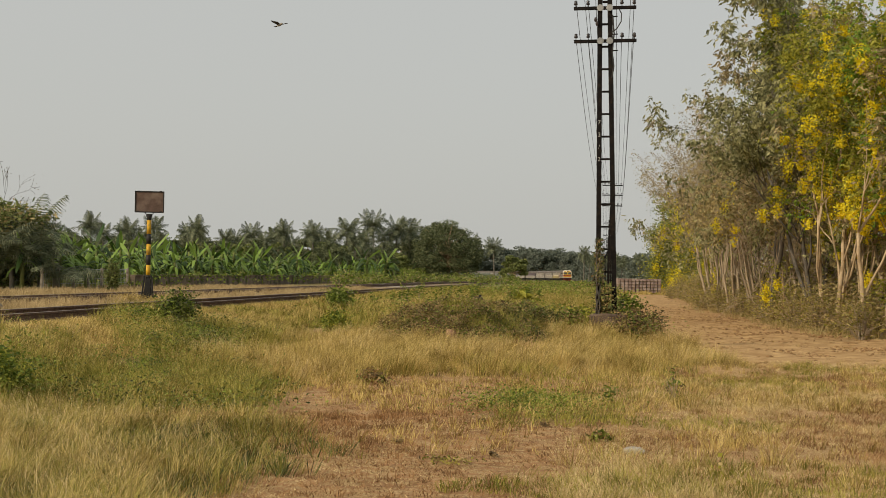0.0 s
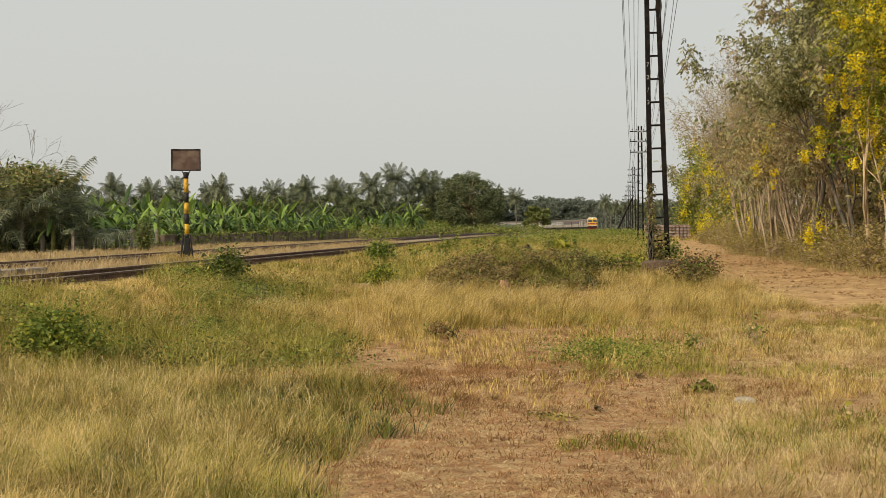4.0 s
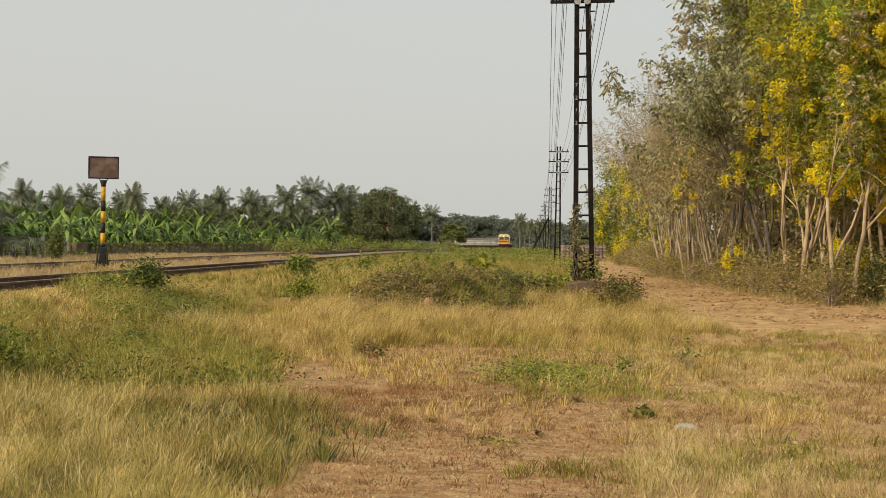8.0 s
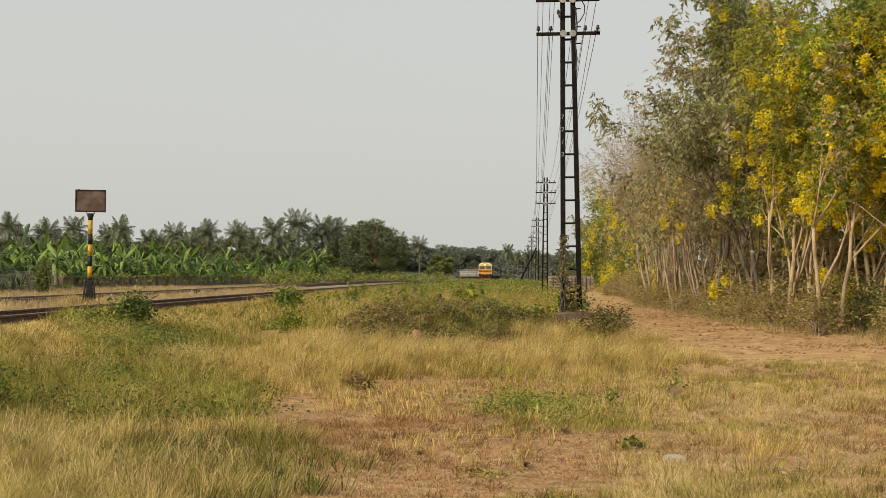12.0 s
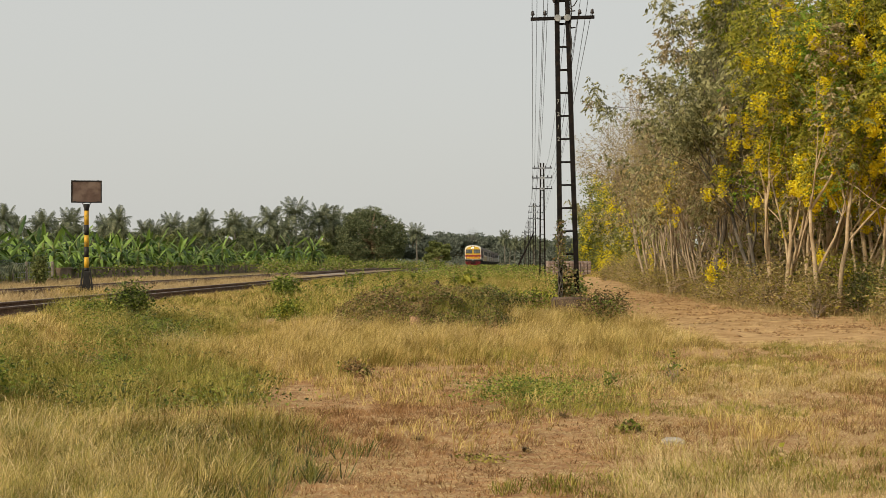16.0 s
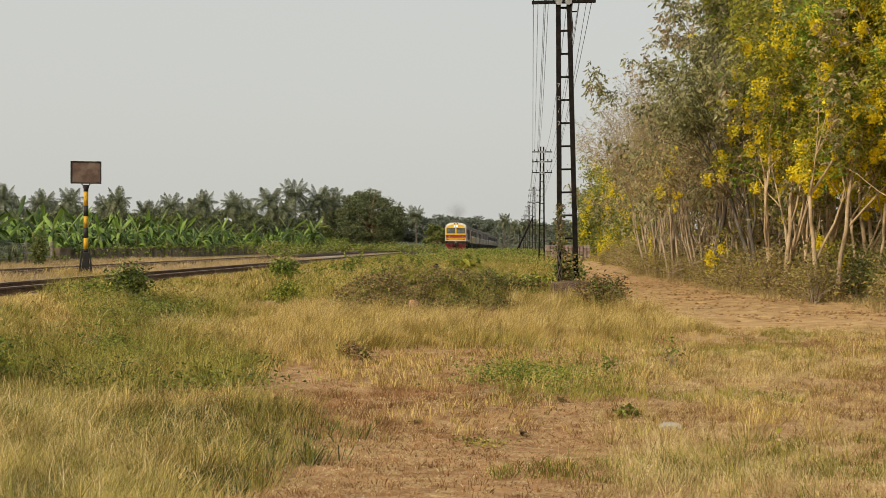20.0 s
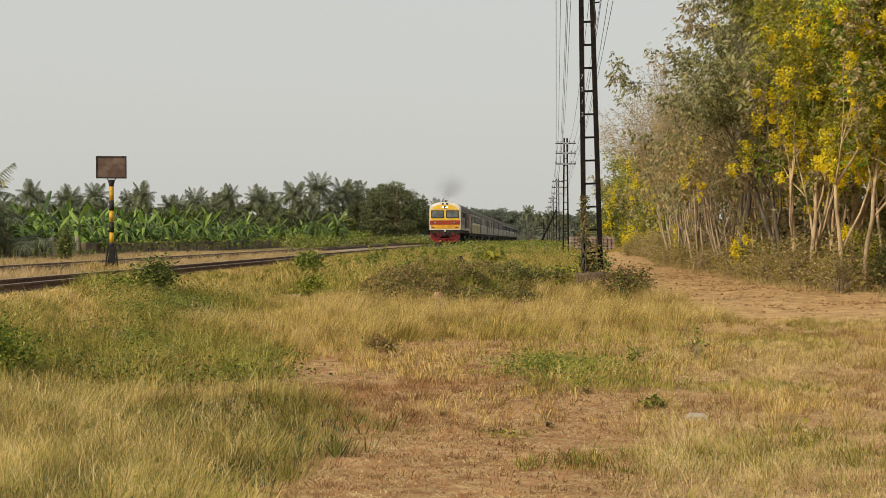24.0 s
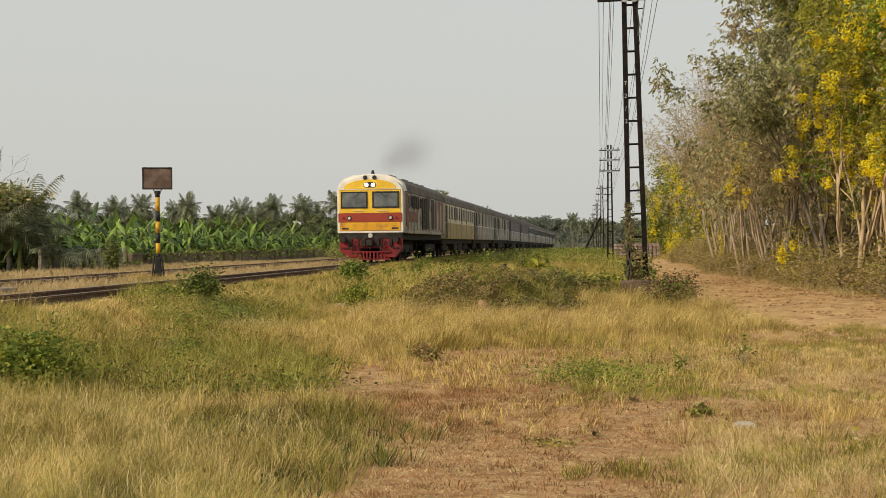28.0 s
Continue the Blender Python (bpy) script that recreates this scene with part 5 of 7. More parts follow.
    ok = U(0, 1, n) < mix_in(x, y, 3.0, 4.4, 0.3, 0.7) * 0.7 + 0.5 * step(y, 42, 50)
    x, y = x[ok], y[ok]
    k = np.clip(x - track_x(y), 0, 2.2)
    blades("shoulder_weeds", x, y, U(0.10, 0.26, len(x)) * (0.35 + 0.4 * k + 0.55 * step(y, 44, 56)), 0.008, GREEN, "green weeds on the shoulder of the line", 0.7, tuft=6)
    x, y = -9.77 + RNG.normal(size=420) * 0.35, 34.75 + RNG.normal(size=420) * 0.25
    blades("straw_tuft", x, y, U(0.18, 0.42, 420), 0.005, STRAW, "dry grass round the foot of the board", 0.6, tuft=4)
    # beyond: between the lines and up to the bananas
    n = 17000
    y = 11 + 60 * U(0, 1, n) ** 1.5
    u = np.where(U(0, 1, n) < 0.72, U(-3.35, -0.6, n), U(-0.42, 0.42, n))
    x = track_x(y) + u
    ok = U(0, 1, n) < 0.35 + 0.65 * lumps(x, y, 2.5, 3)
    x, y, u = x[ok], y[ok], u[ok]
    blades("straw_grass_between_lines", x, y, np.where(u > -0.5, U(0.06, 0.14, len(x)), U(0.10, 0.34, len(x)) * np.where(u < -1.1, 1.0, 0.55)), 0.0045, DULLSTRAW, "dry pale grass in and between the railway lines", 0.5, tuft=6)
    n = 9000
    y = 20 + 60 * U(0, 1, n)
    x = track_x(y) + U(-14.2, -4.7, n)
    blades("straw_grass_by_fence", x, y, U(0.08, 0.3, n), 0.008, DULLSTRAW, "dry pale grass before the fence", 0.6, tuft=5)
    x, y = scatter(19000, -0.12, 0.10, 30, 130, lambda x, y: off_track(x, y) * not_path(x, y) * (x > track_x(y) + 2.0) * (0.3 + 0.7 * lumps(x, y, 5, 3)))
    blades("weedy_grass", x, y, U(0.15, 0.40, len(x)) * (1 - 0.4 * step(y, 60, 100)), 0.011, GREEN, "weedy green grass along the line", 0.6, tuft=5)
    for mat, w, tag in ((GREEN, 0.0055, "tall green grass before the running line"), (STRAW, 0.0050, "tall dry grass before the running line")):
        x, y = scatter(9000, -0.16, 0.06, 31, 62, lambda x, y: off_track(x, y) * (x > track_x(y) + 1.6) * not_path(x, y) * mix_in(x, y, 2.6, 3 if mat is GREEN else 8, 0.25, 0.6))
        blades("line_side_grass", x, y, U(0.2, 0.52, len(x)), w, mat, tag, 0.6, tuft=5)
    x, y = scatter(7000, 0.10, 0.34, 26, 62, lambda x, y: np.exp(-((x - 8.9 - 1.2 * (1 - step(y, 33, 36)) + 0.5 * step(y, 52, 58)) / 0.75) ** 2))
    blades("foot_straw", x, y, U(0.08, 0.42, len(x)), 0.005, SCRUB, "dry grass at the foot of the trees", 0.7, tuft=5)
    x, y = scatter(15000, -0.10, 0.12, 31, 130, lambda x, y: off_track(x, y) * not_path(x, y) * (x > track_x(y) + 2.0) * mix_in(x, y, 7, 6, 0.4, 0.6))
    blades("straw_weeds", x, y, U(0.15, 0.42, len(x)), 0.011, STRAW, "dry straw among the weeds", 0.6, tuft=6)
    x, y = scatter(14000, 0.06, 0.26, 24, 100, lambda x, y: (1 - 0.985 * path_amount(x, y)) * fuzz(x, y, 2.5, 6) * step(x - (-9.33 + 0.0478 * y), 9.0, 10.5))
    blades("track_edge_straw", x, y, U(0.05, 0.18, len(x)), 0.005, STRAW, "dry straw at the edge of the dirt track", 0.9, tuft=6)


grass()


def clods():
    """Lumps of broken soil on the tilled dirt track."""
    bm = bmesh.new()
    bmesh.ops.create_icosphere(bm, subdivisions=1, radius=1)
    ball = np.array([v.co[:] for v in bm.verts])
    facets = np.array([[v.index for v in f.verts] for f in bm.faces])
    bm.free()
    base = np.array([(1, 0, 0), (-1, 0, 0), (0, 1, 0), (0, -1, 0), (0, 0, 1), (0, 0, -1)], dtype=float)
    tri = np.array([(0, 2, 4), (2, 1, 4), (1, 3, 4), (3, 0, 4), (2, 0, 5), (1, 2, 5), (3, 1, 5), (0, 3, 5)])
    x, y = scatter(70000, 0.08, 0.42, 21, 62, lambda x, y: path_amount(x, y) * (0.12 + 0.88 * mix_in(x, y, 2.2, 3.3, 0.35, 0.75)))
    n = len(x)
    s = RNG.gamma(1.5, 0.011, n).clip(0.008, 0.042)
    wob = 1 + 0.45 * RNG.normal(size=(n, len(base), 1)).clip(-1.6, 1.6)
    v = base[None] * wob * s[:, None, None] * np.array([1.2, 1, 0.6])
    v[..., 0] += x[:, None]
    v[..., 1] += y[:, None]
    v[..., 2] += (land(x, y) + s * 0.25)[:, None]
    t = (tri[None] + (np.arange(n) * len(base))[:, None, None]).reshape(-1, 3)
    tagged(new("soil_clods", fast_mesh("soil_clods", v.reshape(-1, 3), t, CLOD)), "dry clods of tilled orange-brown soil", "soil", kind="stuff")
    # ballast stones by the near line
    base, tri = ball, facets
    y = RNG.uniform(9, 45, 5000)
    x = track_x(y) + RNG.uniform(-1.5, 2.3, len(y))
    n = len(x)
    s = RNG.uniform(0.02, 0.045, n)
    v = base[None] * (1 + 0.3 * RNG.normal(size=(n, len(base), 1)).clip(-1.5, 1.5)) * s[:, None, None]
    u = np.abs(x - track_x(y))
    zz = np.where(u < 1.45, 0.53, 0.53 - (u - 1.45) * 0.27)
    v[..., 0] += x[:, None]
    v[..., 1] += y[:, None]
    v[..., 2] += zz[:, None] + 0.01
    t = (tri[None] + (np.arange(n) * len(base))[:, None, None]).reshape(-1, 3)
    tagged(new("ballast_stones", fast_mesh("ballast_stones", v.reshape(-1, 3), t, BALLAST)), "loose brown ballast stones along the rails", "ballast", kind="stuff")


clods()


def leaf_cloud(name, label, category, centre, radii, count, size, mats, stems=14, seed=1, shape=0.5, kind="", long=1.8):
    """A bush: thin stems under a mass of small leaves with an uneven outline; several leaf materials in shares."""
    rng = np.random.default_rng(seed)
    cx, cy = centre
    cz = float(land(cx, cy))
    b = thing(name, label, category, kind=kind, at=pose(cx, cy, cz))
    g = Geo()
    tips = []
    for _ in range(stems):
        a, k = rng.uniform(0, 2 * np.pi), rng.uniform(0.2, 1.0)
        tip = np.array([np.cos(a) * radii[0] * k, np.sin(a) * radii[1] * k, radii[2] * (1.25 - 0.75 * k ** 2) * rng.uniform(0.7, 1.1)])
        mid = tip * [0.45, 0.45, 0.62]
        r = 0.012 * max(radii) / 0.6
        g.tube([(tip[0] * 0.1, tip[1] * 0.1, -0.05), tuple(mid), tuple(tip)], [r, r * 0.7, r * 0.25], 4)
        tips += [mid, tip, (mid + tip) / 2]
    if radii[2] > 0.3:
        tagged(part("stem", g.mesh("stem", TWIG), b), kind="stuff")
    tips = np.array(tips)
    for share, mat in mats:
        n = int(count * share)
        p = tips[rng.integers(0, len(tips), n)] + rng.normal(size=(n, 3)) * np.array(radii) * shape * 0.55
        zlow = land(p[:, 0] + cx, p[:, 1] + cy) - cz
        p[:, 2] = np.maximum(p[:, 2], zlow + 0.02 + 0.1 * rng.uniform(0, 1, n) * radii[2])
        part("foliage", leaves_mesh("foliage", p, size, mat, rng, 0.1, long), b)
    return b


def bushes():
    leaf_cloud("shrub", "dark green shrub on the bank beside the track", "shrub", (-5.95, 24.2), (0.40, 0.40, 0.44), 3200, 0.036, ((0.45, HERB), (0.55, DARKVINE)), 26, 3)
    leaf_cloud("shrub", "low green creeper shrub beside the track", "shrub", (-6.5, 23.9), (0.5, 0.45, 0.2), 2200, 0.034, ((0.8, HERB), (0.2, GREEN)), 16, 4)
    leaf_cloud("shrub", "leafy green shrub in the grass", "shrub", (-3.85, 30.0), (0.40, 0.38, 0.34), 2400, 0.036, ((0.6, HERB), (0.4, CASSIALEAF)), 18, 5)
    leaf_cloud("shrub", "bright green bush in tall dry grass", "shrub", (-5.0, 13.25), (0.46, 0.42, 0.40), 6000, 0.03, ((0.75, HERB), (0.25, CASSIALEAF)), 26, 6)
    leaf_cloud("shrub", "round green shrub beside the dirt track", "shrub", (3.75, 47), (0.55, 0.5, 0.65), 1600, 0.07, ((0.8, HERB), (0.2, DARKVINE)), 12, 7)
    leaf_cloud("weed_patch", "fresh green low weeds in the dry grass", "weeds", (0.85, 14.8), (0.75, 1.25, 0.12), 3600, 0.018, ((0.75, HERB), (0.25, GREEN)), 60, 8, 0.8)
    leaf_cloud("weed_patch", "small green weeds on bare soil", "weeds", (0.15, 10.2), (0.24, 0.2, 0.035), 220, 0.018, ((0.6, GREEN), (0.4, DRYVINE)), 8, 9)
    leaf_cloud("weed_patch", "small dark weed tuft on bare soil", "weeds", (1.45, 11.6), (0.12, 0.1, 0.08), 240, 0.025, ((0.5, DRYVINE), (0.5, HERB)), 8, 10)
    leaf_cloud("weed_patch", "dry brown weed tuft", "weeds", (-1.35, 17.2), (0.24, 0.2, 0.13), 520, 0.026, ((0.55, DRYVINE), (0.25, REDDISH), (0.2, HERB)), 14, 12)
    leaf_cloud("vine_clump", "dry creepers round the foot of the near pole", "creeper", (2.95, 27.8), (0.62, 0.55, 0.42), 3600, 0.034, ((0.62, DRYVINE), (0.2, HERB), (0.18, DARKVINE)), 34, 13)
    leaf_cloud("vine_clump", "green creepers before the concrete block", "creeper", (1.55, 27.9), (0.3, 0.3, 0.26), 900, 0.036, ((0.4, DRYVINE), (0.6, HERB)), 14, 14)
    leaf_cloud("weed_patch", "broad bright green weeds behind the mound", "weeds", (1.9, 36.0), (1.1, 0.8, 0.30), 2000, 0.075, ((1.0, CASSIALEAF),), 24, 15)
    leaf_cloud("weed_patch", "tall broad-leaved green plant", "weeds", (0.25, 46.0), (0.35, 0.3, 0.42), 160, 0.14, ((1.0, CASSIALEAF),), 10, 16, 0.45, "", 2.6)
    # leafy green patches across the left of the field
    rng = random.Random(21)
    for i in range(34):
        y = rng.uniform(13.4, 25.5)
        x = -2.4 - 0.25 * (y - 14) - rng.uniform(0, 4.5)
        if abs(x - float(track_x(y))) < 2.0 or x < float(track_x(y)) or (y > 18 and x < -0.285 * y + 0.3):
            continue
        leaf_cloud("weed_patch", "low green creeping weeds in the grass", "weeds", (x, y), (rng.uniform(0.4, 0.9), rng.uniform(0.4, 0.8), rng.uniform(0.07, 0.17)), 1500, 0.022, ((0.5, HERB), (0.5, DARKVINE)), 34, 100 + i, 0.8, "", 2.4)
    # the mound
    rngn = np.random.default_rng(31)
    n = 90000
    x, y = -0.62 + rngn.normal(size=n) * 1.35, 27.8 + rngn.normal(size=n) * 1.6
    z = land(x, y) + rngn.uniform(0, 1, n) ** 1.2 * (0.03 + 0.42 * fuzz(x, y, 0.55, 2) ** 1.3)
    ok = (((x + 0.62) / 2.35) ** 2 + ((y - 28.4) / 3.0) ** 2 < 1 + 1.1 * (fuzz(x, y, 0.9, 4) - 0.55)) & (y < 33)
    p = np.stack([x, y, z], -1)[ok]
    pick = rngn.uniform(0, 1, len(p)) < np.clip(0.26 + 0.4 * (p[:, 0] + 0.3), 0.10, 0.7)
    mound = thing("creeper_mound", "earth mound overgrown with brown and dark green creepers", "creeper", kind="stuff")
    part("green_leaves", leaves_mesh("green_leaves", p[pick], 0.026, DARKVINE, rngn), mound, "dark green creeper leaves")
    rest = p[~pick]
    fresh = rngn.uniform(0, 1, len(rest)) < 0.22 * step(fuzz(rest[:, 0], rest[:, 1], 0.8, 6), 0.3, 0.7)
    part("dry_leaves", leaves_mesh("dry_leaves", rest[~fresh], 0.027, DRYVINE, rngn), mound, "brown dried creeper leaves")
    part("fresh_leaves", leaves_mesh("fresh_leaves", rest[fresh], 0.03, HERB, rngn), mound, "fresh green creeper leaves")
    # weeds that cover the strip along the line
    n = 62000
    y = 33 + rngn.uniform(0, 1, n) ** 1.7 * 150
    u = rngn.uniform(2.0, 11.0, n)
    x = track_x(y) + u
    ok = rngn.uniform(0, 1, n) < (0.15 + 0.85 * step(lumps(x, y, 6, 1.5), 0.3, 0.7)) * not_path(x, y)
    x, y = x[ok], y[ok]
    z = land(x, y) + rngn.uniform(0, 1, len(x)) ** 1.3 * (0.12 + 0.4 * lumps(x, y, 3, 7) + 0.3 * step(y, 48, 60))
    sel = rngn.uniform(0, 1, len(x)) < 0.8
    strip = thing("line_side_weeds", "rank green weeds along the railway bank", "weeds", kind="stuff")
    p = np.stack([x, y, z], -1)
    part("green_leaves", leaves_mesh("green_leaves", p[sel], 0.04 + 0.05 * step(p[sel][:, 1], 55, 120), HERB, rngn), strip)
    part("dry_leaves", leaves_mesh("dry_leaves", p[~sel], 0.038 + 0.045 * step(p[~sel][:, 1], 55, 120), DRYVINE, rngn), strip)
    # single tall weeds that stand up before the passing train
    rw = random.Random(52)
    for i in range(34):
        y = rw.uniform(36, 60)
        x = float(track_x(y)) + rw.uniform(2.6, 7.6)
        leaf_cloud("tall_weed", "tall leafy green weed beside the line", "weeds", (x, y), (0.14, 0.14, rw.uniform(0.30, 0.62)), 120, 0.045, ((0.8, HERB), (0.2, GREEN)), 5, 800 + i, 0.6, "", 2.4)
    leaf_cloud("shrub", "bright green shrub at the foot of the bank", "shrub", (-5.0, 37.6), (0.55, 0.5, 0.5), 2400, 0.045, ((0.85, HERB), (0.15, DARKVINE)), 18, 77)
    # creepers up the near pole
    n = 1700
    h = rngn.uniform(0, 1, n) ** 1.6 * 1.6
    x = 2.27 - 0.175 + rngn.normal(size=n) * (0.05 + 0.06 * (h < 0.7)) + (h < 0.6) * rngn.uniform(0, 0.35, n)
    y = 28.15 + rngn.normal(size=n) * 0.10
    p = np.stack([x, y, 0.72 + h], -1)
    vine = thing("pole_creeper", "green and brown creeper climbing the near pole", "creeper")
    pick = rngn.uniform(0, 1, n) < 0.55
    part("green_leaves", leaves_mesh("green_leaves", p[pick], 0.036, DARKVINE, rngn), vine)
    part("dry_leaves", leaves_mesh("dry_leaves", p[~pick], 0.036, DRYVINE, rngn), vine)
    g = Geo()
    for k in range(4):
        g.tube([(2.085 + 0.05 * math.sin(i * 1.3 + k * 2), 28.09 + 0.04 * math.cos(i * 1.1 + k), 0.6 + 0.22 * i) for i in range(8)], [0.012] * 8, 4)
    part("stem", g.mesh("stem", DARKTWIG), vine)


def soil_bits():
    x, y = 1.72, 10.9
    b = bmesh.new()
    bmesh.ops.create_icosphere(b, subdivisions=2, radius=1)
    r = random.Random(6)
    for v in b.verts:
        v.co = Vector((v.co.x * 0.11, v.co.y * 0.08, v.co.z * 0.04)) * r.uniform(0.8, 1.15)
    me = bpy.data.meshes.new("pale_stone")
    b.to_mesh(me)
    b.free()
    me.materials.append(SLEEPERC)
    tagged(new("pale_stone", me), "flat pale grey stone half sunk in the soil", "stone").matrix_basis = pose(x, y, float(land(x, y)) + 0.015, 4, 3, 25)
    leaf_cloud("yellowing_weed", "small weed with yellowing leaves among straw", "weeds", (2.32, 9.55), (0.10, 0.08, 0.16), 16, 0.032, ((0.7, CASSIALEAF), (0.3, PALE)), 5, 61, 0.6, "", 1.6)
    leaf_cloud("thin_weed", "thin upright weed in the dry grass", "weeds", (2.55, 16.0), (0.16, 0.16, 0.32), 90, 0.028, ((0.7, HERB), (0.3, DRYVINE)), 7, 62, 0.5)
    leaf_cloud("thin_weed", "thin upright weed in the dry grass", "weeds", (1.75, 15.6), (0.12, 0.12, 0.18), 80, 0.028, ((0.7, HERB), (0.3, DARKVINE)), 6, 63, 0.5)
    for i, (x, y) in enumerate(((0.32, 12.9), (0.95, 12.4), (-0.35, 11.2), (0.55, 10.6))):
        leaf_cloud("withered_weed", "small withered dark weed on bare soil", "weeds", (x, y), (0.05, 0.05, 0.03), 22, 0.03, ((1.0, DRYVINE),), 3, 64 + i, 0.5)


bushes()
soil_bits()


# ---- exhaust smoke over the locomotive ----
def smoke_cloud():
    """A few thin round puffs whose edges fade out."""
    m = bpy.data.materials.new("thin_smoke")
    m.use_nodes = True
    n, l = m.node_tree.nodes, m.node_tree.links
    d, tr, ms = n.new("ShaderNodeBsdfDiffuse"), n.new("ShaderNodeBsdfTransparent"), n.new("ShaderNodeMixShader")
    d.inputs[0].default_value = (0.10, 0.097, 0.09, 1)
    uv, dist, ramp = n.new("ShaderNodeUVMap"), n.new("ShaderNodeVectorMath"), n.new("ShaderNodeMapRange")
    uv.uv_map = "puff"
    dist.operation = "DISTANCE"
    dist.inputs[1].default_value = (0.5, 0.5, 0)
    ramp.interpolation_type = "SMOOTHSTEP"
    ramp.inputs[1].default_value, ramp.inputs[2].default_value, ramp.inputs[3].default_value, ramp.inputs[4].default_value = 0.0, 0.5, 0.09, 0.0
    l.new(uv.outputs[0], dist.inputs[0]), l.new(dist.outputs["Value"], ramp.inputs[0]), l.new(ramp.outputs[0], ms.inputs[0])
    l.new(tr.outputs[0], ms.inputs[1]), l.new(d.outputs[0], ms.inputs[2]), l.new(ms.outputs[0], n["Material Output"].inputs[0])
    s = thing("exhaust_smoke", "thin grey exhaust smoke trailing over the train", "smoke")
    rng = np.random.default_rng(5)
    count = 6
    k = np.linspace(0.1, 1, count)
    c = np.stack([0.1 + 0.9 * k ** 2 + 0.25 * np.sin(9 * k), 1.0 - 15.0 * k ** 1.4, 4.3 + 1.8 * k ** 0.8], -1)
    size = 0.5 + 1.3 * k
    turn = np.array([0.1, 0.98, 0.15]) + rng.normal(size=(count, 3)) * 0.12
    turn /= np.linalg.norm(turn, axis=1)[:, None]
    e = np.cross(turn, [0.3, 0.2, 0.93])
    e /= np.linalg.norm(e, axis=1)[:, None]
    f = np.cross(turn, e)
    e, f = e * (size * 1.25)[:, None], f * size[:, None]
    v = np.stack([c - e - f, c + e - f, c + e + f, c - e + f], 1).reshape(-1, 3)
    me = bpy.data.meshes.new("smoke_puffs")
    me.from_pydata(v.tolist(), [], [(4 * i, 4 * i + 1, 4 * i + 2, 4 * i + 3) for i in range(count)])
    me.uv_layers.new(name="puff").data.foreach_set("uv", [0, 0, 1, 0, 1, 1, 0, 1] * count)
    me.materials.append(m)
    tagged(part("smoke_puffs", me, s), kind="stuff")
    return s


smoke = smoke_cloud()


# ---- banana plot ----
def banana_leaf(length, width, droop, seed):
    """A long blade folded along its midrib, arching over, with a ragged edge."""
    r = random.Random(seed)
    g = Geo()
    n = 8
    for i in range(n + 1):
        t = i / n
        y, z = length * (t * (1 - 0.25 * droop * t)), length * (0.62 * t - droop * 0.95 * t * t)
        w = width * (math.sin(math.pi * min(t * 0.93 + 0.05, 1)) ** 0.6) * r.uniform(0.8, 1.05)
        g.v += [(-w, y, z - 0.10 * w - r.uniform(0, 0.05)), (0, y, z), (w, y, z - 0.10 * w - r.uniform(0, 0.05))]
    for i in range(n):
        k = i * 3
        g.f += [(k, k + 1, k + 4, k + 3), (k + 1, k + 2, k + 5, k + 4)]
    me = bpy.data.meshes.new("banana_leaf")
    me.from_pydata(g.v, [], g.f)
    me.materials.append(BANANA)
    me.polygons.foreach_set("use_smooth", [True] * len(me.polygons))
    return me


def bananas():
    r = random.Random(3)
    kinds = [banana_leaf(1.12, 0.118, d, i) for i, d in enumerate((0.25, 0.6, 0.85, 1.05, 1.3))]
    stem = Geo().tube([(0, 0, -0.1), (0, 0, 0.8), (0, 0, 1.6)], [0.11, 0.09, 0.06], 8).mesh("pseudostem", LIGHTTREE, 0, True)
    made = []
    for v in range(4):
        b = thing("banana_plant", "green banana plant with broad arching leaves", "banana plant", "banana plants")
        part("pseudostem", stem, b, "pale green leaf-sheath stem")
        for k in range(15):
            d = kinds[0] if k < 2 else r.choice(kinds[1:])
            part("leaf", d, b, "", pose(0, 0, 1.50 - 0.05 * k + r.uniform(-0.05, 0.05), r.uniform(14, 40) if k < 2 else r.uniform(-14, 22), r.uniform(-30, 30), 137 * k + r.uniform(-30, 30)))
        made.append(b)
    spots = []
    for row in range(5):
        for k in range(44 if row > 1 else 64):
            y = 57.5 + k * 1.85 + row * 0.8 + r.uniform(-0.9, 0.9)
            u = -15.4 - row * 1.9 + r.uniform(-0.8, 0.8)
            if (k > 30 and row > 1) or (y < 63 and row > 0 and float(track_x(y)) + u < -22.5):
                continue
            spots.append((float(track_x(y)) + u, y, row))
            if row < 1 and k < 26:
                spots.append((float(track_x(y)) + u + r.uniform(-0.3, 1.0), y + r.uniform(0.6, 1.6), 9))
    for k in range(9):
        y = 112 + r.uniform(-5, 6)
        spots.append((-13.9 + r.uniform(-1.7, 1.5), y, 2))
    for i, (x, y, row) in enumerate(spots):
        s = 1.13 * r.uniform(0.72, 1.14) * (0.6 if row == 9 else 0.92 if row == 0 else 1.05) * (1 - 0.2 * float(step(y, 100, 160)))
        m = pose(x, y, float(land(x, y)), r.uniform(-4, 4), r.uniform(-4, 4), r.uniform(0, 360)) @ Matrix.Diagonal((s, s, s * 1.1, 1))
        if i < 4:
            made[i].matrix_basis = m
        else:
            copy_thing(made[i % 4], m)


bananas()


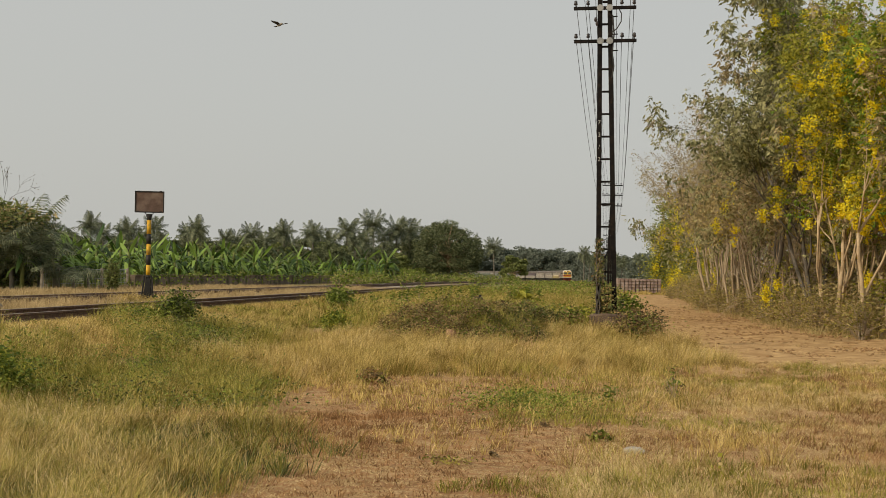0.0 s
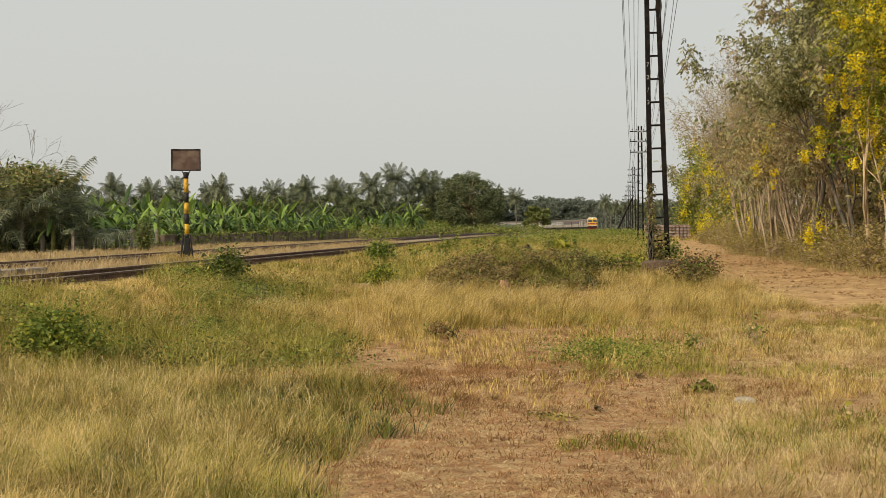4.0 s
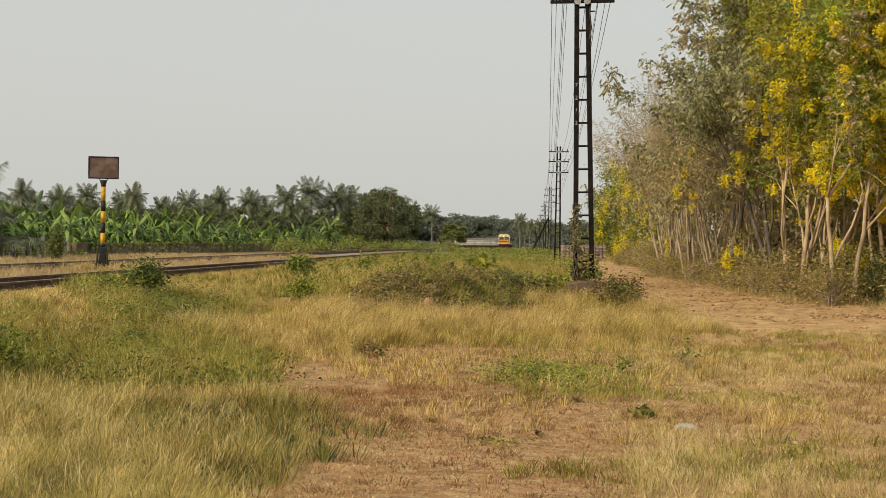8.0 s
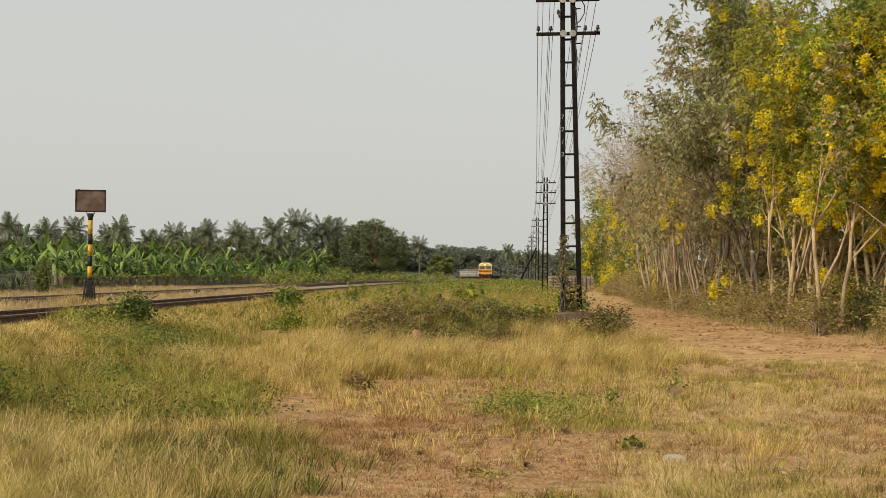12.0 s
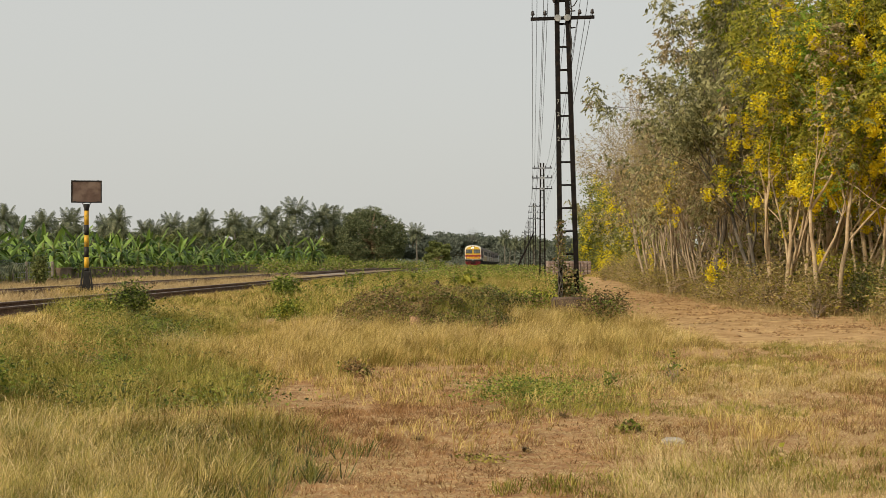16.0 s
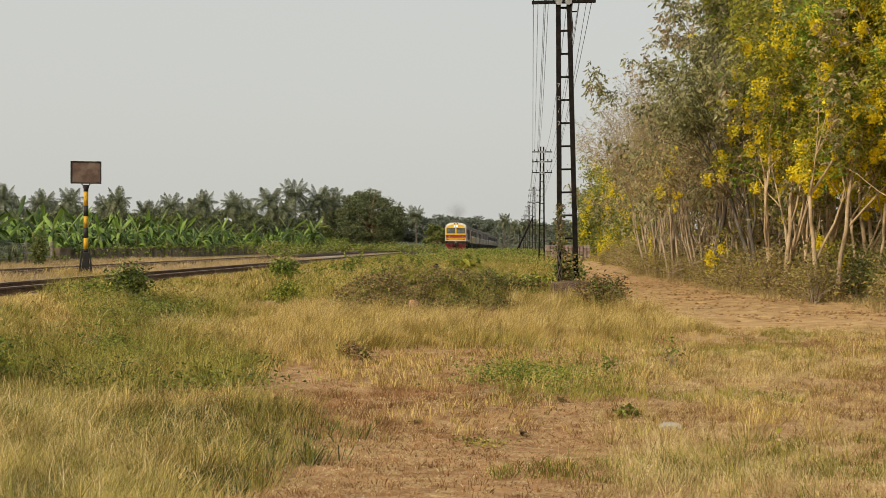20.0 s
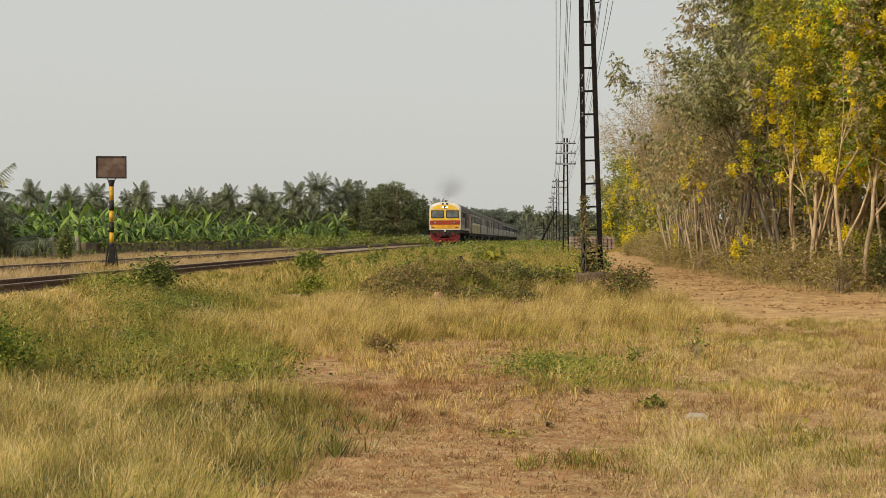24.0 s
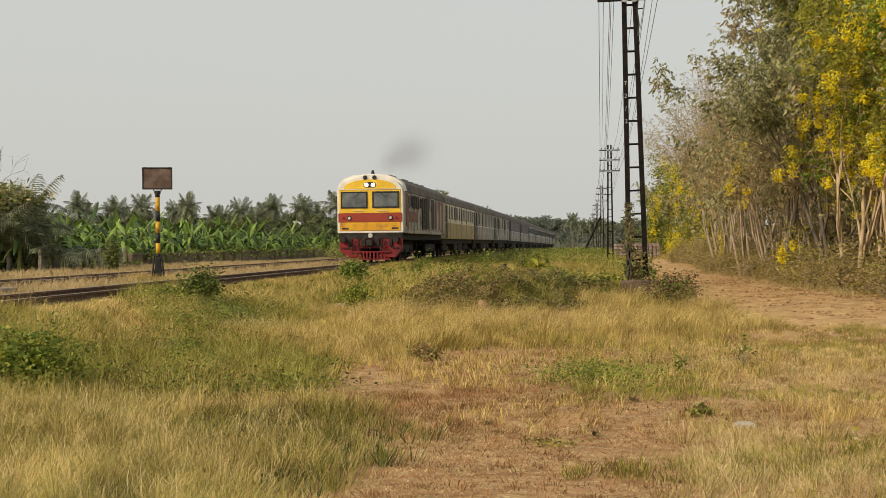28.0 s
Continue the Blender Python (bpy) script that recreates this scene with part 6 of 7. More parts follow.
# ---- trees ----
def frond_mesh(length, droop, seed, leaflets=15):
    """A coconut frond: an arching rib with narrow hanging leaflets on both sides."""
    r = random.Random(seed)
    v, f = [], []

    def rib(t):
        return Vector((0, length * t * (1 - 0.3 * droop * t), length * (0.55 * t - droop * t * t)))

    for i in range(6):
        a, b = rib(i / 6), rib((i + 1) / 6)
        k = len(v)
        w = 0.06 * (1 - i / 7)
        v += [a + Vector((-w, 0, 0)), a + Vector((w, 0, 0)), b + Vector((w * 0.8, 0, 0)), b + Vector((-w * 0.8, 0, 0))]
        f.append((k, k + 1, k + 2, k + 3))
    for i in range(leaflets):
        t = 0.10 + 0.90 * i / leaflets
        p = rib(t)
        q = (rib(min(t + 0.1, 1.05)) - p).normalized() * 0.05 * (length / 2.75)
        n = length * 0.27 * math.sin(math.pi * min(t * 0.82 + 0.14, 1)) + 0.10
        for s in (-1, 1):
            sag = r.uniform(0.4, 0.95)
            mid = p + Vector((s * n * 0.45, n * 0.18, -n * sag * 0.22))
            tip = p + Vector((s * n * 0.70, n * 0.30, -n * sag))
            k = len(v)
            v += [p - q * 0.5, p + q * 0.5, mid + q * 0.5, mid - q * 0.5, tip]
            f += [(k, k + 1, k + 2, k + 3), (k + 3, k + 2, k + 4)]
    me = bpy.data.meshes.new("frond")
    me.from_pydata([tuple(a) for a in v], [], f)
    me.materials.append(PALMLEAF)
    return me


def palms():
    r = random.Random(8)
    fr = [frond_mesh(2.65, d, i, 30) for i, d in enumerate((0.25, 0.48, 0.75, 1.0))]
    kinds = []
    for k in range(3):
        p = thing("coconut_palm", "tall coconut palm with a shaggy grey-green crown", "palm tree", "coconut palms")
        h = 7.0
        bend = (0.5, -0.35, 0.15)[k]
        pts = [(bend * (i / 6) ** 2, 0, -0.2 + (h + 0.2) * i / 6) for i in range(7)]
        part("trunk", Geo().tube(pts, [0.2, 0.16, 0.14, 0.13, 0.12, 0.12, 0.13], 8).mesh("trunk", PALMBARK, 0, True), p, "slender grey ringed trunk")
        for i in range(24):
            d = fr[min(3, int(i / 24 * 4))]
            part("frond", d, p, "", pose(bend, 0, h - 0.1, 52 - 98 * i / 24 + r.uniform(-9, 9), r.uniform(-12, 12), 137.5 * i + r.uniform(-15, 15)))
        kinds.append(p)
    # place, crown top height, size of crown
    spots = [(-57.7, 170, 8.7), (-53.4, 172, 8.1), (-52.0, 178, 8.6), (-29.4, 114, 6.6), (-47.5, 165, 7.2), (-42.5, 180, 7.6), (-38.2, 175, 8.4), (-28.2, 138, 6.4), (-35.2, 178, 8.0), (-32.3, 170, 8.6),
             (-27.7, 165, 8.9), (-24.4, 170, 9.1), (-21.8, 178, 10.6), (-19.0, 180, 10.5), (-17.6, 185, 9.8), (-29.9, 180, 8.2), (-25.6, 186, 8.3), (-20.6, 160, 7.0), (-7.0, 212, 7.9), (-62.5, 168, 8.8), (-66, 160, 8.2), (-71, 170, 8.0), (-76, 165, 8.5),
             (10.6, 330, 9.6), (13.2, 336, 8.0), (15.5, 330, 8.7), (17.6, 326, 8.0), (12.2, 342, 7.6), (20.0, 335, 7.5), (24.0, 330, 8.0), (-49.5, 185, 8.6), (-44.6, 172, 7.9), (-60.4, 182, 8.4), (-16.0, 190, 8.6), (-22.8, 195, 9.0), (-27, 200, 8.0), (-31.5, 203, 8.6), (-36.8, 198, 7.9), (-40.5, 204, 8.8), (-46, 201, 8.3), (-55, 205, 8.9), (-64, 203, 9.2), (-51, 198, 8.0), (-20.2, 204, 9.6), (-59, 196, 8.2)]
    for i, (x, y, top) in enumerate(spots):
        z = float(land(x, y))
        s = (top - z) / 8.9
        big = r.uniform(0.85, 1.12) if y > 150 else 0.95
        m = pose(x, y, z, 0, 0, r.uniform(0, 360)) @ Matrix.Diagonal((s * 0.98 * big, s * 0.98 * big, s * 0.98, 1))
        if i < 3:
            kinds[i].matrix_basis = m
        else:
            copy_thing(kinds[i % 3], m)


palms()


def limb_tree(name, label, category, height, spread, base, seed, bark, leaf_mats, leaf_n, leaf_size, trunks=1, clusters=60, puff=0.5, flowers=0, lean=(0, 0), group="", leaf_low=0.3, twigs=3, thick=1.0, droop=0.1, long=1.8, bloom=1.0):
    """A branching tree: trunks, limbs and twigs, with leaves in clumps at the twig ends and hanging flower clusters."""
    rng = np.random.default_rng(seed)
    t = thing(name, label, category, group, at=Matrix.Translation(base))
    g, ends = Geo(), []
    for k in range(trunks):
        a = 2 * np.pi * k / max(trunks, 1) + rng.uniform(0, 1)
        off = (np.array([np.cos(a), np.sin(a)]) * (0.25 if trunks > 1 else 0) * rng.uniform(0.5, 1.6))
        p, pts, n = np.array([off[0], off[1], -0.15]), [], 7
        d = np.array([off[0] * 0.35 + lean[0] + rng.normal() * 0.05, off[1] * 0.35 + lean[1] + rng.normal() * 0.05, 1.0])
        hh = height * rng.uniform(0.75, 1.0) * 0.85
        for i in range(n):
            pts.append(tuple(p))
            p = p + d * hh / (n - 1)
            d = d + np.array([rng.normal() * 0.10, rng.normal() * 0.10, 0])
        r0 = thick * (0.035 + 0.012 * height) / (1 + 0.35 * (trunks - 1))
        rad = [r0 * (1 - 0.82 * i / (n - 1)) for i in range(n)]
        g.tube(pts, rad, 7)
        ends.append(np.array(pts[-1]))
        for j in range(max(4, clusters // (3 * trunks))):
            at = rng.uniform(leaf_low, 0.98) * (n - 1)
            i = int(at)
            q = np.array(pts[i]) + (np.array(pts[min(i + 1, n - 1)]) - np.array(pts[i])) * (at - i)
            az = rng.uniform(0, 2 * np.pi)
            reach = spread * rng.uniform(0.45, 1.0) * (1.05 - 0.45 * max(at / (n - 1) - 0.45, 0) * 1.6)
            e = q + np.array([np.cos(az) * reach, np.sin(az) * reach, reach * rng.uniform(0.15, 0.9)])
            m = (q + e) / 2 + np.array([0, 0, -0.1 * reach])
            rb = rad[i] * 0.45
            g.tube([tuple(q), tuple(m), tuple(e)], [rb, rb * 0.7, rb * 0.25], 5)
            ends += [e, (m + e) / 2]
            for _ in range(twigs):
                s = m + (e - m) * rng.uniform(0.1, 0.9)
                w = s + rng.normal(size=3) * np.array([0.3, 0.3, 0.3]) * spread * 0.6
                g.tube([tuple(s), tuple((s + w) / 2 + [0, 0, 0.05]), tuple(w)], [rb * 0.4, rb * 0.28, rb * 0.12], 4)
                ends.append(w)
    part("trunk", g.mesh("trunk", bark, 0, True), t)
    ends = np.array(ends)
    for share, mat in leaf_mats:
        n = int(leaf_n * share)
        pick = ends[rng.integers(0, len(ends), n)]
        p = pick + rng.normal(size=(n, 3)) * puff * np.array([1.2, 1, 0.6])
        p[:, 2] = np.maximum(p[:, 2], 0.15)
        part("crown", leaves_mesh("crown", p, leaf_size, mat, rng, droop, long), t)
    if flowers:
        pts = []
        nests = ends[rng.integers(0, len(ends), max(4, flowers // 2))]
        for _ in range(flowers):
            c = nests[rng.integers(0, len(nests))] + rng.normal(size=3) * np.array([0.28, 0.28, 0.35]) * bloom
            m = int(rng.uniform(70, 210))
            ln = rng.uniform(0.2, 0.5)
            q = rng.normal(size=(m, 3)) * np.array([0.085, 0.085, ln * 0.45]) * bloom
            pts.append(c + q - [0, 0, ln * 0.6])
        tagged(part("blossom", leaves_mesh("blossom", np.concatenate(pts), 0.055 * bloom, FLOWER, rng, 0.3, 1.2), t, "hanging bright yellow flower clusters"), kind="stuff")
    return t


def grow(g, tips, rng, p, d, length, r, level, forks, angle, wander, up, taper=0.72):
    """One crooked branch and all that forks from it; gathers its outer points in tips as (place, direction)."""
    pts, rads, n = [tuple(p)], [r], 5 if level == 0 else 4
    for i in range(n):
        d = d + rng.normal(size=3) * wander + np.array([0, 0, up])
        d = d / np.linalg.norm(d)
        p = p + d * length / n
        pts.append(tuple(p))
        rads.append(max(r * (1 - 0.42 * (i + 1) / n), 0.007))
    g.tube(pts, rads, (7, 6, 5, 4, 3, 3)[level], level < 2)
    if level >= len(forks):
        tips += [(p, d), (np.array(pts[2]), d)]
        return
    if level == len(forks) - 1:
        tips.append((np.array(pts[3]), d))
    for j in range(forks[level]):
        k = n if j == 0 else int(rng.integers(2, n + 1))
        a = np.cross(d, [0.31, 0.82, 0.2])
        a /= np.linalg.norm(a)
        b = np.cross(d, a)
        w, lean = rng.uniform(0, 2 * np.pi), math.radians(angle) * rng.uniform(0.5, 1.35)
        e = d * math.cos(lean) + (a * math.cos(w) + b * math.sin(w)) * math.sin(lean)
        grow(g, tips, rng, np.array(pts[k]), e, length * taper * rng.uniform(0.75, 1.15), rads[k] * (0.82 if j == 0 else 0.62), level + 1, forks, angle, wander, up, taper)


def leaf_sprays(name, centres, dirs, mat, rng, leaflets, rib, size, long, droop):
    """Compound leaves: pairs of narrow leaflets hanging along short ribs."""
    n = len(centres)
    d = dirs * 0.5 + rng.normal(size=(n, 3)) * 0.8
    d[:, 2] -= droop
    d /= np.linalg.norm(d, axis=1)[:, None]
    side = np.cross(d, [0.02, 0.03, 1.0])
    side /= np.linalg.norm(side, axis=1)[:, None] + 1e-6
    down = np.array([0, 0, -1.0])
    t = (np.arange(leaflets) // 2 + 1) / (leaflets / 2)
    sgn = np.where(np.arange(leaflets) % 2, 1.0, -1.0)
    span = rib * rng.uniform(0.6, 1.2, n)
    root = centres[:, None] + d[:, None] * (t[None, :, None] * span[:, None, None]) + down * (0.25 * t ** 2)[None, :, None] * span[:, None, None]
    way = side[:, None] * sgn[None, :, None] * 0.8 + d[:, None] * 0.45 + down * 0.55 + rng.normal(size=(n, leaflets, 3)) * 0.28
    way /= np.linalg.norm(way, axis=2)[..., None]
    across = np.cross(way, d[:, None] + rng.normal(size=(n, leaflets, 3)) * 0.4)
    across /= np.linalg.norm(across, axis=2)[..., None] + 1e-6
    sz = size * rng.uniform(0.65, 1.25, (n, leaflets, 1))
    a, b = way * sz * long, across * sz * 0.5
    v = np.stack([root, root + a * 0.45 + b, root + a, root + a * 0.45 - b], 2).reshape(-1, 3)
    k = np.arange(n * leaflets)[:, None] * 4
    return fast_mesh(name, v, np.concatenate([k + [0, 1, 2], k + [0, 2, 3]]), mat)


def crooked_tree(name, label, category, base, seed, bark, stems, forks, first, radius, angle, wander, up, leaf, mats, sprays, group="", lean=(0, 0), splay=0.12, flowers=0, taper=0.72, low=0.0, puff=0.25, bloom=1.0, turn=0):
    """A tree with forking crooked stems; leaf is (leaflets, rib, size, long, droop), each bough takes one of the leaf materials."""
    rng = np.random.default_rng(seed)
    t = thing(name, label, category, group, at=pose(*base, 0, 0, turn))
    g, tips = Geo(), []
    for k in range(stems):
        a = 2 * np.pi * k / stems + rng.uniform(0, 1.5)
        off = np.array([np.cos(a), np.sin(a), 0]) * (0.10 * stems ** 0.6 if stems > 1 else 0)
        d = np.array([np.cos(a) * splay + lean[0], np.sin(a) * splay + lean[1], 1.0]) + rng.normal(size=3) * 0.05
        grow(g, tips, rng, off + [0, 0, -0.15], d / np.linalg.norm(d), first * rng.uniform(0.8, 1.1), radius * rng.uniform(0.7, 1.1), 0, forks, angle, wander, up, taper)
    part("trunk", g.mesh("trunk", bark, 0, True), t)
    at, way = np.array([p for p, _ in tips]), np.array([d for _, d in tips])
    keep = at[:, 2] > low
    at, way = at[keep], way[keep]
    # a bough's leaves share one tone
    tone = (fuzz(at[:, 0] + 0.7 * at[:, 2], at[:, 1] - 0.5 * at[:, 2], 1.1, seed) * 0.8 + rng.uniform(0, 0.2, len(at)))
    order = np.argsort(np.argsort(tone)) / max(len(tone), 1)
    lo = 0.0
    for share, mat in mats:
        own = np.nonzero((order >= lo) & (order < lo + share))[0]
        lo += share
        pick = own[rng.integers(0, len(own), max(1, int(sprays * share)))]
        c = at[pick] + rng.normal(size=(len(pick), 3)) * puff
        c[:, 2] = np.maximum(c[:, 2], 0.3)
        part("crown", leaf_sprays("crown", c, way[pick], mat, rng, *leaf), t)
    if flowers:
        pts = []
        nests = at[rng.integers(0, len(at), max(3, flowers // 2))]
        for _ in range(flowers):
            c = nests[rng.integers(0, len(nests))] + rng.normal(size=3) * np.array([0.25, 0.25, 0.3]) * bloom
            c[2] -= rng.uniform(0, 1.3) if rng.uniform() < 0.4 else 0.0
            m, ln = int(rng.uniform(60, 170)), rng.uniform(0.25, 0.6) * bloom
            f = rng.uniform(0, 1, m)
            wide = 0.17 * bloom * np.sin(np.pi * (0.15 + 0.8 * f)) ** 0.7
            q = rng.normal(size=(m, 3)) * 0.6 * wide[:, None]
            q[:, 2] = -f * ln
            pts.append(c + q)
        tagged(part("blossom", leaves_mesh("blossom", np.concatenate(pts), 0.058 * bloom, FLOWER, rng, 0.3, 1.2), t, "hanging bright yellow flower clusters"), kind="stuff")
    return t


def dome_tree(name, label, base, seed, radii, clumps, leaves, size, mats, group):
    """A dense tree whose crown is a dome of overlapping leaf clumps, over a short forking trunk."""
    rng = np.random.default_rng(seed)
    t = thing(name, label, "tree", group, at=Matrix.Translation(base))
    rx, ry, rz = radii
    g = Geo()
    g.tube([(0, 0, -0.2), (0.1, 0, rz * 0.25), (0, 0.1, rz * 0.5)], [0.05 * rz, 0.04 * rz, 0.03 * rz], 8)
    d = rng.normal(size=(clumps, 3))
    d[:, 2] = np.abs(d[:, 2]) * 1.3 - 0.62
    d /= np.linalg.norm(d, axis=1)[:, None]
    c = d * np.array([rx, ry, rz * 0.56]) * rng.uniform(0.70, 0.98, (clumps, 1)) + [0, 0, rz * 0.42]
    c[:, 2] = np.maximum(c[:, 2], rz * 0.10)
    for k in range(0, clumps, 3):
        g.tube([(0, 0, rz * 0.4), tuple(c[k] * [0.5, 0.5, 0.8]), tuple(c[k])], [0.02 * rz, 0.012 * rz, 0.004 * rz], 5)
    part("trunk", g.mesh("trunk", BARK, 0, True), t)
    big = rx * rng.uniform(0.13, 0.24, clumps)
    for share, mat in mats:
        n = int(leaves * share)
        k = rng.integers(0, clumps, n)
        q = rng.normal(size=(n, 3))
        q = q / np.linalg.norm(q, axis=1)[:, None] * rng.uniform(0.55, 1.05, (n, 1)) * big[k][:, None] * [1.15, 1.15, 0.8]
        part("crown", leaves_mesh("crown", c[k] + q, size, mat, rng, 0.3, 2.0), t)
    return t


def copies(src, spots, rng, lo=0, hi=360):
    for x, y, s in spots:
        copy_thing(src, pose(x, y, float(land(x, y)), 0, 0, rng.uniform(lo, hi)) @ Matrix.Diagonal((s, s, s, 1)))


def right_row():
    r = random.Random(4)
    at = lambda x, y: (x, y, float(land(x, y)))
    CA = ((0.58, CASSIALEAF), (0.18, LEAFBRIGHT), (0.10, LIGHTTREE), (0.14, DRYLEAF))
    PIN, HANG = (10, 0.36, 0.054, 2.2, 0.35), (5, 0.17, 0.066, 2.5, 0.9)
    GOLD = ("golden_shower_tree", "golden shower tree hung with yellow blossom", "tree")
    a = crooked_tree(*GOLD, at(9.6, 35.2), 1, PALEBARK, 2, (3, 3, 3, 2), 3.3, 0.088, 26, 0.11, 0.09, PIN, CA, 3000, "golden shower trees", splay=0.12, flowers=130, low=2.5, taper=0.75, turn=125)
    b = crooked_tree(*GOLD, at(9.5, 40.0), 2, PALEBARK, 3, (3, 3, 3), 3.7, 0.075, 27, 0.12, 0.09, PIN, CA, 2200, "golden shower trees", splay=0.13, flowers=110, low=2.5, taper=0.80, turn=130)
    c = crooked_tree("broadleaf_tree", "tall grey-green tree with sparse drooping leaves", "tree", at(9.6, 44.0), 3, DARKTWIG, 2, (4, 3, 3, 3), 5.7, 0.095, 30, 0.11, 0.04, HANG, ((0.88, GREYLEAF), (0.12, DRYLEAF)), 3900, "roadside trees", (0.03, -0.02), low=5.0, taper=0.60, puff=0.16, turn=180)
    d = crooked_tree("dry_tree", "half-bare tree with many pale upright stems and fine twigs", "tree", at(8.9, 55), 4, TWIG, 6, (2, 3, 3, 2), 3.7, 0.062, 20, 0.07, 0.03, (3, 0.12, 0.03, 2.2, 0.1), ((0.5, DRYLEAF), (0.5, SCRUB)), 3600, "roadside trees", (-0.05, 0), splay=0.17, taper=0.68, low=2.6, puff=0.14)
    e = limb_tree("golden_shower_tree", "bushy golden shower tree full of yellow flowers", "tree", 9.6, 1.9, at(11.2, 99), 5, BARK, ((0.35, CASSIALEAF), (0.65, LIGHTTREE)), 8000, 0.10, 3, 60, 0.4, 40, bloom=1.7, group="golden shower trees", leaf_low=0.08)
    f = crooked_tree("brown_leaf_tree", "tangled tree with withered brown leaves", "tree", at(10.2, 48), 6, TWIG, 4, (3, 3, 2, 2), 2.6, 0.055, 34, 0.14, 0.03, HANG, ((0.4, DRYLEAF), (0.4, GREYLEAF), (0.2, SCRUB)), 1500, "roadside trees", splay=0.2, flowers=4, low=2.2, puff=0.2, taper=0.78)
    copies(a, [(11.8, 31.0, 1.0), (11.5, 37.0, 1.05), (12.9, 41, 1.1), (12.8, 34.2, 1.0), (10.9, 36.2, 0.8)], r, 90, 170)
    copies(b, [(11.4, 43.0, 1.05), (11.2, 33.2, 0.95), (12.9, 48, 1.15), (12.6, 60, 1.1), (12.0, 36.2, 0.9), (13.8, 38.5, 1.0), (10.6, 42.0, 0.72)], r, 110, 160)
    copy_thing(c, pose(9.0, 47.5, float(land(9.0, 47.5)), 0, 0, 345) @ Matrix.Diagonal((1.06, 1.06, 1.12, 1)))
    copy_thing(c, pose(11.0, 48.5, float(land(11.0, 48.5)), 0, 0, 60))
    copies(d, [(8.6, 60.0, 0.95), (9.6, 61, 1.05), (9.9, 56, 0.95), (9.6, 67, 1.0), (10.8, 65, 1.05), (10.8, 73, 0.95), (11.6, 70, 1.0), (9.2, 51.0, 0.9)], r)
    copies(e, [(12.6, 98, 1.05), (10.9, 106, 1.02), (11.6, 112, 1.1), (12.9, 118, 1.1), (11.9, 86, 0.85), (13.0, 90, 1.0), (13.8, 108, 1.15), (14.4, 98, 1.1), (11.6, 80, 0.75), (11.0, 88, 0.7)], r)
    copies(f, [(9.6, 46.5, 0.85), (10.8, 52, 1.05), (11.8, 48, 1.15), (14.0, 38, 1.1), (12.0, 64, 1.0), (11.2, 58, 1.0), (13.6, 44, 1.25), (14.2, 52, 1.3), (13.4, 56, 1.25), (12.8, 68, 1.2)], r)
    # scrub along the foot of the trees
    k = 0
    for y in np.arange(27, 80, 1.5):
        x = 8.9 + r.uniform(-0.2, 0.8) + (1.4 if y < 34 else 0.0) - (0.6 if y > 55 else 0)
        k += 1
        leaf_cloud("undergrowth", "dry olive scrub at the foot of the trees", "undergrowth", (x, y), (r.uniform(0.5, 0.9), r.uniform(0.6, 1.0), r.uniform(0.5, 1.0)), 1700, 0.03, ((0.45, SCRUB), (0.35, GREEN), (0.2, DRYVINE)), 30, 300 + k, 0.5, "", 3.2)
        if k % 2:
            leaf_cloud("undergrowth", "tall tangled scrub between the trunks", "undergrowth", (x + 1.8, y + 0.7), (1.0, 0.9, 1.1), 1100, 0.08, ((0.6, SCRUB), (0.25, DRYLEAF), (0.15, DARKVINE)), 20, 500 + k)
    for q in range(18):
        x, y = 13.2 + r.uniform(0, 4.5), 33 + q * 2.4
        leaf_cloud("thicket", "dense olive thicket behind the roadside trees", "thicket", (x, y), (1.7, 1.6, r.uniform(1.9, 3.2)), 2600, 0.10, ((0.4, SCRUB), (0.15, DARKVINE), (0.25, CASSIALEAF), (0.2, DRYLEAF)), 40, 600 + q, 0.6, "", 2.2)
    for q, (x, y, h) in enumerate(((10.9, 33.4, 1.1), (11.6, 32.4, 1.3), (10.5, 35.4, 0.9), (11.9, 31.4, 1.5))):
        leaf_cloud("green_shrub", "feathery dark green shrub under the blossoming trees", "shrub", (x, y), (0.7, 0.7, h), 3200, 0.034, ((0.5, LIGHTTREE), (0.3, DARKVINE), (0.2, GREEN)), 30, 560 + q, 0.5, "", 2.4)
    # small saplings with yellow flowers near the ground
    for i, (x, y) in enumerate(((9.0, 45.0), (8.9, 63.5), (10.2, 36.0))):
        limb_tree("sapling", "thin sapling with low yellow blossom", "sapling", 2.6, 0.6, at(x, y), 40 + i, BARK, ((1.0, CASSIALEAF),), 300, 0.06, 1, 12, 0.25, 3, leaf_low=0.4)


right_row()


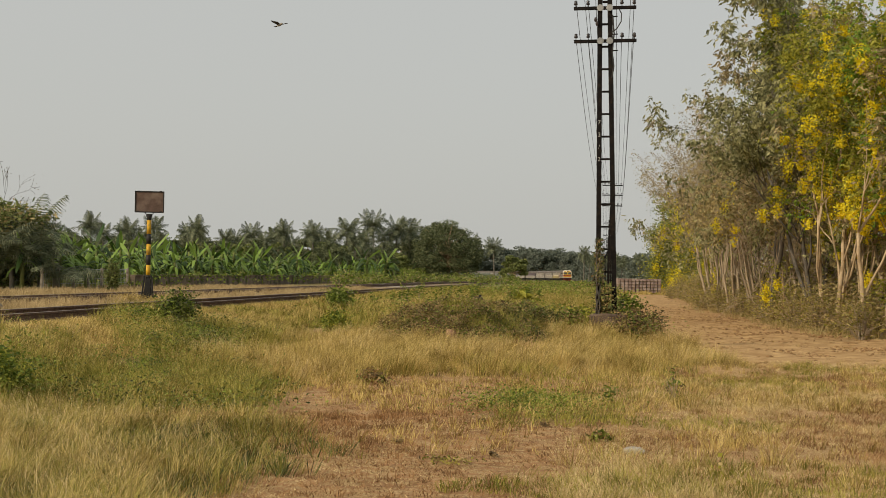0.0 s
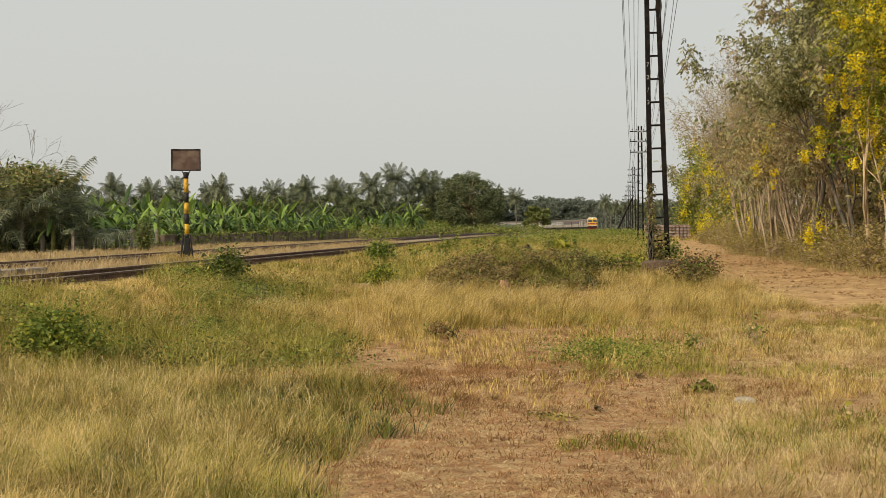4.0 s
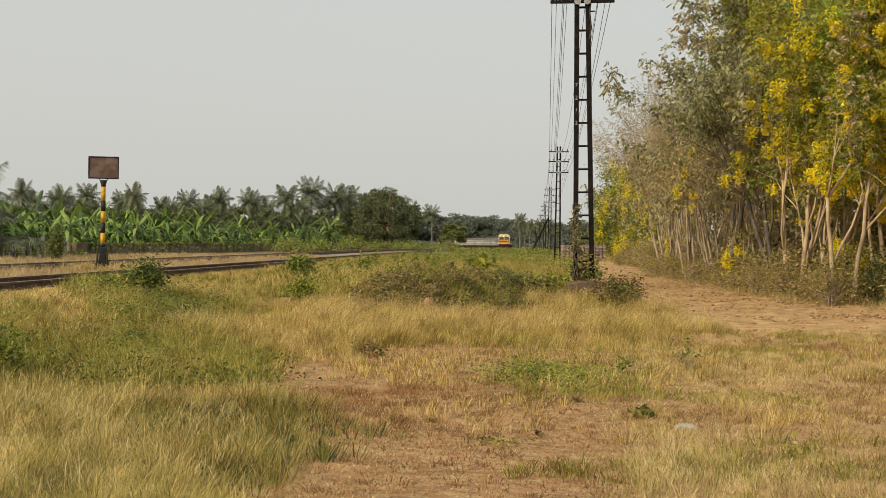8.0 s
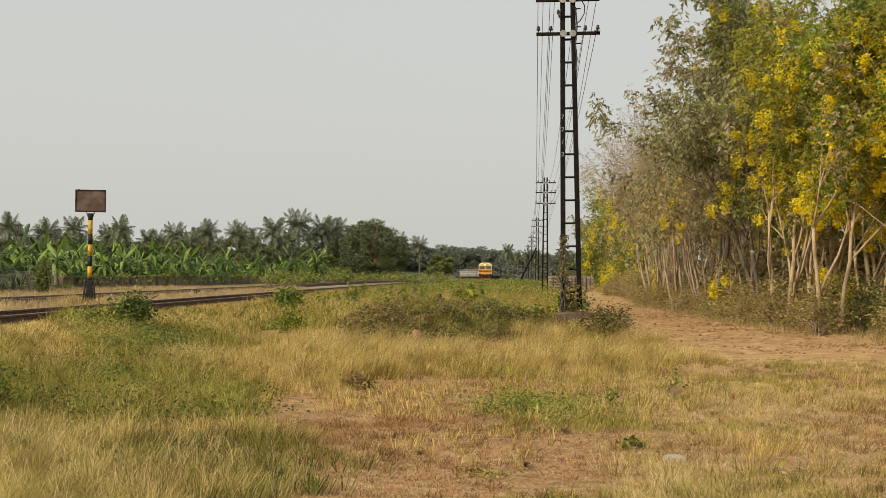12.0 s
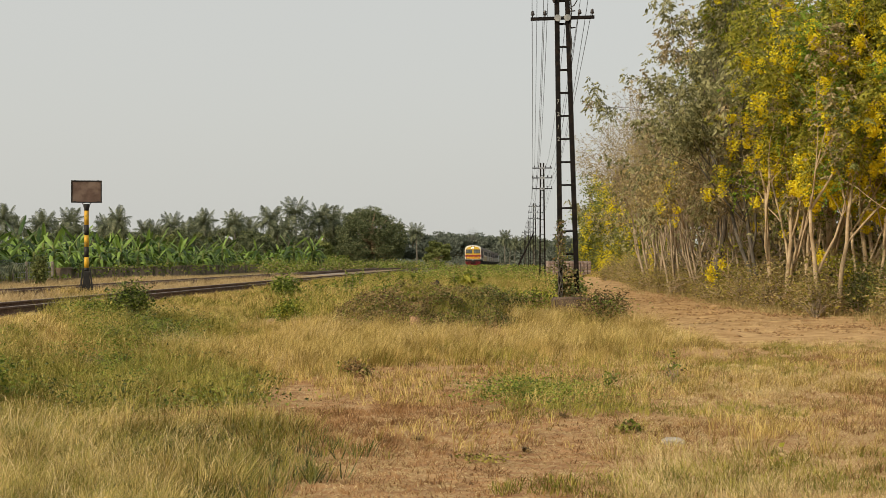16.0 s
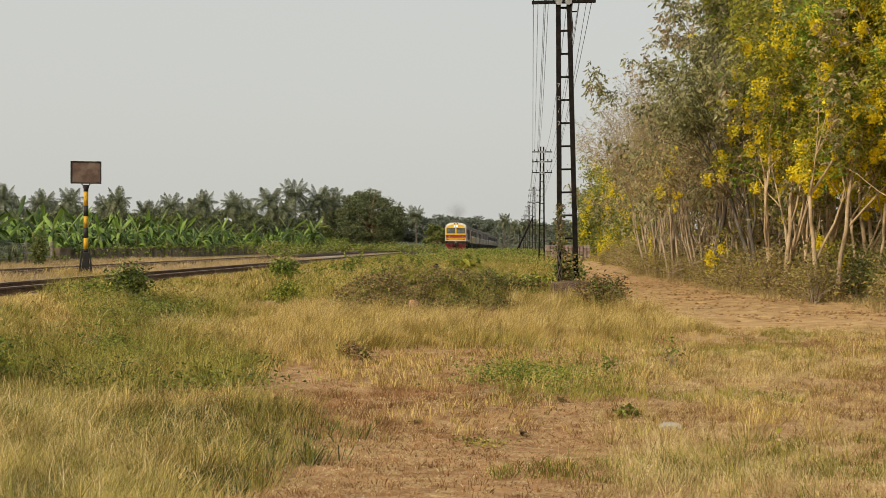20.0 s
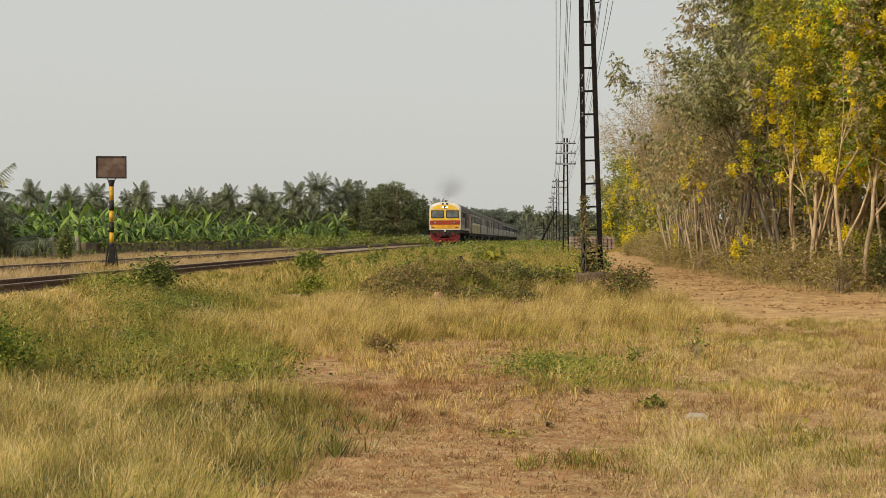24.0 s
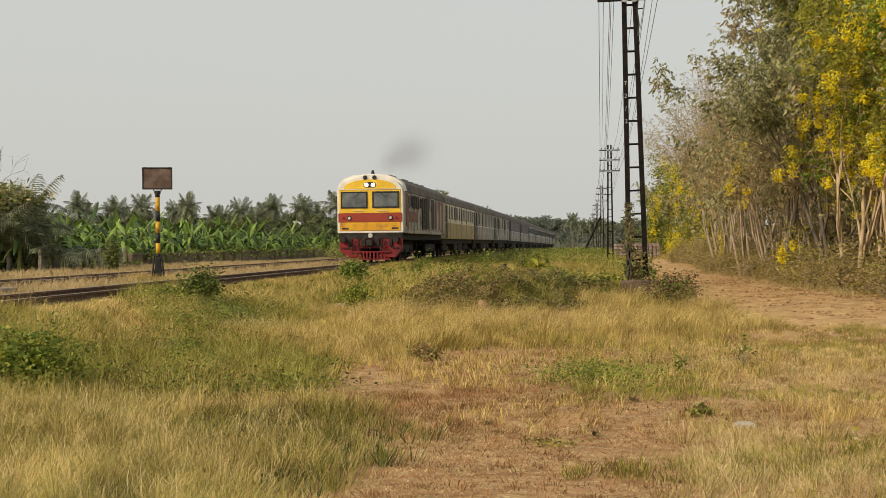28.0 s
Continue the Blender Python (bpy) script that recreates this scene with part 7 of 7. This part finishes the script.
def other_trees():
    r = random.Random(14)
    at = lambda x, y: (x, y, float(land(x, y)))
    m = dome_tree("mango_tree", "large dense round mango tree", at(-12.1, 178), 21, (4.5, 4.0, 8.5), 190, 38000, 0.13, ((0.88, MANGO), (0.12, DARKMANGO)), "orchard trees")
    copies(m, [(-16.4, 186, 0.72)], r)
    k = dome_tree("mango_tree", "smaller dense dark green tree", at(-30.5, 150), 28, (2.4, 2.3, 4.6), 60, 9000, 0.13, ((0.6, MANGO), (0.4, DARKMANGO)), "orchard trees")
    copies(k, [(-23.0, 148, 1.0), (-17.5, 150, 0.85), (-35, 152, 1.0), (-27.0, 124, 0.9), (-58, 150, 1.0), (-40, 132, 0.85), (-45, 150, 1.0), (-20.4, 140, 0.8)] + [(-20 - 5.2 * q, 130 + r.uniform(-4, 4), r.uniform(0.65, 0.85)) for q in range(8)], r)
    l = dome_tree("leafy_tree", "pale green bushy tree", at(-3.7, 205), 22, (2.2, 2.0, 4.4), 46, 7000, 0.16, ((1.0, LIGHTTREE),), "orchard trees")
    copies(l, [(-18, 170, 0.9), (-24, 160, 1.0), (-33, 168, 1.1), (-44, 168, 1.1), (-52, 165, 1.1), (-38, 158, 1.0), (-62, 165, 1.2), (-28, 172, 1.2), (-47, 150, 1.0), (-24.6, 112, 0.75)], r)
    w = dome_tree("orchard_tree", "dense dusty green orchard tree under the palms", at(-20, 192), 27, (3.4, 3.0, 5.9), 60, 9500, 0.19, ((0.5, MANGO), (0.5, PALMLEAF)), "orchard trees")
    copies(w, [(-24 - 4.1 * q, 193 + r.uniform(-5, 5), r.uniform(0.85, 1.15)) for q in range(15)], r)
    copies(w, [(-21 - 4.4 * q, 168 + r.uniform(-5, 5), r.uniform(0.62, 0.85)) for q in range(11)], r)
    # far crowns wear the leaf colour greyed for haze
    f = dome_tree("rain_tree", "broad spreading rain tree far beyond the line", at(-2.0, 640), 23, (10.5, 8.0, 14.5), 130, 15000, 0.55, ((1.0, HAZYTREE),), "distant trees")
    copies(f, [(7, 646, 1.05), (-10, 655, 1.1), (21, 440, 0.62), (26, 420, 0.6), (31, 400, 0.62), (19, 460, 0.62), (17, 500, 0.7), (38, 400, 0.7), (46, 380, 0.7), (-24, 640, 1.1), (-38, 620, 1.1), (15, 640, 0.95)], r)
    # dark thicket and bare tree at the left
    t = limb_tree("thicket_tree", "dark tangled evergreen at the edge of the plot", "tree", 4.5, 1.6, at(-23.9, 59.0), 24, BARK, ((0.2, DARKVINE), (0.5, LIGHTTREE), (0.3, SCRUB)), 11000, 0.10, 3, 70, 0.42, leaf_low=0.0, group="thicket trees", droop=0.4, long=2.6)
    copies(t, [(-25.0, 59.5, 0.98), (-26.8, 58.6, 0.62), (-28.6, 57.5, 0.55), (-31, 58, 0.7), (-25.4, 56.6, 0.6)], r)
    NO = (2, 0.08, 0.02, 2.0, 0.2)
    crooked_tree("bare_tree", "leafless tree with a round crown of fine dark twigs", "tree", at(-27.0, 59.6), 25, DARKTWIG, 3, (3, 3, 3, 3), 3.1, 0.085, 27, 0.10, 0.03, NO, ((1.0, DRYLEAF),), 500, splay=0.2, taper=0.72, low=3.0)
    crooked_tree("bare_tree", "small leafless tree beside the thicket", "tree", at(-24.0, 59.9), 26, DARKTWIG, 3, (3, 3, 3), 2.2, 0.055, 27, 0.10, 0.03, NO, ((1.0, DRYLEAF),), 300, splay=0.2, taper=0.70, low=2.5)
    # low hedge growth before and behind the wall
    rng = np.random.default_rng(77)
    n = 26000
    y = 57 + rng.uniform(0, 1, n) * 125
    u = -13.6 - rng.uniform(0, 1, n) ** 1.5 * 4.5
    x = -9.33 + 0.0478 * y + u
    h = np.where(y < 68, 0.4, 0.62) * (0.4 + lumps(x, y, 5, 3)) + 0.9 * step(y, 110, 150)
    z = land(x, y) + 0.15 + rng.uniform(0, 1, n) ** 0.8 * h
    hedge = thing("hedge_growth", "green hedge growth and creepers along the wall", "hedge", kind="stuff")
    ok = ((u < -14.7) | ((z > land(x, y) + 0.62) & (rng.uniform(0, 1, n) < 0.4)) | (rng.uniform(0, 1, n) < 0.14 + 0.5 * step(y, 105, 140))) & (y > 66)
    p = np.stack([x, y, z], -1)[ok]
    sel = rng.uniform(0, 1, len(p)) < 0.94
    part("green_leaves", leaves_mesh("green_leaves", p[sel], 0.11, HERB, rng), hedge)
    part("dry_leaves", leaves_mesh("dry_leaves", p[~sel], 0.11, SCRUB, rng), hedge)
    n = 44000
    y = rng.uniform(370, 600, n)
    x = rng.uniform(-0.14, 0.24, n) * y
    ok = (np.abs(x - track_x(y)) > 6) & ((x > track_x(y)) | (x / y < -0.022))
    x, y = x[ok], y[ok]
    z = land(x, y) + rng.uniform(0, 1, len(x)) * (1.8 + 3.0 * fuzz(x, y, 30, 2)) * np.where(x < track_x(y), 0.6, 1.0)
    # scrub leaves share the haze-greyed colour of the far trees
    scrub = thing("distant_scrub", "distant green scrub closing the view, leaves greyed for haze", "scrub", kind="stuff")
    part("leaves", leaves_mesh("leaves", np.stack([x, y, z], -1), 0.36, HAZYTREE, rng), scrub)
    fr = [frond_mesh(2.7, d, 60 + i, 18) for i, d in enumerate((0.3, 0.6, 0.9))]
    for i, (x, y, h) in enumerate(((-21.7, 58.2, 1.3), (-22.6, 57.2, 0.7), (-23.4, 56.9, 1.6), (-24.4, 57.3, 0.5), (-25.3, 56.8, 1.4), (-26.6, 56.6, 0.8), (-22.4, 58.8, 2.3), (-27.8, 57.0, 1.7), (-20.9, 58.0, 0.4))):
        p = thing("young_palm", "young palm with arching fronds in the thicket", "palm", "young palms", at=pose(x, y, float(land(x, y)), 0, 0, 50 * i))
        part("trunk", Geo().tube([(0, 0, -0.1), (0.03, 0, h * 0.5), (0, 0.02, h + 0.15)], [0.14, 0.12, 0.1], 7).mesh("trunk", PALMBARK, 0, True), p)
        for q in range(13):
            part("frond", fr[q % 3], p, "", pose(0, 0, h + 0.1, r.uniform(-8, 48), r.uniform(-10, 10), 137.5 * q))
    leaf_cloud("fence_bush", "dark bush grown over a fence post", "bush", (-17.5, 55.6), (0.32, 0.3, 0.85), 1500, 0.07, ((0.5, DARKVINE), (0.5, LIGHTTREE)), 14, 91)
    # dry brush at the far end of the second line
    for i, (x, y) in enumerate(((-13.2, 96), (-12.0, 104), (-10.8, 118), (-9.0, 128), (-6.5, 140), (-5.0, 150), (-3.0, 165), (-8.5, 150))):
        leaf_cloud("brush", "dry brush at the end of the second line", "brush", (x, y), (1.6, 1.6, 0.75), 1200, 0.10, ((0.15, SCRUB), (0.6, HERB), (0.25, LIGHTTREE)), 20, 700 + i)


other_trees()


# ---- what moves ----
def front_y(t):
    """Where the locomotive's face is along the line at t seconds."""
    return 443.6 - 13.579 * t + 0.1399 * t ** 2 - 0.007472 * t ** 3 + 0.0000763 * t ** 4


LINE_Y = np.arange(20.0, 760.0, 0.5)
LINE_X = track_x(LINE_Y)
LINE_S = np.concatenate([[0], np.cumsum(np.hypot(np.diff(LINE_X), np.diff(LINE_Y)))])


def on_line(s):
    y = float(np.interp(s, LINE_S, LINE_Y))
    return Vector((float(np.interp(s, LINE_S, LINE_X)), y, float(rail_z(y))))


def car_pose(t, ahead, length):
    """A vehicle whose nose lies that far behind the locomotive's face."""
    s = float(np.interp(front_y(t), LINE_Y, LINE_S)) + ahead
    a, b = on_line(s + length * 0.2), on_line(s + length * 0.8)
    c, d = (a + b) / 2, a - b
    yaw = math.degrees(math.atan2(-d.x, d.y))
    pitch = math.degrees(math.atan2(d.z, math.hypot(d.x, d.y)))
    return pose(c.x, c.y, c.z, pitch, 0, yaw % 360)


def bird_rows(places, last):
    rows = []
    for i, (t, p) in enumerate(places):
        q = places[min(i + 1, len(places) - 1)][1] if i + 1 < len(places) else last[1]
        rows.append((t, look(p, q) @ pose(0, 0, 0, -90, 0, 0)))
    return rows + [(last[0], Matrix.Translation(last[1]) @ rows[-1][1].to_3x3().to_4x4())]


def motions():
    ahead = 0.0
    for car, length in zip(CARS, LENGTHS):
        walk(car, [(t, car_pose(t, ahead, length)) for t in np.arange(0, 28.01, 1.0)])
        ahead += length + 0.25
    walk(smoke, [(t, car_pose(t, 0.0, 15.9)) for t in np.arange(0, 28.01, 1.0)])
    paths = (
        (bird_far, [(0, (-31.28, 82.0, 6.45)), (0.2, (-30.6, 79.1, 6.24)), (0.4, (-28.3, 75.2, 6.66)), (0.6, (-25.1, 71.5, 7.15)), (0.8, (-21.4, 67.7, 7.07)), (1.0, (-15.8, 60.2, 6.81)), (1.2, (-9.6, 52.6, 6.6)), (1.4, (-3.4, 45.0, 7.3)), (1.6, (2.2, 39.4, 8.9)), (1.9, (9.1, 33.9, 12.5))], (28.0, (400.0, -150.0, 240.0))),
        (bird_near, [(0, (-8.03, 43.6, 9.74)), (0.2, (-5.33, 40.8, 10.15)), (0.5, (-1.5, 37.1, 12.0))], (28.0, (300.0, -200.0, 220.0))),
    )
    perch = [(0, (13.0, 44.0, 6.2)), (9.4, (12.4, 43.4, 6.2)), (9.9, (5.0, 30.5, 5.85)), (10.2, (3.43, 28.3, 6.05)), (10.4, (3.12, 28.2, 6.19)), (10.6, (2.92, 28.1, 6.38)), (10.8, (2.74, 28.1, 6.60)), (13.0, (2.735, 28.1, 6.60)), (13.6, (6.0, 33.0, 9.0)), (14.4, (20.0, 48.0, 14.0))]
    walk(bird_perched, bird_rows(perch, (28.0, (300.0, 120.0, 120.0))))
    for w in [w for w in bird_perched.children if w.name.startswith("wing")]:
        side = 1 if w.location.x > 0 else -1
        x = w.location.x
        shut = pose(x * 0.8, -0.02, 0, 0, -side * 8, -side * 72)
        beat = [(9.4 + 0.1 * i, pose(x, 0, 0, 0, -side * (10 + 28 * math.sin(2.3 * i)), 0)) for i in range(14)]
        away = [(13.1 + 0.1 * i, pose(x, 0, 0, 0, -side * (10 + 28 * math.sin(2.3 * i)), 0)) for i in range(14)]
        walk(w, [(0, shut), (9.3, shut)] + beat + [(10.9, shut), (13.0, shut)] + away + [(28.0, away[-1][1])])
    for bird, places, last in paths:
        walk(bird, bird_rows(places, last))
        for w in bird.children:
            if w.name.startswith("wing"):
                side = 1 if w.location.x > 0 else -1
                rows = [(0.1 * i, pose(w.location.x, 0, 0, 0, -side * (18 + 24 * math.sin(2.1 * i)), 0)) for i in range(25)]
                walk(w, rows + [(28.0, rows[-1][1])])


motions()
